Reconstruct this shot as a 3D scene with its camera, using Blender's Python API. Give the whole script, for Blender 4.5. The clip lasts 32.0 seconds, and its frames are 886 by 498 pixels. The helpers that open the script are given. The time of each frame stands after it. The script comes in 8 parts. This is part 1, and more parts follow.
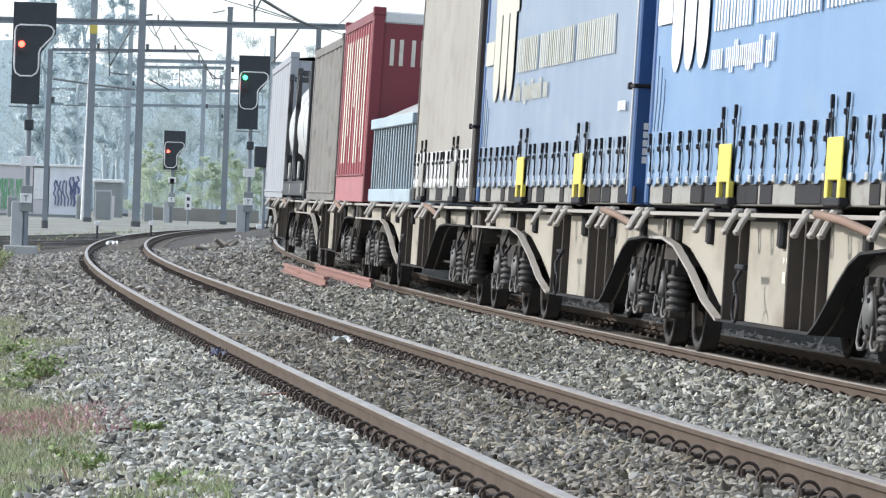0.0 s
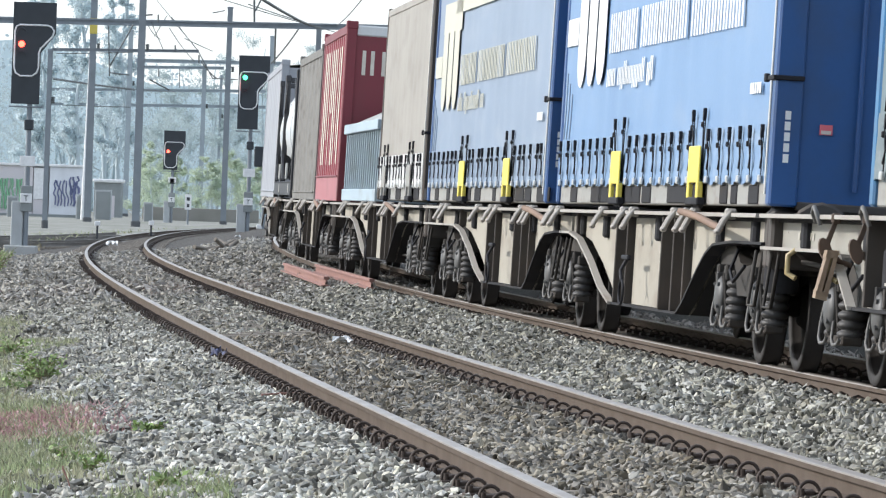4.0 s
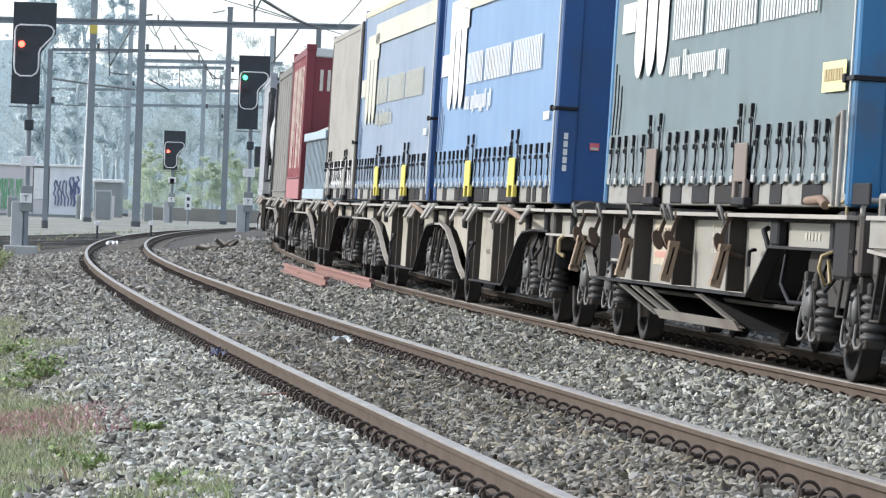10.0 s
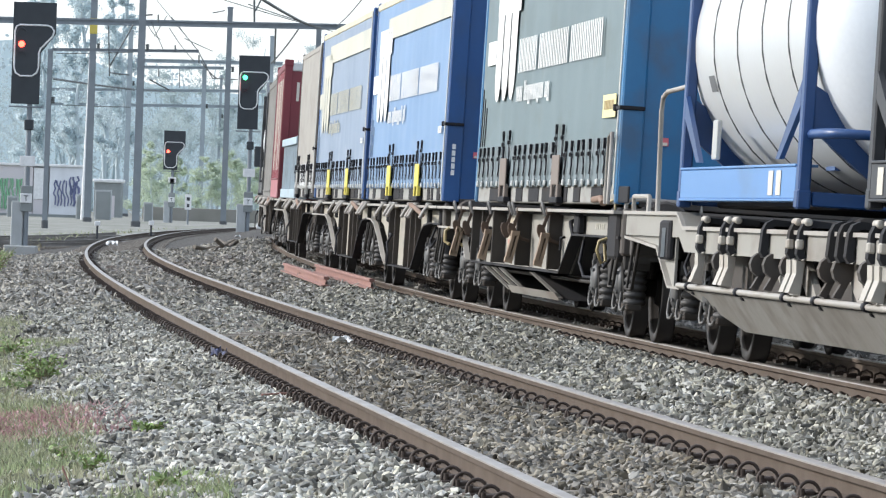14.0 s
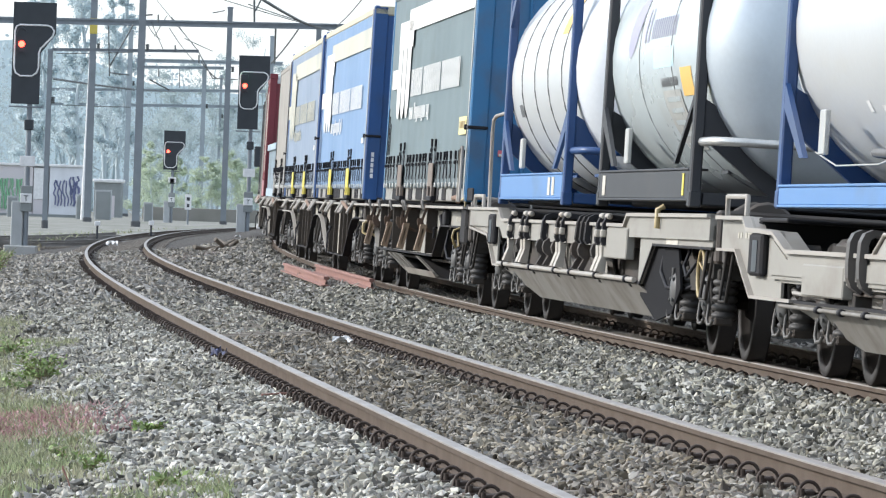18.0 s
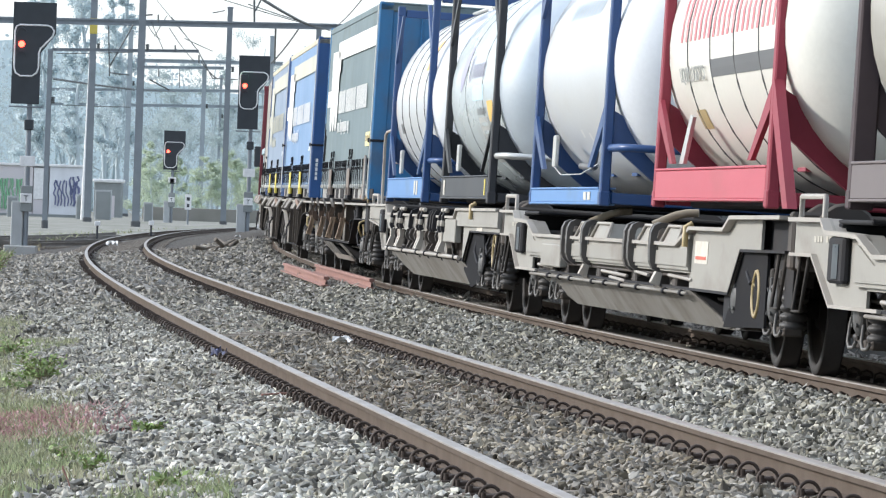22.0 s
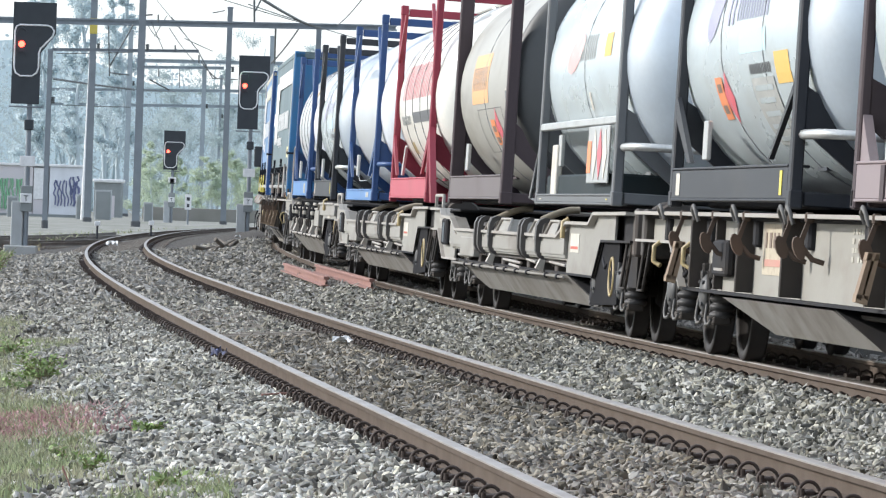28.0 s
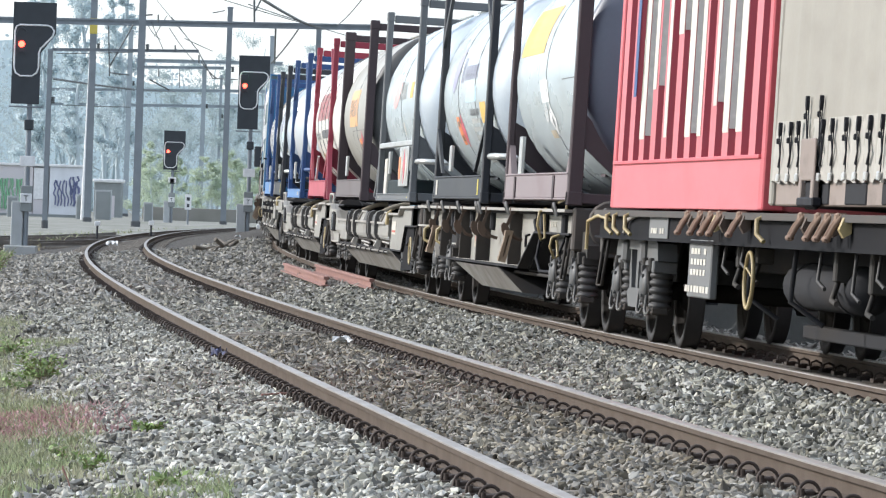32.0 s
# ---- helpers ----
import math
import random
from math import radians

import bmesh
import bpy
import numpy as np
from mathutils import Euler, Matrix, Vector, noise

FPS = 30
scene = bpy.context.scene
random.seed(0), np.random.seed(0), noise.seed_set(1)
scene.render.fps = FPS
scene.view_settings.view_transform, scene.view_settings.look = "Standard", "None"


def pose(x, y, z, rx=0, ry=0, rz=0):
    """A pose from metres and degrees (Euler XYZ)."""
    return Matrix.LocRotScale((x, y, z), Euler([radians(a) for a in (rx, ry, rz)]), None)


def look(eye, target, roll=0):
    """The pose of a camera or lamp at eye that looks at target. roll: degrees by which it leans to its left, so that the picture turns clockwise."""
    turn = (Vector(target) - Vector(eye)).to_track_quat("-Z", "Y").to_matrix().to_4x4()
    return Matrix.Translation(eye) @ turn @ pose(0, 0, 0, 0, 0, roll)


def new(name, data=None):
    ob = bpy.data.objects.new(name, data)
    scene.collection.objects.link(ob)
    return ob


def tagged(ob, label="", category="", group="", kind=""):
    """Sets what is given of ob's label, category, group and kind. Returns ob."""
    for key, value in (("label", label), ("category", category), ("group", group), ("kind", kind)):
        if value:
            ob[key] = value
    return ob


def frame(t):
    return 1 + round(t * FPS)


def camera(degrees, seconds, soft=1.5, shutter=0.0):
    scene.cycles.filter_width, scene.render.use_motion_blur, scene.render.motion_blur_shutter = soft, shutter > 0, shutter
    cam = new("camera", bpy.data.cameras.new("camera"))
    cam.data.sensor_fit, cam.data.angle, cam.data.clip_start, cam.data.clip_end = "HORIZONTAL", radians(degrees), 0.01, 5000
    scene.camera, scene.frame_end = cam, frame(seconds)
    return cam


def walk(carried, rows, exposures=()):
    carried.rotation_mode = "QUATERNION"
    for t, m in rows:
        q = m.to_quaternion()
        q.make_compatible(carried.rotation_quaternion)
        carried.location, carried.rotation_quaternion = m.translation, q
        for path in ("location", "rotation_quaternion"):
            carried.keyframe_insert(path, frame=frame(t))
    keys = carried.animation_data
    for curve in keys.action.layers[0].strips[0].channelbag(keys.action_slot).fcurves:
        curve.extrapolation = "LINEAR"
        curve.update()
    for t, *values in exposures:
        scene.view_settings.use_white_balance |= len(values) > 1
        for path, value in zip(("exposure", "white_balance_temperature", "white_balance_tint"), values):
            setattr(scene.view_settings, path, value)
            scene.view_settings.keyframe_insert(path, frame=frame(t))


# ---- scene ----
# ---------------------------------------------------------------- camera
cam = camera(9.104, 32.0, soft=1.25)
EYE = (0.0, 0.0, 1.166)
AIM = look(EYE, (0.0, 100.0, 1.166 - 100.0 * math.tan(0.0074185)), roll=1.986)
walk(cam, [(0.0, AIM), (32.0, AIM)], exposures=[(0.0, 0.43, 6400, 10), (32.0, 0.43, 6400, 10)])

# ---------------------------------------------------------------- light
world = bpy.data.worlds.new("sky")
scene.world = world
world.use_nodes = True
wn = world.node_tree
sky = wn.nodes.new("ShaderNodeTexSky")
sky.sky_type = "NISHITA"
sky.sun_disc = False
sky.sun_elevation = radians(26)
sky.sun_rotation = radians(-74.4)
sky.air_density, sky.dust_density, sky.ozone_density = 1.0, 1.2, 1.5
veil = wn.nodes.new("ShaderNodeMixRGB")          # thin white overcast before the blue
veil.inputs["Fac"].default_value = 0.52
veil.inputs["Color2"].default_value = (7.6, 8.3, 9.2, 1)
wn.links.new(sky.outputs["Color"], veil.inputs["Color1"])
wn.nodes["Background"].inputs["Strength"].default_value = 0.146
wn.links.new(veil.outputs["Color"], wn.nodes["Background"].inputs["Color"])
sun_data = bpy.data.lights.new("sun", "SUN")
sun_data.energy, sun_data.angle, sun_data.color = 3.05, radians(2.5), (1.0, 0.97, 0.93)
sun = new("sun", sun_data)
sun.matrix_world = look((-68, 19, 34.5), (0, 0, 0))


# ---------------------------------------------------------------- materials
def material(name, color, rough=0.6, metal=0.0, second=None, scale=3.0, amount=0.5, fine=60.0, bump=0.0,
             spread=0.0, coord="Object", streak=1.0, spec=0.5, dirt=None, dirt_amount=0.0, vary=False, through_light=0.0, grain=0.14, along=1.0):
    """A procedural surface: large patches towards `second`, fine grain, relief, dirt and a spread between pieces."""
    m = bpy.data.materials.new(name)
    m.use_nodes = True
    n, l = m.node_tree.nodes, m.node_tree.links
    b = n["Principled BSDF"]
    b.inputs["Roughness"].default_value, b.inputs["Metallic"].default_value = rough, metal
    b.inputs["Specular IOR Level"].default_value = spec
    tc = n.new("ShaderNodeTexCoord")
    mp = n.new("ShaderNodeMapping")
    mp.inputs["Scale"].default_value = (along, 1, streak)
    l.new(tc.outputs[coord], mp.inputs["Vector"])
    if second is None:
        second = tuple(c * 0.75 for c in color)
    big = n.new("ShaderNodeTexNoise")
    big.inputs["Scale"].default_value, big.inputs["Detail"].default_value = scale, 6
    l.new(mp.outputs["Vector"], big.inputs["Vector"])
    small = n.new("ShaderNodeTexNoise")
    small.inputs["Scale"].default_value, small.inputs["Detail"].default_value = fine, 3
    l.new(tc.outputs[coord], small.inputs["Vector"])
    ramp = n.new("ShaderNodeMapRange")
    ramp.inputs["From Min"].default_value, ramp.inputs["From Max"].default_value = 0.38, 0.66
    ramp.inputs["To Max"].default_value = amount
    l.new(big.outputs["Fac"], ramp.inputs["Value"])
    mix = n.new("ShaderNodeMixRGB")
    mix.inputs["Color1"].default_value, mix.inputs["Color2"].default_value = (*color, 1), (*second, 1)
    l.new(ramp.outputs["Result"], mix.inputs["Fac"])
    out = mix.outputs["Color"]
    if dirt:
        dn = n.new("ShaderNodeTexNoise")
        dn.inputs["Scale"].default_value, dn.inputs["Detail"].default_value = scale * 2.7, 8
        l.new(mp.outputs["Vector"], dn.inputs["Vector"])
        dr = n.new("ShaderNodeMapRange")
        dr.inputs["From Min"].default_value, dr.inputs["From Max"].default_value = 0.5, 0.72
        dr.inputs["To Max"].default_value = dirt_amount
        l.new(dn.outputs["Fac"], dr.inputs["Value"])
        dm = n.new("ShaderNodeMixRGB")
        dm.inputs["Color2"].default_value = (*dirt, 1)
        l.new(dr.outputs["Result"], dm.inputs["Fac"])
        l.new(out, dm.inputs["Color1"])
        out = dm.outputs["Color"]
    hsv = n.new("ShaderNodeHueSaturation")
    l.new(out, hsv.inputs["Color"])
    val = n.new("ShaderNodeMapRange")
    val.inputs["To Min"].default_value, val.inputs["To Max"].default_value = 1 - grain, 1 + grain
    l.new(small.outputs["Fac"], val.inputs["Value"])
    if spread:
        geo = n.new("ShaderNodeNewGeometry")
        sp = n.new("ShaderNodeMapRange")
        sp.inputs["To Min"].default_value, sp.inputs["To Max"].default_value = 1 - spread, 1 + spread
        l.new(geo.outputs["Random Per Island"], sp.inputs["Value"])
        mul = n.new("ShaderNodeMath")
        mul.operation = "MULTIPLY"
        l.new(val.outputs["Result"], mul.inputs[0])
        l.new(sp.outputs["Result"], mul.inputs[1])
        l.new(mul.outputs["Value"], hsv.inputs["Value"])
    if vary:                                        # pieces also differ in how brown they are
        frac = n.new("ShaderNodeMath")
        frac.operation = "PINGPONG"
        frac.inputs[1].default_value = 0.031
        l.new(geo.outputs["Random Per Island"], frac.inputs[0])
        sat = n.new("ShaderNodeMapRange")
        sat.inputs["From Max"].default_value = 0.031
        sat.inputs["To Min"].default_value, sat.inputs["To Max"].default_value = 0.55, 1.75
        l.new(frac.outputs["Value"], sat.inputs["Value"])
        l.new(sat.outputs["Result"], hsv.inputs["Saturation"])
    if not spread:
        l.new(val.outputs["Result"], hsv.inputs["Value"])
    l.new(hsv.outputs["Color"], b.inputs["Base Color"])
    rr = n.new("ShaderNodeMapRange")
    rr.inputs["To Min"].default_value, rr.inputs["To Max"].default_value = max(rough - 0.1, 0.05), min(rough + 0.1, 1)
    l.new(big.outputs["Fac"], rr.inputs["Value"])
    l.new(rr.outputs["Result"], b.inputs["Roughness"])
    if bump:
        bp = n.new("ShaderNodeBump")
        bp.inputs["Strength"].default_value, bp.inputs["Distance"].default_value = 0.6, bump
        l.new(small.outputs["Fac"], bp.inputs["Height"])
        l.new(bp.outputs["Normal"], b.inputs["Normal"])
    if through_light:                               # thin leaves let light through
        tr = n.new("ShaderNodeBsdfTranslucent")
        l.new(hsv.outputs["Color"], tr.inputs["Color"])
        ms = n.new("ShaderNodeMixShader")
        ms.inputs[0].default_value = through_light
        l.new(b.outputs["BSDF"], ms.inputs[1])
        l.new(tr.outputs["BSDF"], ms.inputs[2])
        l.new(ms.outputs["Shader"], n["Material Output"].inputs["Surface"])
    return m


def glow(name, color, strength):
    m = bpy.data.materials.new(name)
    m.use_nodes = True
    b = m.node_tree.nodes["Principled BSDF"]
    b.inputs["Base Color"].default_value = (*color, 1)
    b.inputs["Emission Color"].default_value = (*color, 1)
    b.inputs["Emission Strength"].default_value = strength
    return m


M = {}
# near-black bed: the shade in gaps between stones is put into it
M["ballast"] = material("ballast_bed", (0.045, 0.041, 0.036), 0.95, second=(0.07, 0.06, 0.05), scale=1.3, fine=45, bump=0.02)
M["stone"] = material("ballast_stone", (0.325, 0.318, 0.284), 0.9, second=(0.19, 0.178, 0.15), scale=0.9, amount=0.75, fine=40, bump=0.003, spread=0.78, vary=True)
M["stone_pale"] = material("pale_ballast_stone", (0.4, 0.393, 0.355), 0.9, second=(0.175, 0.164, 0.14), scale=0.9, amount=0.75, fine=40, bump=0.003, spread=0.82, vary=True)
M["stone_track"] = material("track_ballast_stone", (0.255, 0.238, 0.205), 0.9, second=(0.15, 0.132, 0.11), scale=0.9, amount=0.8, fine=40, bump=0.003, spread=0.75, vary=True)
M["stone_brown"] = material("brown_ballast_stone", (0.29, 0.265, 0.235), 0.92, second=(0.18, 0.16, 0.135), scale=0.7, amount=0.7, fine=40, bump=0.003, spread=0.5)
M["stone_far"] = material("weathered_ballast_stone", (0.3, 0.288, 0.262), 0.92, second=(0.2, 0.188, 0.165), scale=0.5, amount=0.7, fine=40, bump=0.003, spread=0.6, vary=True)
M["earth"] = material("earth", (0.12, 0.11, 0.08), 0.95, second=(0.09, 0.12, 0.05), scale=0.6, amount=0.9, fine=30, bump=0.02)
M["rail_web"] = material("rail_steel_rusty", (0.099, 0.075, 0.058), 0.85, spec=0.25, second=(0.068, 0.05, 0.038), scale=2.5, fine=60, bump=0.001, dirt=(0.07, 0.05, 0.04), dirt_amount=0.5)
M["rail_head"] = material("rail_running_surface", (0.31, 0.275, 0.245), 0.4, metal=0.38, spec=0.35, second=(0.21, 0.178, 0.15), scale=3, fine=90)
M["sleeper"] = material("sleeper_wood", (0.21, 0.185, 0.155), 0.9, second=(0.11, 0.09, 0.072), scale=4, fine=50, bump=0.004)
M["clip"] = material("clip_iron", (0.06, 0.044, 0.036), 0.7, metal=0.3, scale=9)
# paler zinc for far masts and beams: haze put into the colour
M["mast_hazed"] = material("mast_zinc_hazed", (0.34, 0.39, 0.42), 0.6, second=(0.27, 0.31, 0.34), scale=1.5, fine=30)
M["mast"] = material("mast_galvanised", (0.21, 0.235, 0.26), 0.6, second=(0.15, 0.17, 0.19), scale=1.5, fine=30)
M["wire"] = material("wire_copper_dull", (0.12, 0.13, 0.13), 0.6)
# black lifted towards blue, with the haze of the distance in it
M["signal_hazed_black"] = material("signal_hazed_black", (0.03, 0.036, 0.044), 0.55, scale=2)
M["white_paint"] = material("white_paint", (0.78, 0.78, 0.78), 0.5, second=(0.6, 0.6, 0.6), scale=6)
M["concrete"] = material("concrete", (0.42, 0.42, 0.41), 0.9, second=(0.3, 0.3, 0.28), scale=2, bump=0.004)
M["lamp_red"] = glow("signal_red_light", (1.0, 0.05, 0.03), 9.0)
M["lamp_green"] = glow("signal_green_light", (0.05, 1.0, 0.35), 6.0)


# ---------------------------------------------------------------- mesh helpers
class Build:
    """Collects vertices and faces for one mesh."""

    def __init__(self):
        self.v, self.f, self.s = [], [], []

    def add(self, verts, faces, smooth=False):
        k = len(self.v)
        self.v += [tuple(p) for p in verts]
        self.f += [tuple(i + k for i in f) for f in faces]
        self.s += [smooth] * len(faces)
        return self

    def box(self, x0, x1, y0, y1, z0, z1):
        p = [(x, y, z) for x in (x0, x1) for y in (y0, y1) for z in (z0, z1)]
        return self.add(p, [(0, 1, 3, 2), (4, 6, 7, 5), (0, 4, 5, 1), (2, 3, 7, 6), (0, 2, 6, 4), (1, 5, 7, 3)])

    def bbox(self, x0, x1, y0, y1, z0, z1, c=0.01):
        """A box with chamfered long and short edges."""
        x0, x1, y0, y1, z0, z1 = min(x0, x1), max(x0, x1), min(y0, y1), max(y0, y1), min(z0, z1), max(z0, z1)
        c = min(c, (x1 - x0) * 0.45, (y1 - y0) * 0.45, (z1 - z0) * 0.45)
        ring = [(x0 + c, y0), (x1 - c, y0), (x1, y0 + c), (x1, y1 - c), (x1 - c, y1), (x0 + c, y1), (x0, y1 - c), (x0, y0 + c)]
        inner = [(x0 + c, y0 + c), (x1 - c, y0 + c), (x1 - c, y0 + c), (x1 - c, y1 - c), (x1 - c, y1 - c), (x0 + c, y1 - c), (x0 + c, y1 - c), (x0 + c, y0 + c)]
        v = [(x, y, z0) for x, y in inner] + [(x, y, z0 + c) for x, y in ring] + [(x, y, z1 - c) for x, y in ring] + [(x, y, z1) for x, y in inner]
        f = []
        for r in range(3):
            for i in range(8):
                j = (i + 1) % 8
                f.append((r * 8 + i, r * 8 + j, r * 8 + 8 + j, r * 8 + 8 + i))
        f += [(7, 5, 3, 1), (25, 27, 29, 31)]
        return self.add(v, f)

    def prism(self, pts, lo, hi, axis="y"):
        """A polygon in the other two axes, drawn out along axis."""
        n = len(pts)
        if axis == "y":
            v = [(a, lo, b) for a, b in pts] + [(a, hi, b) for a, b in pts]
        elif axis == "x":
            v = [(lo, a, b) for a, b in pts] + [(hi, a, b) for a, b in pts]
        else:
            v = [(a, b, lo) for a, b in pts] + [(a, b, hi) for a, b in pts]
        f = [tuple(range(n)), tuple(range(2 * n - 1, n - 1, -1))]
        f += [(i, i + n, (i + 1) % n + n, (i + 1) % n) for i in range(n)]
        return self.add(v, f)

    def tube(self, points, r, n=8, closed=False, caps=True):
        """A round bar along points; r is one radius or one for each point."""
        pts = [Vector(p) for p in points]
        m = len(pts)
        rs = r if isinstance(r, (list, tuple)) else [r] * m
        v, f = [], []
        side = None
        for i, p in enumerate(pts):
            a = pts[(i - 1) % m] if closed or i else p
            b = pts[(i + 1) % m] if closed or i < m - 1 else p
            d = (b - a).normalized()
            if side is None:
                side = d.orthogonal().normalized()
            side = (side - d * side.dot(d))
            side = side.normalized() if side.length > 1e-6 else d.orthogonal().normalized()
            up = d.cross(side)
            for k in range(n):
                w = 2 * math.pi * k / n
                v.append(p + side * (math.cos(w) * rs[i]) + up * (math.sin(w) * rs[i]))
        for i in range(m if closed else m - 1):
            j = (i + 1) % m
            for k in range(n):
                l = (k + 1) % n
                f.append((i * n + k, i * n + l, j * n + l, j * n + k))
        self.add(v, f, True)
        if caps and not closed:
            self.add(v[:n], [tuple(range(n - 1, -1, -1))])
            self.add(v[-n:], [tuple(range(n))])
        return self

    def lathe(self, prof, centre, axis="x", n=24):
        """A profile of (along, radius) turned round an axis through centre."""
        v, f = [], []
        cx, cy, cz = centre
        for a, r in prof:
            for k in range(n):
                w = 2 * math.pi * k / n
                p, q = math.cos(w) * r, math.sin(w) * r
                v.append((cx + a, cy + p, cz + q) if axis == "x" else (cx + p, cy + a, cz + q) if axis == "y" else (cx + p, cy + q, cz + a))
        for i in range(len(prof) - 1):
            for k in range(n):
                l = (k + 1) % n
                f.append((i * n + k, i * n + l, i * n + n + l, i * n + n + k))
        self.add(v, f, True)
        if prof[0][1] > 1e-4:
            self.add(v[:n], [tuple(range(n))])
        if prof[-1][1] > 1e-4:
            self.add(v[-n:], [tuple(range(n))])
        return self

    def sheet(self, rows, smooth=False):
        """A grid of points."""
        n = len(rows[0])
        v = [p for r in rows for p in r]
        f = [(i * n + k, i * n + k + 1, i * n + n + k + 1, i * n + n + k) for i in range(len(rows) - 1) for k in range(n - 1)]
        return self.add(v, f, smooth)

    def mesh(self, name, mat):
        me = bpy.data.meshes.new(name)
        me.from_pydata(self.v, [], self.f)
        me.polygons.foreach_set("use_smooth", self.s)
        me.materials.append(mat)
        bm = bmesh.new()
        bm.from_mesh(me)
        bmesh.ops.recalc_face_normals(bm, faces=bm.faces)
        bm.to_mesh(me)
        bm.free()
        return me


def part(name, b, mat, parent, label=""):
    """One mesh object under a thing or a part."""
    ob = new(name, b.mesh(name, mat))
    ob.parent = parent
    if label:
        ob["label"] = label
    return ob


def share(name, mesh, parent, m):
    """One more piece on a mesh that is there already."""
    ob = new(name, mesh)
    ob.parent = parent
    ob.matrix_basis = m
    return ob


def empty(name, label, category, group="", m=None):
    ob = tagged(new(name), label, category, group)
    ob.empty_display_size = 0.2
    if m is not None:
        ob.matrix_basis = m
    return ob


def setting(name, b, mat, label, category):
    return tagged(new(name, b.mesh(name, mat)), label, category, kind="structure")


# ---------------------------------------------------------------- the two tracks
# near track: a point, a heading and a growing curvature; train track: its distance from the near one
X0, Y0, HEAD, CURV, DCURV = 2.41878, 14.49624, -0.095592, -2.9346e-05, 4.91182e-06
SEP, SEP1, SEP2 = 3.36827, -0.00528095, 0.000127438
CANT_NEAR, CANT_TRAIN, TRAIN_UP = -0.066257, 0.030541, 0.124912
_s = np.arange(-160.0, 420.0, 0.25)
_h = HEAD + CURV * _s + DCURV * _s * _s / 2
_h = np.where(_s > 330, (HEAD + CURV * 330 + DCURV * 330 ** 2 / 2), _h)
_x = np.concatenate([[0], np.cumsum((np.sin(_h[1:]) + np.sin(_h[:-1])) / 2 * 0.25)])
_y = np.concatenate([[0], np.cumsum((np.cos(_h[1:]) + np.cos(_h[:-1])) / 2 * 0.25)])
_x += X0 - np.interp(0, _s, _x)
_y += Y0 - np.interp(0, _s, _y)


def line(s):
    return float(np.interp(s, _s, _x)), float(np.interp(s, _s, _y)), float(np.interp(s, _s, _h))


def slope_near(y):
    return -0.00145484 * y + 4.78416e-06 * y * y


def slope_train(y):
    return -0.00292653 * y + 2.20375e-05 * y * y


def separation(s):
    c = max(-20.0, min(s, 230.0))
    return SEP + SEP1 * c + SEP2 * c * c


def on_near(s, lat, z):
    """A point beside the near track: lat to the right of its middle, z above its rails."""
    x, y, h = line(s)
    c = CANT_NEAR
    l = lat * math.cos(c) + z * math.sin(c)
    return Vector((x + l * math.cos(h), y - l * math.sin(h), z * math.cos(c) - lat * math.sin(c) + 0.75 * math.sin(c) + slope_near(y)))


def on_train(s, lat, z):
    x, y, h = line(s)
    d = separation(s)
    x, y = x + d * math.cos(h), y - d * math.sin(h)
    h += SEP1 + 2 * SEP2 * max(-20.0, min(s, 230.0))
    c = CANT_TRAIN
    l = lat * math.cos(c) + z * math.sin(c)
    yy = y - l * math.sin(h)
    return Vector((x + l * math.cos(h), yy, z * math.cos(c) - lat * math.sin(c) + 0.75 * math.sin(c) + slope_train(y) + TRAIN_UP))


def travelled(t):
    """How far the train has gone along its track by t seconds, from its place at 16 s."""
    u = (t - 16.0) / 16.0
    return 55.858625 * u + 15.192962 * u ** 2 - 1.212552 * u ** 3 + 3.426936 * u ** 4 + 1.062115 * u ** 5 - 1.749371 * u ** 6


def vehicle_pose(t, front, rear):
    """The pose of a wagon whose bogies stand `front` and `rear` metres behind the train's mark."""
    s = travelled(t)
    a, b = on_train(s - front, 0, 0), on_train(s - rear, 0, 0)
    up = (on_train(s - (front + rear) / 2, 0, 1) - on_train(s - (front + rear) / 2, 0, 0)).normalized()
    x = (a - b).normalized()
    y = up.cross(x).normalized()
    z = x.cross(y)
    m = Matrix((x, y, z)).transposed().to_4x4()
    m.translation = (a + b) / 2
    return m


TIMES = [0.5 * i for i in range(65)]
MOVING = []     # thing, front bogie, rear bogie, place along the wagon, height
# ---------------------------------------------------------------- ground
M["grass"] = material("grass_blades", (0.27, 0.32, 0.17), 0.75, second=(0.38, 0.36, 0.26), scale=0.8, amount=0.8, fine=20, spread=0.45, through_light=0.3)
M["dry_grass"] = material("dry_grass", (0.3, 0.26, 0.16), 0.8, second=(0.2, 0.17, 0.1), scale=2, spread=0.4)
M["red_weed"] = material("reddish_low_weeds", (0.44, 0.245, 0.25), 0.8, second=(0.37, 0.26, 0.24), scale=2, spread=0.35)
M["weed"] = material("weed_leaves", (0.2, 0.28, 0.085), 0.6, second=(0.13, 0.2, 0.06), scale=5, spread=0.4)
M["far_grass"] = material("far_verge", (0.17, 0.175, 0.145), 0.95, second=(0.29, 0.285, 0.26), scale=0.35, amount=0.9, fine=2.0, grain=0.3)
M["litter"] = material("white_litter", (0.75, 0.75, 0.74), 0.5)
M["litter_blue"] = material("blue_litter", (0.22, 0.24, 0.42), 0.5, second=(0.6, 0.58, 0.66), scale=14, amount=1.0)
M["rust_rail"] = material("rusty_rail", (0.27, 0.145, 0.12), 0.9, second=(0.2, 0.115, 0.095), scale=2.5, fine=70, bump=0.001)


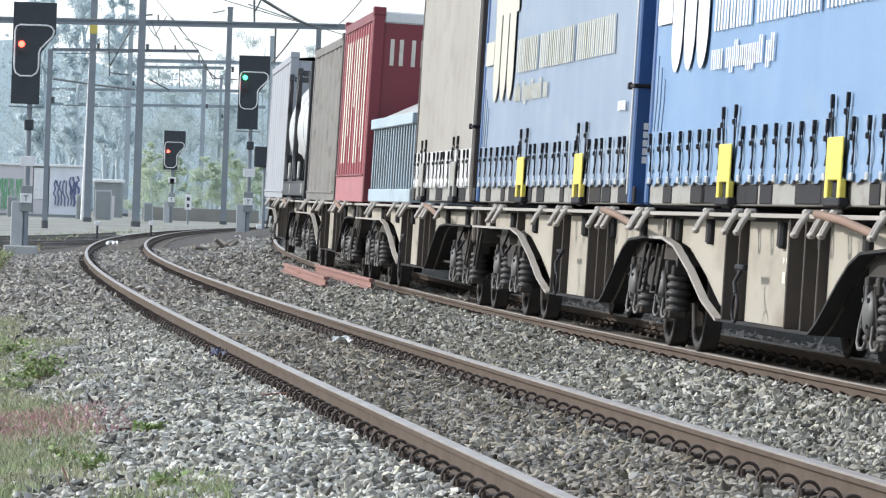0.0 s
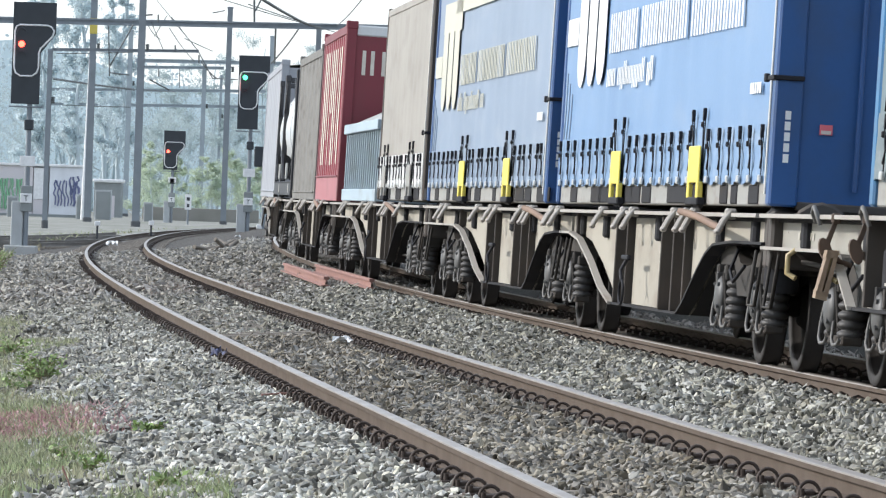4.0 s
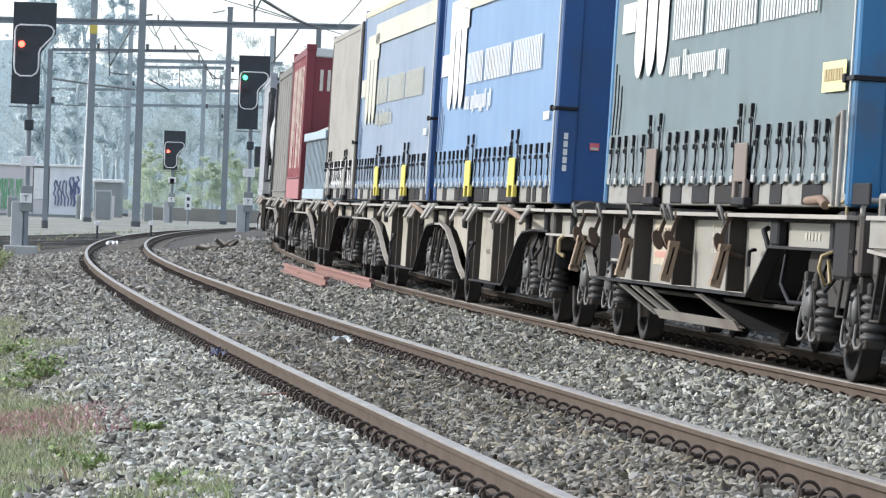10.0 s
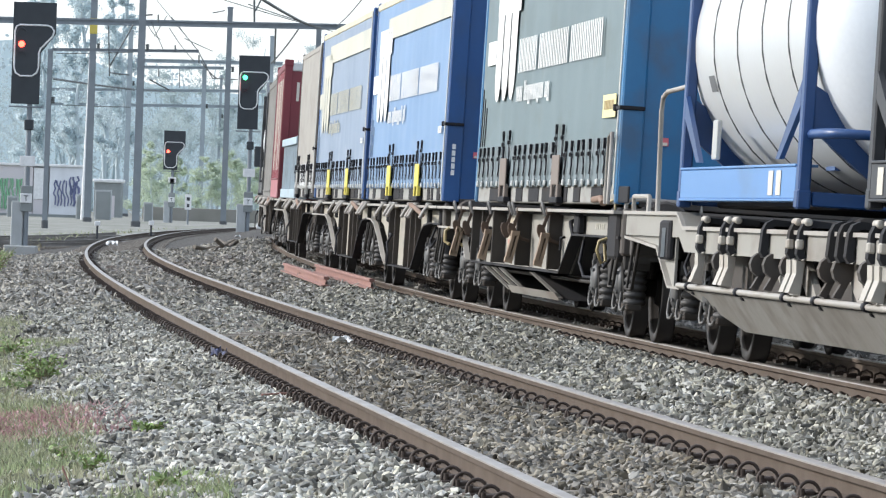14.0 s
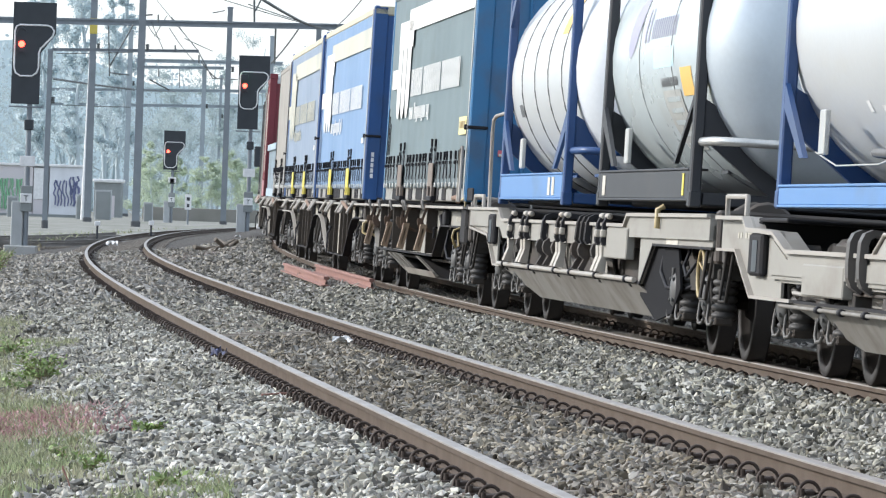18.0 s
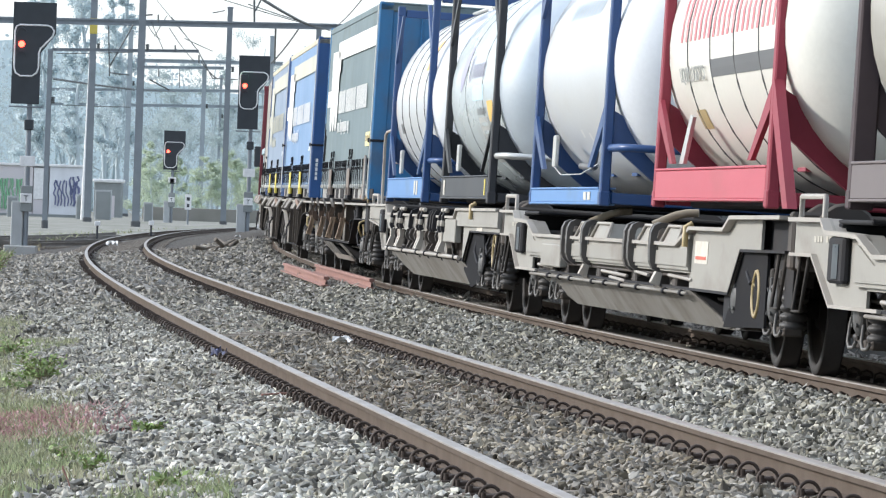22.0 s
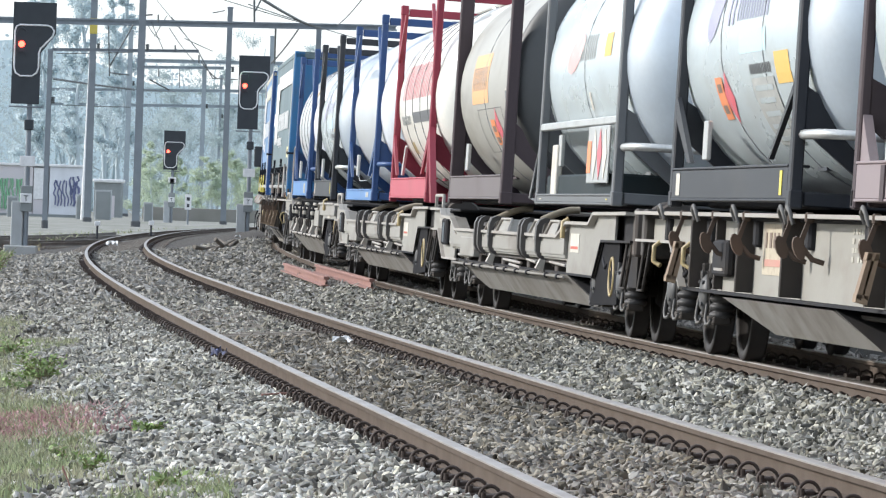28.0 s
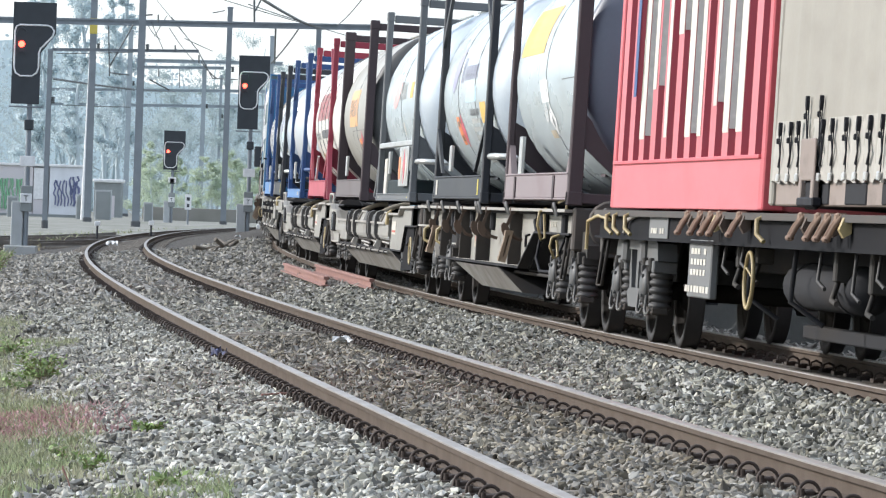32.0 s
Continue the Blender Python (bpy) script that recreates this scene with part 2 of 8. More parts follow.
def sweep(b, where, prof, s0, s1, ds, smooth=False):
    n = int((s1 - s0) / ds)
    b.sheet([[where(s0 + (s1 - s0) * i / n, l, z) for l, z in prof] for i in range(n + 1)], smooth)


def near_profile(lat):
    pts = [(-90, -1.3), (-30, -0.75), (-9, -0.48), (-5, -0.4), (-3.1, -0.33), (-2.3, -0.215), (-1.3, -0.18), (0, -0.19), (1.3, -0.18), (1.75, -0.17)]
    return float(np.interp(lat, [p[0] for p in pts], [p[1] for p in pts]))


def ground_point(s, lat):
    x, y, h = line(s)
    if lat <= 1.6:
        if lat >= -2.2:
            return on_near(s, lat, near_profile(lat))
        return Vector((x + lat * math.cos(h), y - lat * math.sin(h), on_near(s, -2.2, 0).z + near_profile(lat)))
    d = separation(s)
    if lat < d - 1.5:
        return on_near(s, 1.6, -0.173).lerp(on_train(s, -1.5, -0.13), (lat - 1.6) / max(d - 3.1, 0.01))
    l2 = lat - d
    p = on_train(s, min(l2, 3.0), -0.115 if l2 < -0.86 else -0.215)
    if l2 > 3.0:
        p = Vector((x + lat * math.cos(h), y - lat * math.sin(h), p.z - 0.2))
    return p


lats = [-12, -10, -8.5, -7.3, -6.5, -5.8, -5.2, -4.7, -4.3, -3.9, -3.6, -3.3, -3, -2.8, -2.6, -2.4, -2.2, -2, -1.7, -1.4, -1, -0.6, 0, 0.6, 1, 1.4, 1.7, 2, 2.3, 2.6, 3, 3.5, 4, 4.6, 5.2, 6, 7, 8.5, 10]
rows = []
for i in range(423):
    s = -112 + i
    row = []
    for k, l in enumerate(lats):
        p = ground_point(s, l)
        p.z += 0.012 * noise.noise(Vector((p.x * 1.7, p.y * 0.9, 1))) - 0.014
        row.append(p)
    rows.append(row)
# bank colour lowered to stand in for shade seen under the wagons
M["bank"] = material("bank_darkened", (0.035, 0.034, 0.027), 0.95, second=(0.05, 0.042, 0.033), scale=0.8, bump=0.03)
setting("ballast_bed", Build().sheet(rows, True), M["ballast"], "stone bed under the tracks, near-black as shade between stones", "ballast")
# the open ground round it, out to the horizon
xs = [-2500, -900, -400, -200, -120, -80, -55, -40, -30, -20, -14, -8, 0, 8, 14, 20, 30, 45, 80, 150, 300, 900, 2500]
ys = [-900, -300, -100, -40, -20, 0, 20, 40, 60, 80, 100, 125, 150, 175, 200, 230, 260, 300, 350, 420, 600, 1200, 3000]
rows = [[Vector((x, y, -0.95 + 0.8 * min(max((y - 90) / 190, 0), 1) + (0.0 if abs(x) < 60 else 0.05 * noise.noise(Vector((x / 30, y / 30, 0)))))) for x in xs] for y in ys]
setting("ground", Build().sheet(rows, True), M["far_grass"], "pale stony verge with grass reaching to the trees", "ground")

# an added bank closes the place beyond the train and keeps its underside dark
rows = []
for i in range(162):
    s = -115 + i * 2.5
    x, y, h = line(s)
    d = separation(s)
    row = []
    for l, z in ((2.3, -0.35), (2.9, 0.2), (3.4, 0.9), (4.3, 1.3), (7.0, 1.5), (11, 0.2), (13, -1.0)):
        q = d + l
        row.append(Vector((x + q * math.cos(h), y - q * math.sin(h), z + 0.25 * noise.noise(Vector((s * 0.4, l * 1.5, 2))) * (1 if 0 < z else 0) + slope_train(y))))
    rows.append(row)
setting("closing_bank", Build().sheet(rows, True), M["bank"], "added dark bank closing the view beyond the train", "bank")

# ---------------------------------------------------------------- rails, sleepers and clips
RAIL = [(-0.07, -0.137), (-0.07, -0.127), (-0.014, -0.112), (-0.009, -0.046), (-0.036, -0.038), (-0.036, -0.011)]
RAIL_FULL = RAIL + [(-a, z) for a, z in reversed(RAIL)]
HEADP = [(-0.036, -0.011), (-0.0345, -0.003), (-0.026, 0.0), (0.026, 0.0), (0.0345, -0.003), (0.036, -0.011)]
SLEEPER = 0.65


def sleeper_mesh():
    b = Build()
    b.bbox(-0.13, 0.13, -1.3, 1.3, -0.16, 0.0, 0.012)
    return b.mesh("sleeper", M["sleeper"])


def plate_mesh():
    b = Build()
    b.bbox(-0.085, 0.085, -0.18, 0.18, -0.004, 0.014, 0.004)
    for sy in (-1, 1):
        for sx in (-0.055, 0.055):
            b.tube([(sx, sy * 0.15, 0.01), (sx, sy * 0.15, 0.05)], 0.014, 6)
    return b.mesh("baseplate", M["clip"])


def clip_mesh():
    """A spring clip: an arch of round bar that springs from the plate on to the rail's foot."""
    b = Build()
    arc = [(-0.03 + 0.012 * math.sin(w), 0.055 * math.cos(w), 0.062 * math.sin(w)) for w in [math.pi * k / 9 for k in range(10)]]
    b.tube([(-0.03, 0.055, -0.03)] + arc + [(-0.03, -0.055, -0.01)], 0.0095, 6)
    b.tube([(0.03, 0.045, -0.02), (0.034, 0.035, 0.015), (0.034, -0.04, 0.01)], 0.0095, 6)
    b.bbox(-0.045, 0.045, -0.03, 0.03, -0.03, 0.018, 0.008)
    return b.mesh("clip", M["clip"])


def frame_at(where, s, lat, z):
    """A pose on a track: x along it, y to the left, z up."""
    p = where(s, lat, z)
    fw = (where(s + 0.5, lat, z) - where(s - 0.5, lat, z)).normalized()
    up = (where(s, lat, z + 1) - p).normalized()
    left = up.cross(fw).normalized()
    m = Matrix((fw, left, fw.cross(left))).transposed().to_4x4()
    m.translation = p
    return m


SL, PL, CL = sleeper_mesh(), plate_mesh(), clip_mesh()
SL_FAR = Build().box(-0.13, 0.13, -1.3, 1.3, -0.16, 0.0).mesh("far_sleeper", M["sleeper"])
PL_FAR = Build().box(-0.085, 0.085, -0.18, 0.18, -0.004, 0.03).mesh("far_baseplate", M["clip"])
CL_FAR = Build().tube([(-0.03, 0.055, -0.03), (-0.02, 0.04, 0.045), (-0.018, 0, 0.062), (-0.02, -0.04, 0.045), (-0.03, -0.055, -0.01)], 0.0105, 4).box(-0.045, 0.045, -0.03, 0.03, -0.03, 0.018).mesh("far_clip", M["clip"])
for nm, where, s_near, s_end in (("near_track", on_near, 62.0, 300.0), ("train_track", on_train, 66.0, 190.0)):
    track = tagged(new(nm), "curved railway track with rusty rails on wooden sleepers", "railway track", kind="structure")
    for side in (-1, 1):
        b = Build()
        sweep(b, lambda s, l, z: where(s, l + side * 0.753, z), RAIL_FULL, -110, 310, 0.5)
        r = part("rail", b, M["rail_web"], track, "rusty brown steel rail")
        b = Build()
        sweep(b, lambda s, l, z: where(s, l + side * 0.753, z), HEADP, -110, 310, 0.5)
        part("running_surface", b, M["rail_head"], r, "worn grey running surface")
    rest, rest_clips = Build(), Build()
    n = int((s_end + 108.35) / SLEEPER)
    for i in range(n):
        s = -108.35 + 0.31 + i * SLEEPER
        m = frame_at(where, s, 0, -0.155)
        if s < 4:
            rest.add([m @ Vector(v.co) for v in SL_FAR.vertices], [tuple(p.vertices) for p in SL_FAR.polygons])
            continue
        if s < s_near:
            share("sleeper", SL, track, m)
        else:
            rest.add([m @ Vector(v.co) for v in SL_FAR.vertices], [tuple(p.vertices) for p in SL_FAR.polygons])
        for side in (-1, 1):
            if s < 30 and nm == "near_track":
                share("baseplate", PL, track, m @ pose(0, -side * 0.753, 0))
            else:
                rest_clips.add([m @ (Vector(v.co) + Vector((0, -side * 0.753, 0))) for v in PL_FAR.vertices], [tuple(p.vertices) for p in PL_FAR.polygons])
            for inner in (-1, 1):
                c = m @ pose(0, -side * 0.753 + inner * 0.115, 0.02, 0, 0, random.uniform(-12, 12))
                if s < (52 if nm == "near_track" else 0):
                    share("clip", CL, track, c)
                elif s < 110:
                    rest_clips.add([c @ Vector(v.co) for v in CL_FAR.vertices], [tuple(p.vertices) for p in CL_FAR.polygons])
    tagged(part("far_sleepers", rest, M["sleeper"], track), kind="stuff")
    tagged(part("far_clips", rest_clips, M["clip"], track), kind="stuff")

# a third track that joins from the side, far off
M["far_rail"] = material("far_rail_dark", (0.16, 0.145, 0.13), 0.6, second=(0.1, 0.09, 0.08), scale=1)
side_track = tagged(new("side_track"), "distant dark railway track joining the curve", "railway track", kind="structure")


def on_side(s, lat, z):
    # s from 0 (far side) to 1 (junction)
    a, bq, c = Vector((-30, 128, -0.42)), Vector((-14, 165, -0.36)), on_near(205, -1.4, 0)
    p = a * (1 - s) ** 2 + bq * 2 * s * (1 - s) + c * s * s
    d = ((bq - a) * (1 - s) + (c - bq) * s).normalized()
    return p + Vector((d.y, -d.x, 0)) * lat + Vector((0, 0, z))


for lat in (-0.753, 0.753, 2.9, 4.4):
    b = Build()
    sweep(b, lambda s, l, z: on_side(s, l + lat, z), RAIL_FULL, 0, 1, 0.02)
    part("rail", b, M["far_rail"], side_track)
b = Build()
for i in range(120):
    s = i / 120
    p, d = on_side(s, 0, -0.25), (on_side(s + 0.005, 0, 0) - on_side(s - 0.005, 0, 0)).normalized()
    lft = Vector((-d.y, d.x, 0))
    for o in (0.0, 3.65):
        q = p - lft * o
        vs = [q + d * a + lft * c + Vector((0, 0, z)) for a in (-0.13, 0.13) for c in (-1.3, 1.3) for z in (-0.05, 0.08)]
        b.add(vs, [(0, 1, 3, 2), (4, 6, 7, 5), (0, 4, 5, 1), (2, 3, 7, 6), (0, 2, 6, 4), (1, 5, 7, 3)])
tagged(part("sleepers", b, M["sleeper"], side_track), kind="stuff")
b = Build()
sweep(b, lambda s, l, z: on_side(s, l, z), [(-2.4, -0.5), (-1.6, -0.2), (5.3, -0.2), (6, -0.5)], 0, 0.9, 0.05)
part("ballast_bank", b, M["ballast"], side_track, "grey stone bank")


# ---------------------------------------------------------------- loose stones
def stones(name, label, mat, spots, size0, size1, seed, small=False, lift=0.0):
    """Angular stones, each its own closed little block (small: of eight faces; block: of six), in one mesh."""
    rng = np.random.default_rng(seed)
    n = len(spots)
    if small == "block":
        base = np.array([(x, y, z) for x in (-1, 1) for y in (-1, 1) for z in (-1, 1)], float) * 0.82
        f = np.array([(0, 1, 3, 2), (4, 6, 7, 5), (0, 4, 5, 1), (2, 3, 7, 6), (0, 2, 6, 4), (1, 5, 7, 3)])
    elif not small:
        g = 1.618
        base = np.array([(0, a, c * g) for a in (-1, 1) for c in (-1, 1)] + [(a, c * g, 0) for a in (-1, 1) for c in (-1, 1)] + [(c * g, 0, a) for a in (-1, 1) for c in (-1, 1)], float) * 0.56
        near = [[j for j in range(12) if j != i and abs(np.linalg.norm(base[i] - base[j]) - 1.12) < 0.01] for i in range(12)]
        f = [(i, j, k) for i in range(12) for j in near[i] for k in near[i] if i < j < k and k in near[j]]
        f = np.array([(i, j, k) if np.dot(np.cross(base[j] - base[i], base[k] - base[i]), base[i]) > 0 else (i, k, j) for i, j, k in f])
    else:
        base = np.array([(1.25, 0, 0), (-1.25, 0, 0), (0, 1.15, 0), (0, -1.15, 0), (0, 0, 1), (0, 0, -1)], float) * 1.15
        f = np.array([(0, 2, 4), (2, 1, 4), (1, 3, 4), (3, 0, 4), (2, 0, 5), (1, 2, 5), (3, 1, 5), (0, 3, 5)])
    nv, nf, k = len(base), len(f), len(f[0])
    v = base[None] * 0.6 + rng.uniform(-0.22, 0.22, (n, nv, 3))
    size = rng.uniform(size0, size1, (n, 1, 1))
    v *= size * np.stack([rng.uniform(1.0, 2.2, n), rng.uniform(0.55, 1.1, n), rng.uniform(0.45, 0.85, n)], 1)[:, None, :]
    a, t, r = rng.uniform(0, 6.283, n), rng.normal(0, 0.6, n), rng.normal(0, 0.6, n)
    ca, sa, ct, st, cr, sr = np.cos(a), np.sin(a), np.cos(t), np.sin(t), np.cos(r), np.sin(r)
    o = np.zeros(n)
    one = np.ones(n)
    rz = np.stack([np.stack([ca, -sa, o], 1), np.stack([sa, ca, o], 1), np.stack([o, o, one], 1)], 1)
    rx = np.stack([np.stack([one, o, o], 1), np.stack([o, ct, -st], 1), np.stack([o, st, ct], 1)], 1)
    ry = np.stack([np.stack([cr, o, sr], 1), np.stack([o, one, o], 1), np.stack([-sr, o, cr], 1)], 1)
    v = np.einsum("nij,nkj->nki", rz @ rx @ ry, v)
    p = np.array(spots)
    p[:, 2] += lift + size[:, 0, 0] * rng.uniform(-0.45, 0.95, n)
    v = (v + p[:, None, :]).reshape(-1, 3)
    f = (f[None] + (np.arange(n) * nv)[:, None, None]).reshape(-1)
    me = bpy.data.meshes.new(name)
    me.vertices.add(n * nv)
    me.vertices.foreach_set("co", v.ravel())
    me.loops.add(n * nf * k)
    me.loops.foreach_set("vertex_index", f)
    me.polygons.add(n * nf)
    me.polygons.foreach_set("loop_start", np.arange(n * nf) * k)
    me.update(calc_edges=True)
    me.shade_flat()
    me.materials.append(mat)
    return tagged(new(name, me), label, "ballast", kind="stuff")


def scatter(n, s0, s1, l0, l1, seed, keep=None):
    """Spots on the ground; the strip is cut into small cells so that each costs little."""
    rng = np.random.default_rng(seed)
    gs, gl = np.arange(s0, s1 + 1.01, 1.0), np.arange(l0, l1 + 0.21, 0.2)
    grid = np.array([[ground_point(s, l) for l in gl] for s in gs])
    s, l = rng.uniform(s0, s1, n), rng.uniform(l0, l1, n)
    if keep is not None:
        k = keep(s, l, rng)
        s, l = s[k], l[k]
    i, j = ((s - s0) / 1.0).astype(int), ((l - l0) / 0.2).astype(int)
    a, c = ((s - s0) - i)[:, None], ((l - l0) / 0.2 - j)[:, None]
    return (grid[i, j] * (1 - a) * (1 - c) + grid[i + 1, j] * a * (1 - c) + grid[i, j + 1] * (1 - a) * c + grid[i + 1, j + 1] * a * c)


def off_rails(s, l, rng):
    near = (np.abs(np.abs(l) - 0.753) > 0.12)
    d = SEP + SEP1 * s + SEP2 * s * s
    far = np.abs(np.abs(l - d) - 0.753) > 0.1
    # over the sleepers themselves only a few stones lie
    ph = ((s + 18 - 0.31) / SLEEPER + 0.5) % 1.0
    on_sl = (np.abs(ph - 0.5) < 0.19) & (np.abs(l) < 1.12)
    return near & far & (~on_sl | (rng.uniform(0, 1, len(s)) < 0.3)) & ((l > -2.2) | (rng.uniform(0, 1, len(s)) < np.clip(0.8 + (l + 2.3) * 0.85, 0.06, 1)))


def outside(s, l, rng):
    return off_rails(s, l, rng) & (l > 0.75) & (l < 1.5 + (s - 12.5) * 0.2)


def shoulder(s, l, rng):
    return off_rails(s, l, rng) & (l < -0.75)


def inside(s, l, rng):
    ph = ((s + 18 - 0.31) / SLEEPER + 0.5) % 1.0
    on_sl = (np.abs(ph - 0.5) < 0.17) & (np.abs(l) > 0.3)
    return (np.abs(l) < 0.64) & (~on_sl | (rng.uniform(0, 1, len(s)) < 0.12))


stones("ballast_stones", "loose pale grey crushed stones beside the rails", M["stone"], scatter(29000, 11.5, 24, 0.7, 2.9, 3, outside), 0.021, 0.044, 5)
stones("ballast_stones", "pale sharp crushed stones on the sloping shoulder", M["stone_pale"], scatter(34000, 11.5, 27, -3.5, -0.7, 33, shoulder), 0.021, 0.044, 34)
stones("ballast_stones", "pale crushed stones on the shoulder further on", M["stone_pale"], scatter(40000, 27, 50, -3.5, -0.7, 35, shoulder), 0.021, 0.043, 36, True)
stones("ballast_stones", "brownish crushed stones between the rails", M["stone_track"], scatter(16000, 11.5, 24, -0.75, 0.75, 14, inside), 0.02, 0.043, 15, False, 0.012)
stones("ballast_stones", "brownish crushed stones between the rails further on", M["stone_track"], scatter(20000, 24, 45, -0.75, 0.75, 16, inside), 0.02, 0.042, 17, True, 0.012)
stones("ballast_stones", "crushed stones where the camera stands", M["stone"], scatter(24000, -14, 11.5, -3.6, 3.0, 18, off_rails), 0.035, 0.065, 19, True)
stones("ballast_stones", "loose pale grey crushed stones beside the running train", M["stone"], scatter(20000, 24, 32, 0.7, 4.0, 9, outside), 0.019, 0.04, 10, "block")
stones("ballast_stones", "loose pale grey crushed stones between the tracks", M["stone"], scatter(40000, 32, 47, 0.7, 4.2, 37, outside), 0.019, 0.039, 38, True)
stones("ballast_stones", "loose pale grey crushed stones along the curve", M["stone"], scatter(46000, 47, 70, -3.4, 4.2, 4, off_rails), 0.023, 0.047, 6, True)
stones("ballast_stones", "shaded brownish stones beyond the train", M["stone_brown"], scatter(8000, 24, 70, 4.2, 7.0, 11, off_rails), 0.035, 0.065, 12, True)
stones("ballast_stones", "loose grey-brown stones on the far curve", M["stone_far"], scatter(42000, 63, 135, -3.6, 4.5, 7, off_rails), 0.034, 0.066, 8, True)


# ---------------------------------------------------------------- grass and weeds
def blades(name, label, mat, spots, h0, h1, w, seed, lean=0.35):
    rng = np.random.default_rng(seed)
    p = np.array(spots)
    n = len(p)
    a, hh = rng.uniform(0, 6.283, n), rng.uniform(h0, h1, n)
    side = np.stack([np.cos(a), np.sin(a), np.zeros(n)], 1) * w * rng.uniform(0.6, 1.4, (n, 1))
    tip = np.stack([rng.normal(0, lean, n), rng.normal(0, lean, n), np.ones(n)], 1) * hh[:, None]
    mid = p + tip * np.array([0.35, 0.35, 0.6])
    v = np.stack([p - side, p + side, mid + side * 0.7, mid - side * 0.7, p + tip], 1).reshape(-1, 3)
    k = np.arange(n) * 5
    me = bpy.data.meshes.new(name)
    faces = np.concatenate([np.stack([k, k + 1, k + 2], 1), np.stack([k, k + 2, k + 3], 1), np.stack([k + 3, k + 2, k + 4], 1)])
    me.vertices.add(n * 5)
    me.vertices.foreach_set("co", v.ravel())
    me.loops.add(len(faces) * 3)
    me.loops.foreach_set("vertex_index", faces.ravel())
    me.polygons.add(len(faces))
    me.polygons.foreach_set("loop_start", np.arange(len(faces)) * 3)
    me.update(calc_edges=True)
    me.materials.append(mat)
    return tagged(new(name, me), label, "grass", kind="stuff")


def verge(s, l, rng):
    patch = np.array([noise.noise(Vector((a * 0.35, b * 1.2, 3))) for a, b in zip(s, l)])
    return rng.uniform(0, 1, len(s)) < np.clip((-2.5 - l) * 0.9 + 0.12 + patch * 2.0, 0.0, 1)


def red_patch(s, l, rng):
    edge = np.minimum(np.minimum(s - 23.2, 28.8 - s) / 1.6, (-2.1 - l) / 0.7)
    return rng.uniform(0, 1, len(s)) < np.clip(edge, 0, 1) ** 1.5


blades("grass", "short green grass on the verge", M["grass"], scatter(90000, 13, 60, -4.2, -2.0, 21, verge), 0.03, 0.1, 0.007, 22)
blades("grass", "short grass where the camera stands", M["grass"], scatter(9000, -12, 13, -8.5, -2.2, 41, verge), 0.03, 0.1, 0.012, 42)
blades("dry_grass", "dry straw-coloured grass on the verge", M["dry_grass"], scatter(12000, 12, 90, -5.6, -2.0, 23, verge), 0.03, 0.12, 0.005, 24, 0.7)
blades("reddish_weeds", "patch of reddish low weeds on the verge", M["red_weed"], scatter(9500, 23.2, 28.8, -3.6, -2.1, 25, red_patch), 0.03, 0.11, 0.007, 26, 0.6)
blades("far_grass", "pale green grass beside the far track", M["grass"], scatter(9000, 62, 150, -9, -3.0, 27, verge), 0.06, 0.22, 0.02, 28)
blades("far_grass", "rough dry grass around the distant signals", M["dry_grass"], scatter(9000, 150, 300, -16, -2.5, 29), 0.08, 0.3, 0.03, 30, 0.5)
blades("far_grass", "grey-green grass between the distant masts", M["grass"], scatter(16000, 170, 300, -22, -2.5, 31), 0.1, 0.4, 0.035, 32, 0.5)


def weed(label, s, lat, n, spread, height, seed):
    rng = random.Random(seed)
    root = empty("weed", label, "plant", "weeds on the verge", Matrix.Translation(ground_point(s, lat)))
    stem, leaf = Build(), Build()
    for _ in range(n // 9):
        a, r = rng.uniform(0, 6.28), rng.uniform(0.1, spread)
        top = Vector((math.cos(a) * r, math.sin(a) * r, height * rng.uniform(0.5, 1)))
        stem.tube([(0, 0, 0), top * 0.5 + Vector((0, 0, 0.03)), top], [0.005, 0.004, 0.002], 5)
        for k in range(9):
            c = top * rng.uniform(0.3, 1.0)
            d = Vector((rng.uniform(-1, 1), rng.uniform(-1, 1), rng.uniform(-0.2, 0.8))).normalized()
            w = d.orthogonal().normalized() * rng.uniform(0.008, 0.02)
            ll = rng.uniform(0.03, 0.07)
            leaf.add([c, c + d * ll * 0.5 + w, c + d * ll, c + d * ll * 0.5 - w], [(0, 1, 2, 3)])
    part("stem", stem, M["dry_grass"], root)
    part("leaves", leaf, M["weed"], root, "small bright green leaves")


weed("leafy bright green weed growing beside the ballast", 35.2, -2.6, 300, 0.26, 0.28, 1)
weed("small leafy weed in the grass", 20.5, -2.75, 70, 0.14, 0.12, 2)
weed("leafy green weed at the edge of the stones", 44.0, -2.75, 160, 0.3, 0.22, 3)
weed("dark green bushy weed beside the track", 94.0, -2.75, 520, 0.5, 0.75, 4)
rw = random.Random(8)
for k in range(9):
    weed("small leafy weed in the grass", rw.uniform(30, 60), rw.uniform(-3.4, -2.6), 70, 0.14, 0.11, 60 + k)
weed("low brown-green weed in the stones", 23.5, -2.16, 110, 0.13, 0.1, 5)
weed("light green weed at the edge of the stones", 16.5, -2.32, 60, 0.08, 0.09, 6)
weed("small leafy weed in the grass", 19.2, -2.67, 60, 0.07, 0.12, 7)
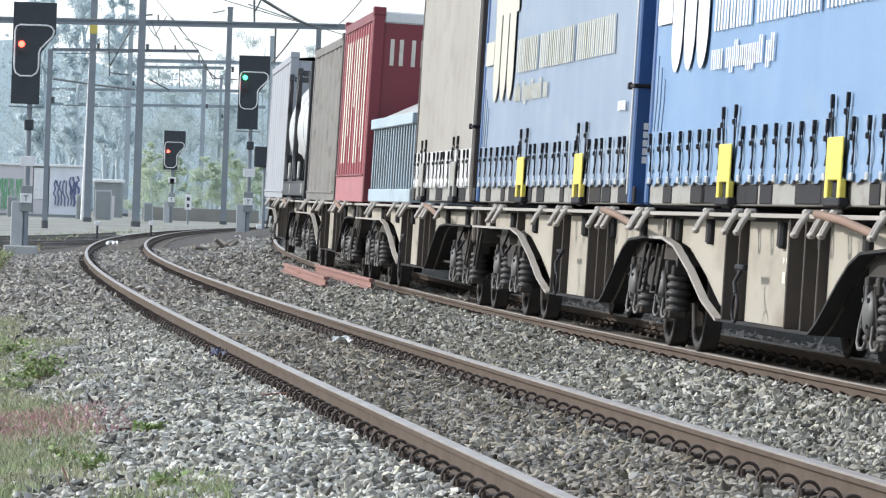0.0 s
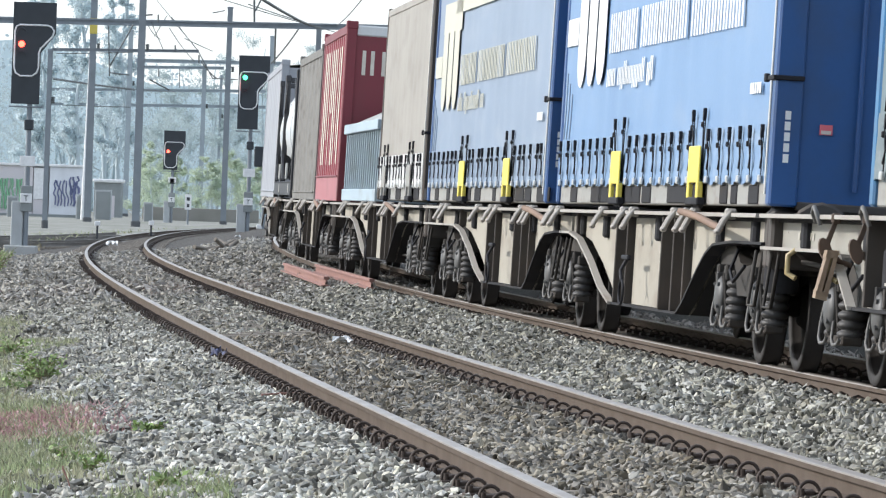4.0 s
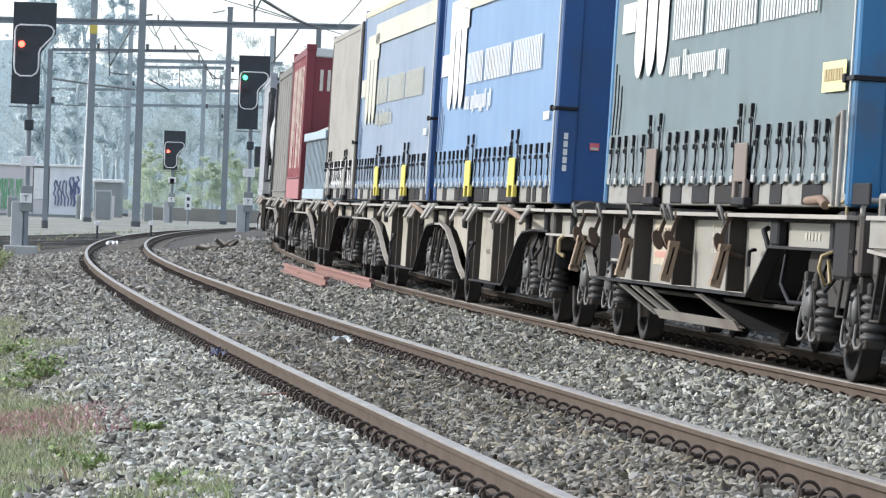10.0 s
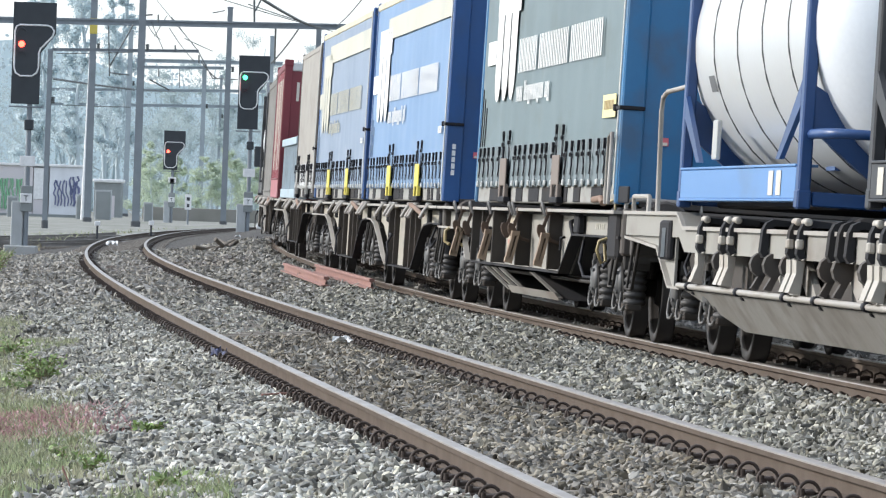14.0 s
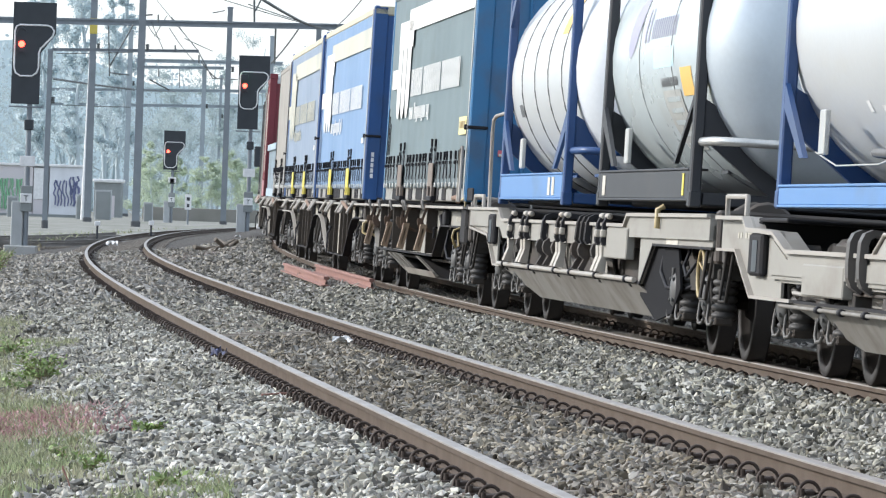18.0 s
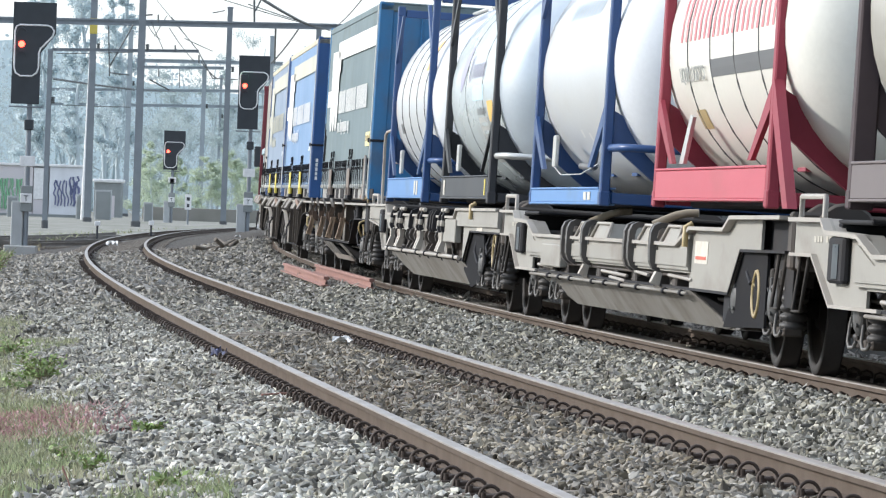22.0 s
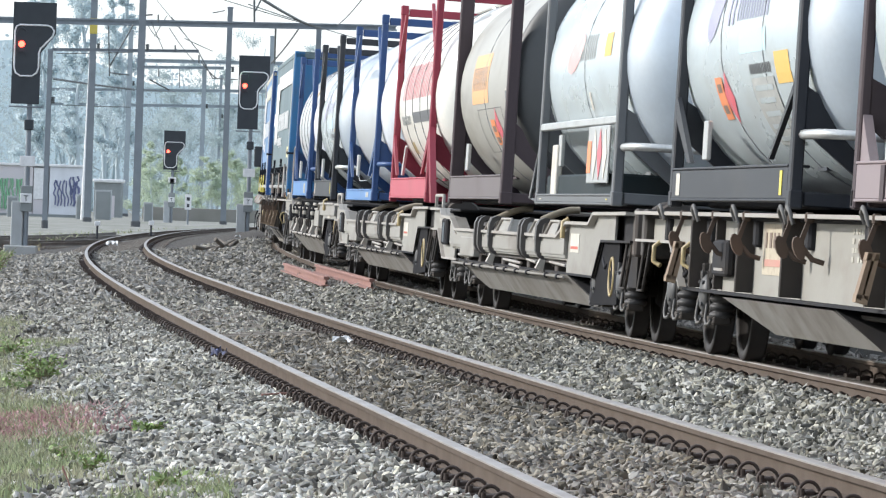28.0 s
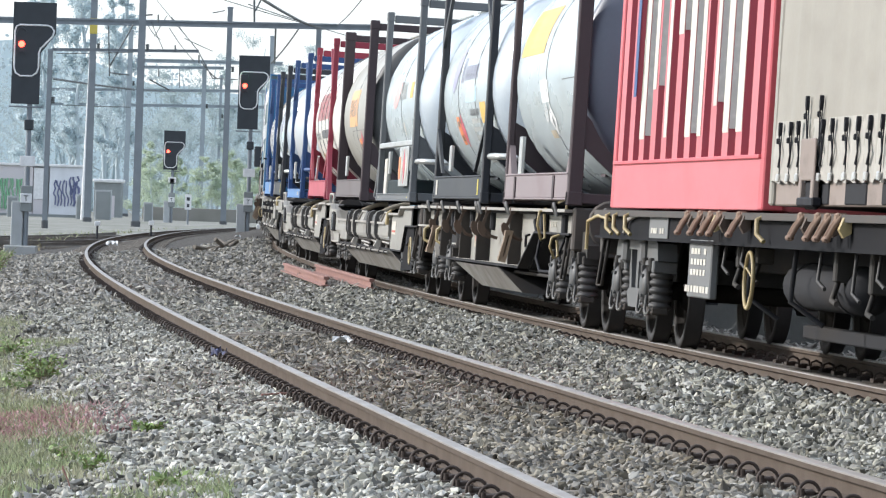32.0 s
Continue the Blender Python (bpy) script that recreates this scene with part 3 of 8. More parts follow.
# a dead stalk leaning out of the verge, a pale twig, and a loose rusty rod beside the rail
for nm, label, cat, mat, s, lat, pts, r in (
        ("dead_stalk", "dry brown stalk leaning out of the grass", "plant", "rust_rail", 17.5, -2.82, [(0.0, 0, -0.02), (-0.03, 0.02, 0.07), (-0.06, 0.03, 0.13), (-0.062, 0.03, 0.15)], [0.004, 0.004, 0.007, 0.004]),
        ("twig", "pale bare twig lying in the grass", "twig", "litter", 38.3, -2.71, [(-0.1, 0, 0.09), (0.0, 0.02, 0.07), (0.08, 0.03, 0.05)], [0.006, 0.006, 0.005]),
        ("loose_rod", "bent rusty rod lying beside the rail", "rod", "rust_rail", 28.3, -0.93, [(-0.16, -0.05, 0.035), (-0.02, 0, 0.05), (0.1, 0.05, 0.055), (0.16, 0.25, 0.03)], [0.008, 0.008, 0.008, 0.007])):
    o = tagged(new(nm, Build().tube(pts, r, 6).mesh(nm, M[mat])), label, cat)
    o.matrix_basis = Matrix.Translation(ground_point(s, lat))

# two short lengths of spare rail between the tracks
for k, (sa, la, sb, lb) in enumerate(((64.5, 1.95, 78.5, 2.15), (60.5, 2.3, 75.5, 2.5))):
    a, c = ground_point(sa, la), ground_point(sb, lb)
    d = (c - a)
    ln = d.length
    x = d.normalized()
    y = Vector((0, 0, 1)).cross(x).normalized()
    m = Matrix((x, y, x.cross(y))).transposed().to_4x4()
    m.translation = a + Vector((0, 0, 0.2))
    spare = empty("spare_rail", "spare length of orange-rusted rail lying on the ballast", "rail", "spare rails between the tracks", m)
    b = Build()
    b.prism([(p[0], p[1]) for p in RAIL] + [(-0.03, 0), (0.03, 0)] + [(-p[0], p[1]) for p in reversed(RAIL)], 0, ln, "x")
    part("rail_bar", b, M["rust_rail"], spare)
    b = Build()
    b.tube([(-0.004, 0, -0.09), (0.004, 0, -0.09)], 0.016, 8)
    part("bolt_hole", b, M["clip"], spare)


def litter(label, s, lat, w, h, mat, seed, up=0.0):
    rng = random.Random(seed)
    rows = []
    for i in range(6):
        rows.append([Vector(((i / 5 - 0.5) * w, (k / 4 - 0.5) * w * 0.7, h * rng.uniform(0.1, 1))) for k in range(5)])
    me = Build().sheet(rows).mesh("litter", mat)
    ob = tagged(new("litter", me), label, "litter")
    ob.matrix_basis = Matrix.Translation(ground_point(s, lat) + Vector((0, 0, up)))
    return ob


litter("crumpled white paper scrap lying in the ballast", 41.2, 0.5, 0.2, 0.09, M["litter"], 1, 0.04)
litter("crumpled bluish plastic scrap against the rail", 37.5, -0.93, 0.15, 0.12, M["litter_blue"], 2, 0.05)
litter("white scrap between the far rails", 150.0, -0.3, 0.35, 0.2, M["litter"], 3, 0.05)
litter("white scrap of paper beside the far track", 140.0, 3.3, 0.16, 0.1, M["litter"], 4, 0.05)
rg = random.Random(5)
for k in range(9):
    b = Build()
    p = ground_point(122 + rg.uniform(-3, 3), 2.4 + rg.uniform(-0.4, 0.4))
    d = Vector((rg.uniform(-1, 1), rg.uniform(-1, 1), rg.uniform(0.0, 0.3))).normalized() * rg.uniform(0.25, 0.5)
    b.tube([p + Vector((0, 0, 0.05)) - d, p + Vector((0, 0, 0.1)) + d], 0.05, 6)
    tagged(new("timber_scrap", b.mesh("timber_scrap", M["sleeper"])), "broken piece of sleeper timber on the ballast", "timber", "timber scraps on the ballast")
# ---------------------------------------------------------------- train: materials
def paint(name, c, rough=0.5, dirt=(0.16, 0.13, 0.1), amt=0.45, **k):
    return material(name, c, rough, second=tuple(x * 0.86 for x in c), scale=k.pop("scale", 0.9), amount=0.55, grain=0.05, along=k.pop("along", 0.35), fine=k.pop("fine", 25), streak=k.pop("streak", 0.85), dirt=dirt, dirt_amount=amt, **k)


M["wagon_tan"] = paint("wagon_grey_tan", (0.37, 0.34, 0.28), 0.6, (0.14, 0.1, 0.07), 0.6)
M["wagon_grey"] = paint("wagon_pale_grey", (0.285, 0.272, 0.242), 0.55, (0.14, 0.112, 0.088), 0.55, scale=1.3)
M["wagon_olive"] = paint("wagon_olive_grey", (0.315, 0.3, 0.262), 0.55, (0.16, 0.125, 0.095), 0.5)
# near-black; on the sheets over the wheels it stands in for shade
M["pit"] = paint("near_black", (0.016, 0.016, 0.018), 0.9, (0.03, 0.026, 0.022), 0.4, spec=0.12)
M["wagon_edge"] = paint("wagon_flange", (0.36, 0.335, 0.3), 0.5, (0.15, 0.1, 0.07), 0.5)
M["wagon_dark"] = paint("wagon_dark_grime", (0.06, 0.052, 0.046), 0.75, (0.1, 0.07, 0.05), 0.5)
M["wagon_black"] = paint("underframe_black", (0.032, 0.032, 0.035), 0.8, (0.05, 0.04, 0.03), 0.5, spec=0.15)
M["bogie"] = paint("bogie_grime", (0.05, 0.046, 0.042), 0.75, (0.1, 0.08, 0.065), 0.6, spec=0.2)
M["bogie_grey"] = paint("bogie_pale_grey", (0.12, 0.12, 0.118), 0.6, (0.1, 0.085, 0.07), 0.6)
M["pad_tan"] = paint("tan_pad", (0.34, 0.25, 0.17), 0.7, (0.14, 0.09, 0.06), 0.6)
M["cap_grey"] = paint("axle_cap_grey", (0.075, 0.075, 0.074), 0.55, (0.06, 0.053, 0.048), 0.5)
M["bracket"] = paint("dusty_bracket", (0.125, 0.12, 0.113), 0.6, (0.09, 0.075, 0.06), 0.6)
M["notice_cream"] = material("faded_notice", (0.5, 0.44, 0.33), 0.6, second=(0.42, 0.36, 0.27), scale=5, dirt=(0.3, 0.22, 0.15), dirt_amount=0.5)
M["faded_stripe"] = material("faded_red_stripe", (0.5, 0.24, 0.19), 0.6, second=(0.48, 0.32, 0.25), scale=5)
M["print_brown"] = material("worn_print", (0.2, 0.14, 0.11), 0.6, second=(0.3, 0.24, 0.19), scale=8)
M["stencil_faint"] = material("faint_stencil", (0.47, 0.45, 0.39), 0.6, second=(0.38, 0.355, 0.3), scale=8, amount=0.9)
M["cap_pale"] = paint("pale_worn_steel", (0.42, 0.39, 0.34), 0.55, (0.26, 0.18, 0.12), 0.55)
M["board_grey"] = paint("board_grey", (0.155, 0.157, 0.155), 0.6, (0.1, 0.085, 0.07), 0.5)
M["clamp_dark"] = paint("clamp_steel", (0.075, 0.07, 0.066), 0.5, (0.12, 0.1, 0.085), 0.5)
M["hoop"] = paint("tan_hoop", (0.27, 0.23, 0.17), 0.6, (0.14, 0.1, 0.06), 0.6)
# the paler second colour paints a highlight on the clear front
M["holder_glass"] = material("clear_holder", (0.025, 0.028, 0.034), 0.3, second=(0.07, 0.075, 0.08), scale=6, amount=0.9, spec=0.25)
M["hook_brown"] = paint("brown_hook", (0.085, 0.058, 0.042), 0.75, (0.14, 0.085, 0.055), 0.6)
M["spring"] = paint("spring_steel", (0.06, 0.057, 0.055), 0.55, (0.11, 0.09, 0.075), 0.6, spec=0.3)
M["wheel"] = paint("wheel_steel", (0.024, 0.021, 0.019), 0.9, (0.045, 0.035, 0.03), 0.5, spec=0.12)
M["wheel_rim"] = material("wheel_tread", (0.034, 0.03, 0.028), 0.65, spec=0.25)
# darker than the sill: shade on ribs and in recesses put into the colour
M["rib"] = paint("rib_shaded_brown", (0.045, 0.037, 0.031), 0.75, (0.09, 0.065, 0.05), 0.5)
# grey lowered for the shade on inward-sloping plates, with dirt over it
M["skirt"] = material("skirt_shaded_dirty", (0.23, 0.22, 0.2), 0.75, second=(0.16, 0.145, 0.125), scale=1.2, amount=0.8, fine=20, dirt=(0.1, 0.08, 0.065), dirt_amount=0.5)
M["rust"] = paint("rusty_lock", (0.23, 0.15, 0.105), 0.8, (0.12, 0.07, 0.05), 0.6)
M["yellow"] = paint("yellow_paint", (0.75, 0.62, 0.1), 0.5, (0.25, 0.2, 0.1), 0.25)
M["brass"] = paint("yellowish_handle", (0.4, 0.31, 0.15), 0.5, (0.2, 0.14, 0.08), 0.5)
M["plate_white"] = material("white_stencil", (0.6, 0.57, 0.5), 0.6, second=(0.42, 0.38, 0.32), scale=6)
M["plate_red"] = material("red_stencil", (0.55, 0.12, 0.08), 0.6)
M["blue_curtain"] = paint("blue_tarpaulin", (0.155, 0.27, 0.45), 0.5, (0.25, 0.32, 0.42), 0.3, bump=0.002)
M["lemon"] = paint("lemon_sticker", (0.8, 0.72, 0.34), 0.5, (0.6, 0.5, 0.2), 0.3)
M["blue_hem"] = paint("pale_blue_tarpaulin", (0.165, 0.275, 0.44), 0.5, (0.36, 0.42, 0.5), 0.4, scale=5)
M["blue_post"] = paint("blue_steel", (0.02, 0.08, 0.235), 0.45, (0.04, 0.06, 0.1), 0.3)
M["teal_post"] = paint("teal_blue_steel", (0.02, 0.15, 0.33), 0.4, (0.08, 0.07, 0.06), 0.4)
M["green_curtain"] = paint("grey_green_tarpaulin", (0.135, 0.187, 0.203), 0.6, (0.095, 0.115, 0.1), 0.45, bump=0.002)
M["green_hem"] = paint("pale_grey_tarpaulin", (0.135, 0.175, 0.19), 0.6, (0.32, 0.33, 0.34), 0.4, scale=5)
M["grey_curtain"] = paint("grey_tarpaulin", (0.31, 0.292, 0.262), 0.65, (0.17, 0.15, 0.125), 0.45, bump=0.002)
M["floor_tan"] = paint("tan_floor_rail", (0.26, 0.205, 0.175), 0.6, (0.1, 0.08, 0.065), 0.6, scale=3)
M["beige_curtain"] = paint("beige_tarpaulin", (0.315, 0.292, 0.248), 0.65, (0.2, 0.18, 0.15), 0.45, bump=0.002)
M["logo_white"] = paint("white_print", (0.78, 0.78, 0.76), 0.55, (0.6, 0.6, 0.58), 0.3)
M["logo_cream"] = paint("cream_print", (0.52, 0.51, 0.425), 0.55, (0.38, 0.4, 0.38), 0.5)
M["cream_letter"] = paint("cream_letter", (0.66, 0.63, 0.54), 0.55, (0.5, 0.42, 0.36), 0.4)
M["strap"] = material("black_strap", (0.018, 0.018, 0.022), 0.65, spec=0.2)
M["cream_roof"] = paint("cream_roof_edge", (0.6, 0.55, 0.4), 0.55, (0.3, 0.26, 0.2), 0.5)
M["beige_hem"] = paint("pale_beige_tarpaulin", (0.4, 0.375, 0.33), 0.6, (0.25, 0.23, 0.2), 0.4, scale=5)
M["floor_rail"] = paint("pale_floor_rail", (0.29, 0.285, 0.265), 0.55, (0.16, 0.12, 0.09), 0.6, scale=4)
M["red_paint"] = paint("red_steel", (0.62, 0.1, 0.12), 0.45, (0.3, 0.08, 0.08), 0.35)
M["dark_red"] = paint("dark_red_steel", (0.17, 0.022, 0.034), 0.5, (0.11, 0.035, 0.035), 0.4)
M["pink_red"] = paint("pink_red_steel", (0.62, 0.155, 0.175), 0.5, (0.4, 0.1, 0.1), 0.35)
M["dull_pink"] = paint("dull_pink_steel", (0.38, 0.13, 0.145), 0.5, (0.22, 0.08, 0.09), 0.4)
M["grey_box"] = paint("grey_steel_box", (0.165, 0.158, 0.145), 0.6, (0.07, 0.06, 0.05), 0.7, scale=2.0)
# the bluish tint puts a reflection of the sky into the silver
M["tank_silver"] = paint("tank_cladding_silver", (0.53, 0.592, 0.605), 0.28, (0.36, 0.37, 0.35), 0.5, scale=1.3)
M["tank_white"] = paint("tank_cladding_white", (0.58, 0.6, 0.605), 0.32, (0.55, 0.53, 0.48), 0.4)
M["tank_cream"] = paint("tank_cladding_cream", (0.74, 0.725, 0.66), 0.36, (0.5, 0.46, 0.38), 0.35)
M["tank_dull"] = paint("tank_cladding_dull", (0.39, 0.38, 0.34), 0.45, (0.22, 0.2, 0.17), 0.6)
M["tank_end"] = paint("tank_end_steel", (0.54, 0.605, 0.66), 0.32, (0.42, 0.46, 0.5), 0.5, metal=0.25, scale=0.9)
# end turned from the sun: its shade is put into the colour
M["shaded_slate_end"] = paint("shaded_slate_tank_end", (0.12, 0.135, 0.175), 0.4, (0.09, 0.1, 0.12), 0.4)
# lighter than the white shell, to make up for bounce light missing there
M["white_end"] = paint("white_tank_end", (0.74, 0.77, 0.8), 0.3, (0.64, 0.66, 0.68), 0.35)
M["cream_end"] = paint("cream_tank_end", (0.78, 0.77, 0.7), 0.3, (0.6, 0.57, 0.5), 0.35)
# red, brown and blue: frames painted as if shaded, beams as if sunlit
M["frame_red"] = paint("shaded_red_frame", (0.29, 0.042, 0.065), 0.5, (0.2, 0.05, 0.05), 0.35, spec=0.3)
M["beam_red"] = paint("lit_red_beam", (0.46, 0.08, 0.11), 0.5, (0.3, 0.08, 0.08), 0.35)
M["beam_umber"] = paint("lit_umber_beam", (0.135, 0.112, 0.112), 0.55, (0.09, 0.06, 0.06), 0.4)
M["beam_brown"] = paint("lit_brown_beam", (0.25, 0.2, 0.205), 0.55, (0.16, 0.1, 0.1), 0.4)
M["frame_blue"] = paint("shaded_blue_frame", (0.017, 0.062, 0.19), 0.4, (0.06, 0.07, 0.1), 0.35)
M["beam_blue"] = paint("sunlit_blue_beam", (0.1, 0.24, 0.5), 0.4, (0.1, 0.14, 0.2), 0.35)
M["head_box"] = paint("pale_grey_box", (0.3, 0.315, 0.345), 0.6, (0.22, 0.235, 0.27), 0.4)
M["frame_black"] = paint("black_frame", (0.024, 0.026, 0.032), 0.5, (0.06, 0.056, 0.052), 0.3)
M["tray"] = paint("dark_green_tray", (0.02, 0.03, 0.033), 0.6, (0.04, 0.04, 0.038), 0.4, spec=0.2)
M["frame_grey"] = paint("grey_frame", (0.13, 0.135, 0.14), 0.5, (0.08, 0.08, 0.08), 0.3)
# brown lowered for the shade on the frame's rear faces
M["frame_brown"] = paint("shaded_brown_frame", (0.075, 0.056, 0.06), 0.6, (0.05, 0.036, 0.034), 0.4, spec=0.25)
M["brown_plate"] = paint("brown_plate", (0.19, 0.152, 0.128), 0.6)
M["seam"] = material("dark_seam", (0.12, 0.12, 0.12), 0.6)
M["seam_faint"] = material("grey_seam", (0.3, 0.31, 0.32), 0.6)
# red for the corrugation's hollows: their shade is put into the colour
M["recess_red"] = paint("shaded_recess_red", (0.26, 0.016, 0.036), 0.5, (0.2, 0.03, 0.04), 0.4)
M["hazard"] = paint("orange_hazard_plate", (0.8, 0.28, 0.12), 0.5, (0.5, 0.25, 0.15), 0.4)
M["orange"] = paint("orange_print", (0.8, 0.5, 0.14), 0.5, (0.6, 0.45, 0.25), 0.4)
M["cyan"] = paint("cyan_print", (0.52, 0.7, 0.78), 0.5, (0.5, 0.65, 0.7), 0.3)
M["navy_print"] = paint("navy_print", (0.36, 0.36, 0.48), 0.5, (0.3, 0.3, 0.4), 0.3)
M["red_print"] = paint("red_print", (0.66, 0.14, 0.17), 0.5, (0.5, 0.2, 0.2), 0.3)
M["grey_print"] = paint("grey_print", (0.13, 0.135, 0.14), 0.5, (0.25, 0.25, 0.25), 0.3)
M["tarp_grey"] = paint("grey_cover", (0.36, 0.362, 0.355), 0.65, (0.22, 0.22, 0.21), 0.5)
M["tarp_white"] = paint("white_cover", (0.62, 0.63, 0.63), 0.6, (0.4, 0.4, 0.4), 0.4)
M["pale_blue"] = paint("pale_blue_steel", (0.36, 0.45, 0.51), 0.5, (0.2, 0.2, 0.2), 0.5)
M["alu"] = material("aluminium", (0.6, 0.6, 0.58), 0.35, metal=0.6)


# ---------------------------------------------------------------- train: bogie
def bogie_meshes():
    d = {}
    b = Build()
    for sy in (-1, 1):
        y0, y1 = (0.94, 1.08) if sy > 0 else (-1.08, -0.94)
        half = [(0.0, 0.5), (0.42, 0.5), (0.52, 0.62), (0.62, 0.72), (1.2, 0.72), (1.34, 0.66), (1.36, 0.78), (1.22, 0.9), (0.7, 0.9), (0.48, 0.8), (0.35, 0.74), (0.0, 0.72)]
        b.prism(half + [(-x, z) for x, z in reversed(half[1:-1])], y0, y1)
        for x in (-0.9, 0.9):
            b.bbox(x - 0.36, x + 0.36, y0 - 0.02, y1 + 0.02, 0.6, 0.68, 0.01)
    b.bbox(-0.2, 0.2, -0.95, 0.95, 0.5, 0.76, 0.02)
    for x in (-1.3, 1.3):
        b.bbox(x - 0.05, x + 0.05, -0.95, 0.95, 0.68, 0.8, 0.01)
    b.lathe([(0.0, 0.3), (0.16, 0.3), (0.16, 0.2), (0.22, 0.2)], (0, 0, 0.74), "z", 16)
    # brake rigging
    for x in (-0.42, 0.42):
        b.tube([(x, -0.9, 0.42), (x, 0.9, 0.42)], 0.03, 6)
        b.bbox(x - 0.04, x + 0.04, 0.7, 0.8, 0.3, 0.6, 0.01)
    d["frame"] = b.mesh("bogie", M["bogie"])
    b = Build()
    for sy in (-1, 1):
        prof = [(-0.07, 0.09), (-0.07, 0.13), (-0.01, 0.17), (0.005, 0.36), (-0.05, 0.385), (-0.066, 0.39), (-0.068, 0.455), (-0.06, 0.462), (0.045, 0.456), (0.055, 0.475), (0.068, 0.475), (0.068, 0.4), (0.03, 0.38), (0.02, 0.16), (0.08, 0.12), (0.08, 0.09)]
        b.lathe([(-sy * a, r) for a, r in prof], (0, sy * 0.755, 0), "y", 32)
    b.tube([(0, -1.05, 0), (0, 1.05, 0)], 0.075, 12)
    me = b.mesh("wheelset", M["wheel"])
    me.materials.append(M["wheel_rim"])
    for f in me.polygons:
        if math.hypot(f.center.x, f.center.z) > 0.375:
            f.material_index = 1
    d["wheelset"] = me
    b = Build()
    b.bbox(-0.13, 0.13, -0.12, 0.08, -0.13, 0.15, 0.03)
    b.bbox(-0.34, 0.34, -0.07, 0.07, -0.2, -0.14, 0.012)
    b.lathe([(0.07, 0.155), (0.1, 0.15), (0.125, 0.115), (0.135, 0.05), (0.137, 0.0)], (0, 0, 0.03), "y", 18)
    for k in range(4):
        w = k * math.pi / 2 + 0.78
        b.tube([(0.115 * math.cos(w), 0.1, 0.03 + 0.115 * math.sin(w)), (0.115 * math.cos(w), 0.135, 0.03 + 0.115 * math.sin(w))], 0.016, 6)
    for x in (-0.2, 0.2):
        b.tube([(x, 0.06, -0.16), (x, 0.1, 0.2)], 0.016, 6)
        b.bbox(x - 0.05, x + 0.05, -0.05, 0.1, 0.14, 0.26, 0.012)
    me = b.mesh("axlebox", M["bogie"])
    me.materials.append(M["cap_grey"])
    for f in me.polygons:
        if f.center.y > 0.09 and math.hypot(f.center.x, f.center.z - 0.03) < 0.15:
            f.material_index = 1
    d["axlebox"] = me
    b = Build()
    prof = []
    for i in range(41):
        prof.append((i * 0.0078, 0.07 + 0.03 * abs(math.sin(i * math.pi / 8.0)) ** 0.7))
    b.lathe(prof, (0, 0, 0), "z", 10)
    d["spring"] = b.mesh("spring", M["spring"])
    b = Build()
    b.tube([(0, 0, 0.02), (0.02, 0.02, -0.12), (0.03, 0.01, -0.2)], 0.014, 6)
    b.bbox(-0.03, 0.03, -0.02, 0.04, -0.1, 0.1, 0.006)
    d["damper"] = b.mesh("damper_link", M["spring"])
    # a bent bar that holds the springs from below
    b = Build()
    b.tube([(0.11, 0.06, 0.36), (0.13, 0.1, 0.1), (0.12, 0.11, 0.0), (0.06, 0.11, -0.04), (-0.1, 0.11, -0.035), (-0.13, 0.1, 0.0)], 0.013, 6)
    d["bracket"] = b.mesh("spring_bracket", M["bracket"])
    # cast side frame with openings between its struts
    b = Build()
    for sy in (-1, 1):
        y0, y1 = (0.94, 1.1) if sy > 0 else (-1.1, -0.94)
        top = [(-1.36, 0.7), (-1.3, 0.84), (-0.9, 0.93), (-0.4, 0.95), (0.4, 0.95), (0.9, 0.93), (1.3, 0.84), (1.36, 0.7), (0.66, 0.7), (0.5, 0.78), (-0.5, 0.78), (-0.66, 0.7)]
        b.prism(top, y0, y1)
        b.prism([(-0.5, 0.42), (-0.36, 0.3), (0.36, 0.3), (0.5, 0.42), (0.36, 0.46), (-0.36, 0.46)], y0, y1)
        for xa, xb, w in ((-0.62, -0.44, 0.13), (0.44, 0.31, 0.13), (-0.07, -0.07, 0.14)):
            b.prism([(xa, 0.8), (xa + w, 0.8), (xb + w, 0.4), (xb, 0.4)], y0 + 0.015 * sy, y1 - 0.015 * sy)
        for x in (-0.9, 0.9):
            b.bbox(x - 0.36, x + 0.36, min(y0, y1) - 0.02, max(y0, y1) + 0.02, 0.6, 0.7, 0.01)
            b.bbox(x - 0.4 if x > 0 else x + 0.22, x - 0.22 if x > 0 else x + 0.4, min(y0, y1) - 0.02, max(y0, y1) + 0.05, 0.66, 0.86, 0.03)
    b.bbox(-0.2, 0.2, -0.95, 0.95, 0.5, 0.76, 0.02)
    d["pale"] = b.mesh("bogie", M["bogie_grey"])
    return d


BM = bogie_meshes()
WHEELSETS = []


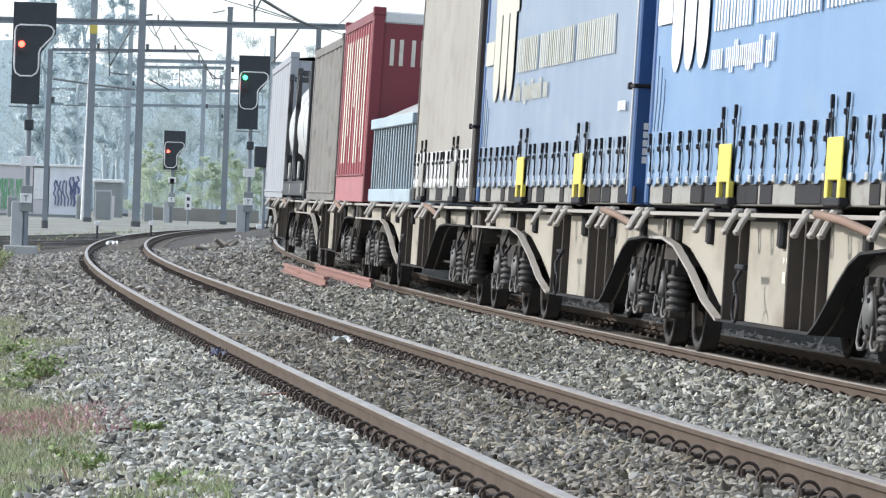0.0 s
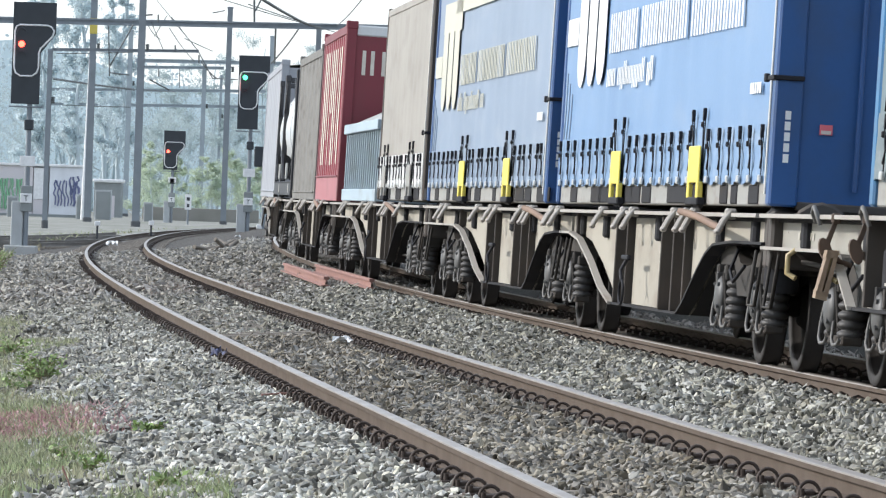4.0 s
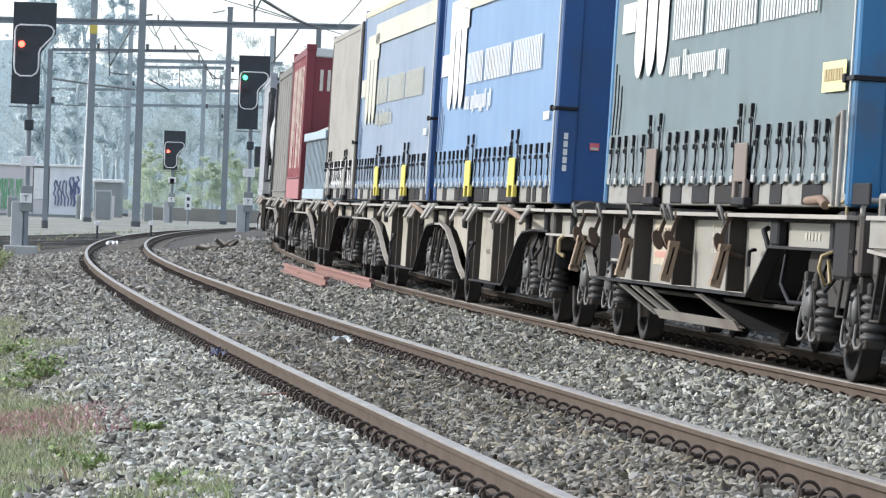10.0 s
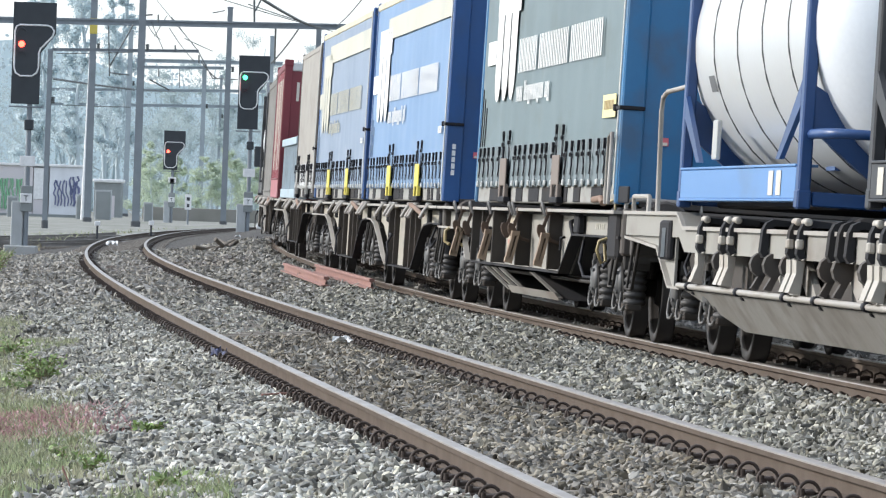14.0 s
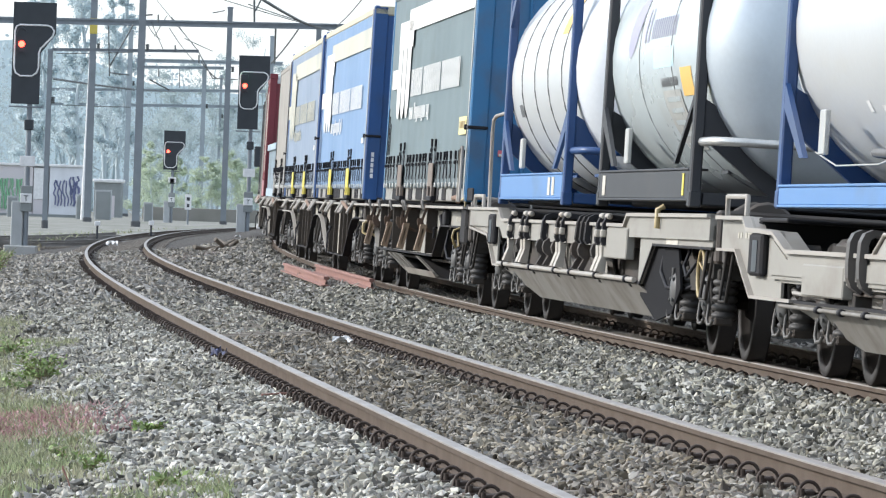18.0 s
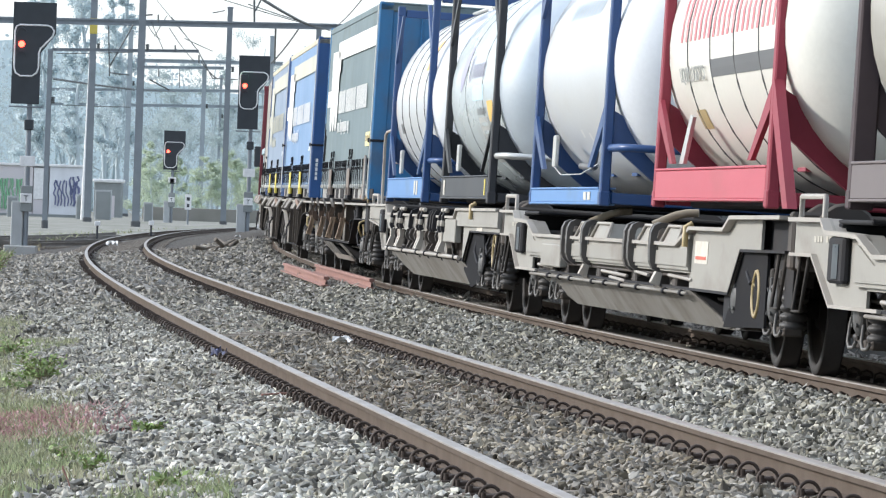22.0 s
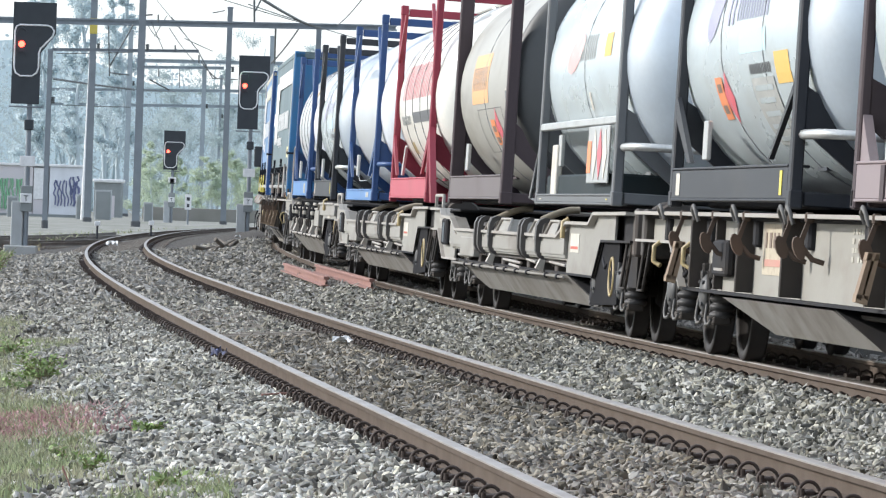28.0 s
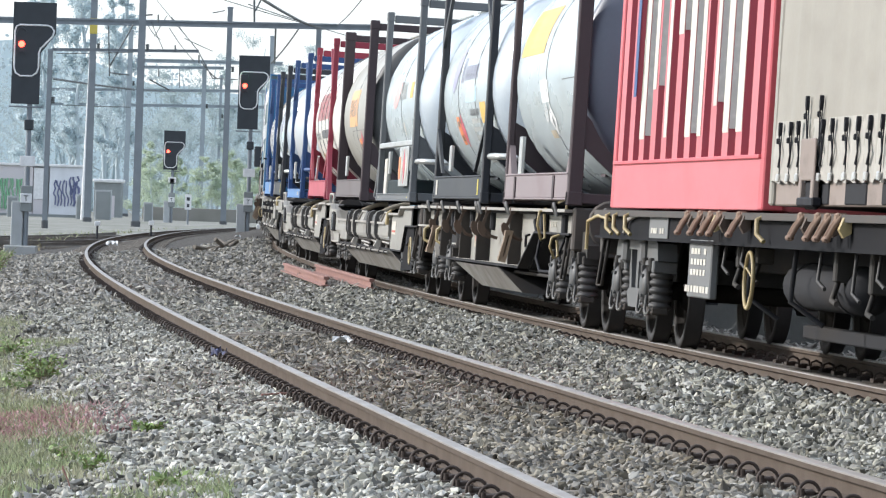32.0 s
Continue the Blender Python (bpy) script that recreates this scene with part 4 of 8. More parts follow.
def bogie(wagon, x, pale=False):
    f = share("bogie", BM["pale" if pale else "frame"], wagon, pose(x, 0, 0))
    f["label"] = "grey cast bogie with coil springs" if pale else "grimy dark bogie with coil springs"
    for ax in (-0.9, 0.9):
        w = share("wheelset", BM["wheelset"], f, pose(ax, 0, 0.46))
        WHEELSETS.append((w, ax))
        for sy in (-1, 1):
            share("axlebox", BM["axlebox"], f, pose(ax, sy * 1.04, 0.46) if sy > 0 else pose(ax, -1.04, 0.46, 0, 0, 180))
            for dx in (-0.25, 0.25):
                share("spring", BM["spring"], f, pose(ax + dx, sy * 1.03, 0.3))
                if sy > 0:
                    share("spring_bracket", BM["bracket"], f, pose(ax + dx, sy * 1.03, 0.3))
        share("damper_link", BM["damper"], f, pose(ax, 1.13, 0.56))
    return f


# ---------------------------------------------------------------- train: wagons
def lock_mesh(mat="wagon_edge"):
    """A container lock folded down on the sill: hinge, arm and pad."""
    b = Build()
    b.bbox(-0.06, 0.06, 1.2, 1.28, 1.05, 1.13, 0.015)
    for x in (-0.05, 0.05):
        b.tube([(x, 1.24, 1.11), (x - 0.03, 1.3, 1.03), (x - 0.05, 1.34, 0.95)], 0.019, 6)
    b.tube([(-0.1, 1.335, 0.955), (0.02, 1.335, 0.955)], 0.022, 8)
    return b.mesh("folded_lock", M[mat])


def hook_mesh():
    """A hinged support that hangs on the sill: dark hook plate and rusty slotted pad."""
    b = Build()
    b.bbox(-0.03, 0.03, 1.2, 1.26, 1.04, 1.11, 0.012)
    b.prism([(1.22, 1.05), (1.25, 1.05), (1.3, 0.9), (1.27, 0.88)], -0.014, 0.014, "x")
    pts = [(1.29 + 0.042 * math.cos(w) + 0.02 * math.sin(w), 0.87 + 0.078 * math.sin(w)) for w in [k * math.pi / 6 for k in range(12)]]
    b.prism(pts, -0.03, 0.02, "x")
    b.tube([(0, 1.25, 0.86), (-0.03, 1.2, 0.8), (-0.03, 1.12, 0.78)], 0.02, 6)
    return b.mesh("support_hook", M["hook_brown"])


def pad_mesh():
    b = Build()
    for o in (0.0, 0.045):
        b.prism([(1.225 + o, 0.86), (1.25 + o, 0.86), (1.31 + o, 0.59), (1.28 + o, 0.57)], -0.06, 0.06, "x")
    b.prism([(1.28, 0.6), (1.355, 0.61), (1.36, 0.56), (1.285, 0.545)], -0.06, 0.06, "x")
    b.prism([(1.225, 0.87), (1.3, 0.87), (1.31, 0.82), (1.235, 0.82)], -0.06, 0.06, "x")
    b.prism([(1.235, 0.84), (1.29, 0.84), (1.34, 0.58), (1.29, 0.57)], 0.02, 0.04, "x")
    return b.mesh("support_pad", M["pad_tan"])


def buffer_mesh():
    b = Build()
    b.lathe([(0, 0.14), (0.05, 0.14), (0.06, 0.09), (0.3, 0.085), (0.3, 0.07), (0.42, 0.07), (0.43, 0.2), (0.46, 0.22), (0.48, 0.2)], (0, 0, 0), "x", 16)
    return b.mesh("buffer", M["wagon_dark"])


LOCK, LOCK_RUSTY, HOOK, PAD, BUFFER = lock_mesh(), lock_mesh("rust"), hook_mesh(), pad_mesh(), buffer_mesh()


def bars(b, x0, x1, y, z0, z1, n, rng, thin=0.004, gap=0.3, slope=0.0):
    """A line of writing as plain upright bars, on a face towards +y; from x0 (front) back to x1."""
    step = (x0 - x1) / n
    for k in range(n):
        if rng.random() < 0.06:
            continue
        a = x0 - k * step
        c = a - step * (1 - gap * rng.uniform(0.7, 1.4))
        dz = slope * (x0 - a)
        b.box(c, a, y, y + thin, z0 + dz, z1 + dz)


def flange(b, pts, y0, y1, t):
    """A strip that follows a line in x and z."""
    t = abs(t)
    low = []
    for k, (x, z) in enumerate(pts):
        (xa, za), (xb, zb) = pts[max(k - 1, 0)], pts[min(k + 1, len(pts) - 1)]
        d = Vector((abs(xb - xa), zb - za)).normalized()
        low.append((x, z + t / max(d.x, 0.45)))
    n = len(pts)
    vs = [(x, y, z) for y in (y0, y1) for x, z in list(pts) + low]
    fs = []
    for k in range(n - 1):
        fs += [(k, k + 1, 2 * n + k + 1, 2 * n + k), (n + k, 3 * n + k, 3 * n + k + 1, n + k + 1), (k, n + k, n + k + 1, k + 1), (2 * n + k, 2 * n + k + 1, 3 * n + k + 1, 3 * n + k)]
    fs += [(0, 2 * n, 3 * n, n), (n - 1, 2 * n - 1, 4 * n - 1, 3 * n - 1)]
    b.add(vs, fs)


def make_wagon(label, u0, u1, bogies, drawn, front, rear, kind, seed):
    """u0..u1: the sill's ends behind the train's mark; drawn: bogies that hang on this wagon; front, rear: where it is guided."""
    rng = random.Random(seed)
    um = (front + rear) / 2
    X = lambda u: um - u
    w = empty("container_wagon", label, "freight wagon", "wagons of the container train")
    MOVING.append((w, front, rear, 0.0, 0.0))
    for u in drawn:
        bogie(w, X(u), kind == "plain")
    b = Build()
    b.bbox(X(u1), X(u0), -0.3, 0.3, 0.66, 1.0, 0.02)
    spans = ((u0, u0 + 2.6), (u1 - 2.4, u1)) if kind == "pocket" else ((u0, u1),)
    for k in range(7):
        u = u0 + (u1 - u0) * (k + 0.5) / 7
        if kind != "pocket" or k in (0, 6):
            b.bbox(X(u) - 0.08, X(u) + 0.08, -1.14, 1.14, 0.86, 1.06, 0.02)
    for a, c in spans:
        b.bbox(X(c) + 0.02, X(a) - 0.02, -1.13, 1.13, 1.045, 1.075, 0.01)
    part("underframe", b, M["wagon_black"], w)
    for x, s in ((X(u0), 1), (X(u1), -1)):
        if kind == "joint" and ((s > 0) == (seed == 5)):
            continue
        b = Build()
        b.bbox(x - 0.09, x + 0.09, -1.17, 1.17, 0.72, 1.12, 0.02)
        h = part("headstock", b, M["wagon_dark"], w)
        for sy in (-0.875, 0.875):
            share("buffer", BUFFER, h, pose(x + s * 0.08, sy, 0.98) if s > 0 else pose(x - 0.08, sy, 0.98, 0, 0, 180))
        b = Build()
        b.tube([(x + s * 0.05, 0, 0.9), (x + s * 0.35, 0, 0.86)], 0.05, 8)
        b.tube([(x + s * 0.3, 0, 0.9), (x + s * 0.42, 0.06, 0.7), (x + s * 0.42, -0.06, 0.7)], 0.03, 6)
        for sy in (-0.3, 0.3):
            b.tube([(x + s * 0.05, sy, 0.8), (x + s * 0.25, sy, 0.62), (x + s * 0.42, sy * 0.5, 0.6)], 0.025, 6)
        part("coupling", b, M["wagon_black"], h)
    ub = sorted(bogies)
    # the sill's lower line between the bogies, front to back
    if kind in ("belly", "joint"):
        fa, fb, ra, rb, zt, zb = drawn_line[seed]
        arc = [(ra + d, zb + (zt - zb) * f) for d, f in ((-0.3, 0.0), (0.0, 0.13), (0.4, 0.38), (0.8, 0.63), (1.15, 0.82), (1.55, 0.95), (rb - ra, 1.0))]
        low = [(u0, zt), (fa, zt)] + [(fa + (fb - fa) * a, zt + (zb - zt) * c) for a, c in ((0.22, 0.1), (0.5, 0.42), (0.75, 0.78))] + [(fb, zb)] + arc + [(u1, zt)]
    elif kind == "flat":
        fa, fb, rb = (u0 + 2.95, u0 + 3.7, u1 - 3.55) if seed == 2 else (u0 + 2.05, u0 + 2.75, u1 - 3.1)
        low = [(u0, 0.85), (fa, 0.85), (fb, 0.5), (u1 - 4.5, 0.5), (rb, 0.86), (u1, 0.86)]
    elif kind == "pocket":
        low = [(u0, 0.87), (u0 + 0.9, 0.84), (u0 + 2.0, 0.8), (u0 + 2.8, 0.5), (u0 + 3.5, 0.5), (u1 - 4.15, 0.5), (u1 - 3.45, 0.82), (u1, 0.82)]
        if seed != 3:
            low = [(u0, 0.82), (u0 + 0.9, 0.82), (u0 + 1.7, 0.5), (u0 + 3.5, 0.5), (u1 - 2.62, 0.5), (u1 - 2.12, 0.82), (u1, 0.83)]
    else:
        low = [(u0, 0.86), (u1, 0.86)]
    line_pts = [(X(u), z) for u, z in low]
    top = 1.1
    if kind == "pocket":
        drop = 0.1 if seed == 3 else 0.16
        zc = 1.09 - drop
        high = [(u0, 1.1), (u0 + 3.25, 1.1), (u0 + 3.6, zc), (u1 - 5.1, zc), (u1 - 4.9, 1.08), (u1, 1.09)]
        if seed != 3:
            high = [(u0, 1.08), (u0 + 1.3, 1.08), (u0 + 1.5, 1.0), (u0 + 2.7, 0.98), (u0 + 3.3, 0.86), (u1 - 5.3, 0.86), (u1 - 4.55, 0.99), (u1 - 2.74, 0.99), (u1 - 2.42, 1.08), (u1, 1.09)]
    else:
        high = [(u0, top), (u1, top)]
    top_pts = [(X(u), z) for u, z in high]
    sill = M["wagon_tan"] if kind in ("belly", "joint") else M["wagon_olive"] if kind == "flat" else M["wagon_grey"]
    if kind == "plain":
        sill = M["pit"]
    for sy in (1, -1):
        b = Build()
        y0, y1 = (1.17, 1.19) if sy > 0 else (-1.19, -1.17)
        if kind == "pocket":
            # a rounded upper beam, and a recessed plate behind the locks
            mid = [(x, z - (0.2 if seed == 3 else 0.25)) for x, z in top_pts]
            if seed == 3:
                b.prism(top_pts + mid[::-1], y0 - 0.1 * sy, y1 + 0.03 * sy) if sy > 0 else b.prism(top_pts + mid[::-1], -1.22, -1.07)
            else:
                mu, mz = [u for u, z in high], [z for u, z in high]
                cuts = [u0 + 2.6] + [u for u in mu if u0 + 2.6 < u < u1 - 4.7] + [u1 - 4.7]
                up_line = [(X(u), float(np.interp(u, mu, mz))) for u in cuts]
                b = Build()
                for dz, ya in ((0.0, 1.19), (0.03, 1.215), (0.07, 1.23)):
                    beam_pts = [(x, z - dz) for x, z in up_line] + [(x, 0.63 + dz * 0.7) for x, z in up_line[::-1]]
                    b.prism(beam_pts, 1.07, ya) if sy > 0 else b.prism(beam_pts, -ya, -1.07)
            yy = (1.02, 1.05) if sy > 0 else (-1.05, -1.02)
            part("recess_plate", Build().prism([(x, z - 0.1) for x, z in top_pts] + line_pts[::-1], *yy), M["rib"] if seed == 3 else M["skirt"], w)
            part("upper_beam", b, sill, w)
            for a, c in ((u0, u0 + 2.9), (u1 - (4.3 if seed == 3 else 4.75), u1)):
                seg = [(X(a), 1.0), (X(c), 1.0)]
                lo = [(X(u), z) for u, z in low if a - 0.01 <= u <= c + 0.01]
                if seed != 3:
                    c = c if a == u0 else u1 - 1.15
                    lu, lz = [u for u, z in low], [z for u, z in low]
                    lo = [(X(u), z) for u, z in low if a - 0.01 <= u < c] + ([] if a == u0 else [(X(c), float(np.interp(c, lu, lz)))])
                    cuts = [a] + [u for u in mu if a < u < c] + [c]
                    seg = [(X(u), float(np.interp(u, mu, mz))) for u in cuts]
                b = Build()
                b.prism(seg + ([(X(c), 0.5)] if a == u0 else []) + lo[::-1] + ([] if a == u0 else [(X(a), 0.5)]), y0, y1)
                part("end_panel", b, sill, w)
            # added black sheets hide the lit bogie, as shade under the arch would
            if seed != 3:
                if sy > 0:
                    part("wheel_shade", Build().prism([(X(u1 - 2.62), 0.5), (X(u1 - 2.15), 0.84), (X(u1 - 1.0), 0.84), (X(u1 - 1.0), 0.3), (X(u1 - 3.0), 0.26)], 1.14, 1.16), M["pit"], w, "black sheet standing in for the shade over the wheels")
                part("end_plate", Build().box(X(u1 - 2.85), X(u1 - 0.08), 1.1 * sy - 0.012, 1.1 * sy + 0.012, 0.46, 1.06).prism([(X(u1 - 3.1), 0.5), (X(u1 - 1.35), 0.5), (X(u1 - 1.5), 0.34), (X(u1 - 3.1), 0.3)], 1.14 * sy - 0.01, 1.14 * sy + 0.01), M["wagon_black"], w, "black sheet standing in for shade behind the wheel arch")
        else:
            b.prism(top_pts + line_pts[::-1], y0 - 0.1 * sy, y1 - 0.1 * sy) if kind != "plain" else b.prism(top_pts + line_pts[::-1], y0, y1)
        if kind != "pocket":
            part("side_sill", b, sill, w)
        b = Build()
        flange(b, [(x, z - (0.03 if kind != "plain" else 0.05)) for x, z in top_pts], 1.1 if sy > 0 else -1.25, 1.25 if sy > 0 else -1.1, -0.028 if kind != "plain" else -0.05)
        part("top_flange", b, M["wagon_edge"] if kind != "plain" else M["wagon_dark"], w)
        b = Build()
        cut = len(line_pts) - (8 if kind in ("belly", "joint") else 3 if kind == "flat" else 3 if kind == "pocket" else 0)
        flange(b, line_pts[:cut], 1.17 if sy > 0 else -1.23, 1.23 if sy > 0 else -1.17, -0.022)
        # arch plates are black: shade under the sill put into their colour
        if kind in ("belly", "joint", "flat", "pocket"):
            c2 = Build()
            flange(c2, line_pts[cut - 1:], 0.0 if sy > 0 else -1.2, 1.2 if sy > 0 else 0.0, -0.02)
            part("arch_plate", c2, M["wagon_black"], w)
        part("lower_flange", b, M["wagon_edge"] if kind != "plain" else M["pit"], w)
    # brake pipe, cylinder and end steps
    if kind != "plain":
        b = Build().tube([(X(u0) - 0.3, 0.97, 0.78), (X(ub[0] + 1.9), 0.99, 0.66), (X(ub[0] + 2.3), 1.0, 0.45), (X(ub[-1] - 2.3), 1.0, 0.45), (X(ub[-1] - 1.9), 0.99, 0.66), (X(u1) + 0.3, 0.97, 0.78)] if len(ub) > 1 else [(X(u0) - 0.3, 0.97, 0.8), (X(u1) + 0.3, 0.97, 0.8)], 0.018, 6)
        part("brake_pipe", b, M["bogie"], w)
        for u in drawn:
            b = Build().lathe([(-0.28, 0.0), (-0.27, 0.09), (0.1, 0.1), (0.12, 0.05), (0.3, 0.045), (0.3, 0.0)], (X(u) - 0.1, 0.86, 0.86), "x", 12)
            part("brake_cylinder", b, M["spring"], w)
            b = Build().tube([(X(u) + 0.35, 1.1, 0.84), (X(u) + 0.3, 1.16, 0.68), (X(u) + 0.05, 1.17, 0.6), (X(u) - 0.15, 1.12, 0.72)], 0.014, 6)
            part("air_hose", b, M["strap"], w)
    for x, s in ((X(u0), -1), (X(u1), 1)):
        b = Build().tube([(x + s * 0.12, 1.16, 0.84), (x + s * 0.12, 1.2, 0.45), (x + s * 0.45, 1.2, 0.45), (x + s * 0.45, 1.16, 0.84)], 0.014, 6)
        part("step_bow", b, M["bogie"], w)
    # details on the side that is seen
    zc = 1.06
    if kind in ("belly", "joint"):
        fa, fb, ra, rb, zt, zb = drawn_line[seed]
        for u, dp in ((fb + 0.2, 1.215), (fb + 0.5, 1.16), (ra - 1.25, 1.215), (ra - 0.65, 1.2), (ra - 0.3, 1.16), (fa + 0.1, 1.17)):
            zl = zb + 0.02 if fb <= u <= ra else zt
            part("rib", Build().bbox(X(u) - 0.02, X(u) + 0.02, 1.07, dp, zl, 1.07, 0.006), M["rib"], w)
        b = Build()
        b.tube([(X(fb + 1.35), 1.24, 0.72), (X(fb + 1.35), 1.3, 0.6), (X(fb + 1.45), 1.3, 0.52)], 0.018, 6)
        ring = [(X(fb + 1.45) + 0.13 * math.cos(k * 0.524), 1.3, 0.42 + 0.1 * math.sin(k * 0.524)) for k in range(12)]
        b.tube(ring, 0.012, 6, closed=True)
        b.bbox(X(fb + 1.55), X(fb + 1.15), 1.24, 1.28, 0.69, 0.73, 0.01)
        part("brake_handle", b, M["strap"], w, "black ring-shaped release handle")
        for u in (fa - 1.3, fa - 0.7, fb - 0.6, fb + 0.9, fb + 1.5, ra - 0.3, ra + 0.4, ra + 0.8, rb + 0.2):
            share("folded_lock", LOCK, w, pose(X(u), 0, 0))
        b = Build()
        b.tube([(X(ra + 0.2), 1.27, 1.1), (X(ra + 1.4), 1.3, 1.06), (X(ra + 2.6), 1.3, 0.98)], 0.03, 6)
        part("swing_arm", b, M["rust"], w, "orange-rusted swinging arm")
        b = Build()
        bars(b, X(ra - 2.2), X(ra - 1.5), 1.092, 0.76, 0.8, 6, rng)
        bars(b, X(ra - 2.2), X(ra - 1.6), 1.092, 0.62, 0.7, 3, rng)
        part("stencil", b, M["plate_white"], w)
    if kind == "flat":
        ln = u1 - u0
        for u, dp in ((-52.2, 1.235), (-49.9, 1.235), (-47.4, 1.24), (-44.6, 1.22), (-51.9, 1.16)) if seed == 2 else ((23.2, 1.235), (25.5, 1.22), (27.7, 1.24), (31.0, 1.22), (24.0, 1.16)):
            part("rib", Build().bbox(X(u) - 0.025, X(u) + 0.025, 1.07, dp, 0.53, 1.07, 0.006), M["rib"], w)
        for u, tan in ((3.1, 1), (4.25, 0), (6.4, 1), (8.5, 0), (9.2, 1), (11.95, 1)) if seed == 2 else ((2.8, 1), (4.5, 0), (6.05, 0), (8.1, 0), (8.85, 0), (11.45, 1)):
            share("support_hook", HOOK, w, pose(X(u0 + u), 0, 0))
            if tan:
                share("support_pad", PAD, w, pose(X(u0 + u) - 0.1, 0, 0.0))
        for u in (-54.05, -52.2, -50.1, -47.95, -47.6, -44.8) if seed == 2 else (21.6, 23.5, 25.55, 27.75, 28.05, 31.05, 35.6):
            b = Build().tube([(X(u) - 0.1, 1.24, 1.03), (X(u) - 0.1, 1.27, 1.11), (X(u) - 0.02, 1.275, 1.145), (X(u) + 0.06, 1.27, 1.11), (X(u) + 0.06, 1.24, 1.04)], 0.016, 8)
            part("hinge_loop", b, M["bracket"], w)
        ud_, un_, us_ = (u0 + 4.55, u0 + 6.85, u0 + 10.2) if seed == 2 else (u0 + 4.05, u0 + 6.05, u0 + 9.8)
        db = part("document_box", Build().bbox(X(ud_ + 0.75), X(ud_), 1.1, 1.17, 0.64, 0.9, 0.02) if seed == 2 else Build().bbox(X(ud_ + 0.7), X(ud_), 1.1, 1.17, 0.63, 0.9, 0.02), M["wagon_black"], w, "black document holder")
        part("holder_rim", Build().box(X(ud_ + 0.6), X(ud_ + 0.15), 1.171, 1.176, 0.67, 0.69), M["wagon_edge"], db)
        p = part("notice", Build().box(X(un_ + 1.1), X(un_), 1.092, 1.096, 0.67, 1.03), M["notice_cream"], w, "faded cream notice panel")
        part("notice_stripe", Build().box(X(un_ + 1.0), X(un_ + 0.1), 1.097, 1.1, 0.73, 0.78), M["faded_stripe"], p)
        b = Build()
        bars(b, X(un_ + 0.12), X(un_ + 1.0), 1.097, 0.86, 0.97, 5, rng, gap=0.5)
        part("print", b, M["print_brown"], p)
        b = Build()
        for z in (0.98, 0.92, 0.86, 0.8):
            bars(b, X(us_), X(us_ + 0.45), 1.092, z, z + 0.035, 4, rng)
        for z in (0.99, 0.86):
            b.box(X(us_ + 1.35), X(us_ + 0.65), 1.092, 1.096, z, z + 0.015)
        bars(b, X(us_ + 0.7), X(us_ + 1.3), 1.092, 0.9, 0.965, 4, rng)
        bars(b, X(u1 - 2.6), X(u1 - 1.9), 1.092, 0.93, 0.98, 5, rng)
        bars(b, X(u0 + 0.8), X(u0 + 1.5), 1.092, 0.93, 0.98, 6, rng)
        part("stencil", b, M["stencil_faint"], w, "faint worn stencils")
        # valve lever, box and long yellowish handles on the end panel
        uv = u1 - (4.1 if seed == 2 else 3.5)
        part("valve_lever", Build().tube([(X(uv), 1.12, 1.0), (X(uv + 0.05), 1.16, 0.98), (X(uv + 0.2), 1.16, 0.92), (X(uv + 0.25), 1.15, 0.86)], 0.02, 6), M["strap"], w)
        part("valve_box", Build().bbox(X(uv + 0.75), X(uv + 0.4), 1.1, 1.17, 0.88, 1.06, 0.015), M["wagon_black"], w)
        part("pull_handle", Build().tube([(X(uv - 0.5), 1.15, 0.84), (X(uv - 0.1), 1.19, 0.84), (X(uv - 0.3), 1.2, 0.83), (X(uv - 0.3), 1.2, 0.72)], 0.014, 6), M["strap"], w)
        for u, za, zb in ((u1 - 0.75, 0.86, 0.64),) if seed == 2 else ((u1 - 2.0, 1.1, 0.8), (u1 - 0.75, 0.86, 0.64)):
            part("long_handle", Build().tube([(X(u), 1.2, za), (X(u), 1.27, za - 0.03), (X(u), 1.285, (za + zb) / 2), (X(u), 1.24, zb), (X(u) + 0.03, 1.2, zb + 0.02), (X(u) + 0.03, 1.22, za - 0.05)], 0.013, 6), M["brass"], w, "long yellowish release handle")
        if seed == 2:
            part("end_block", Build().bbox(X(u1) + 0.1, X(u1 - 0.72), -1.2, 1.205, 0.68, 1.125, 0.03), M["wagon_black"], w, "black end block over the buffers")
            part("end_rail", Build().tube([(X(u1 - 0.05), 0.5, 1.1), (X(u1 - 0.05), 0.5, 1.2), (X(u1 - 0.05), 1.1, 1.2), (X(u1 - 0.05), 1.14, 1.16), (X(u1 - 0.05), 1.14, 1.1)], 0.02, 6), M["wagon_edge"], w)
            part("end_column", Build().lathe([(0.55, 0.11), (0.6, 0.125), (1.1, 0.125), (1.16, 0.1), (1.18, 0.0)], (X(u0 - 0.15), 1.04, 0), "z", 14), M["wagon_black"], w, "black upright column at the wagon's end")
        # lower pan
        b = Build()
        ua, ub_, uc, ud = (-51.25, -46.3, -49.6, -45.1) if seed == 2 else (24.6, 29.55, 26.2, 30.6)
        b.add([(X(ua), 1.17, 0.48), (X(ub_), 1.17, 0.48), (X(ud), 1.0, 0.25), (X(uc), 1.0, 0.25), (X(ua), -1.17, 0.48), (X(ub_), -1.17, 0.48), (X(ud), -1.0, 0.25), (X(uc), -1.0, 0.25)],
              [(4, 7, 6, 5), (3, 2, 6, 7), (0, 3, 7, 4)] if seed == 2 else [(0, 1, 2, 3), (4, 7, 6, 5), (3, 2, 6, 7), (1, 5, 6, 2), (0, 3, 7, 4), (0, 4, 5, 1)])
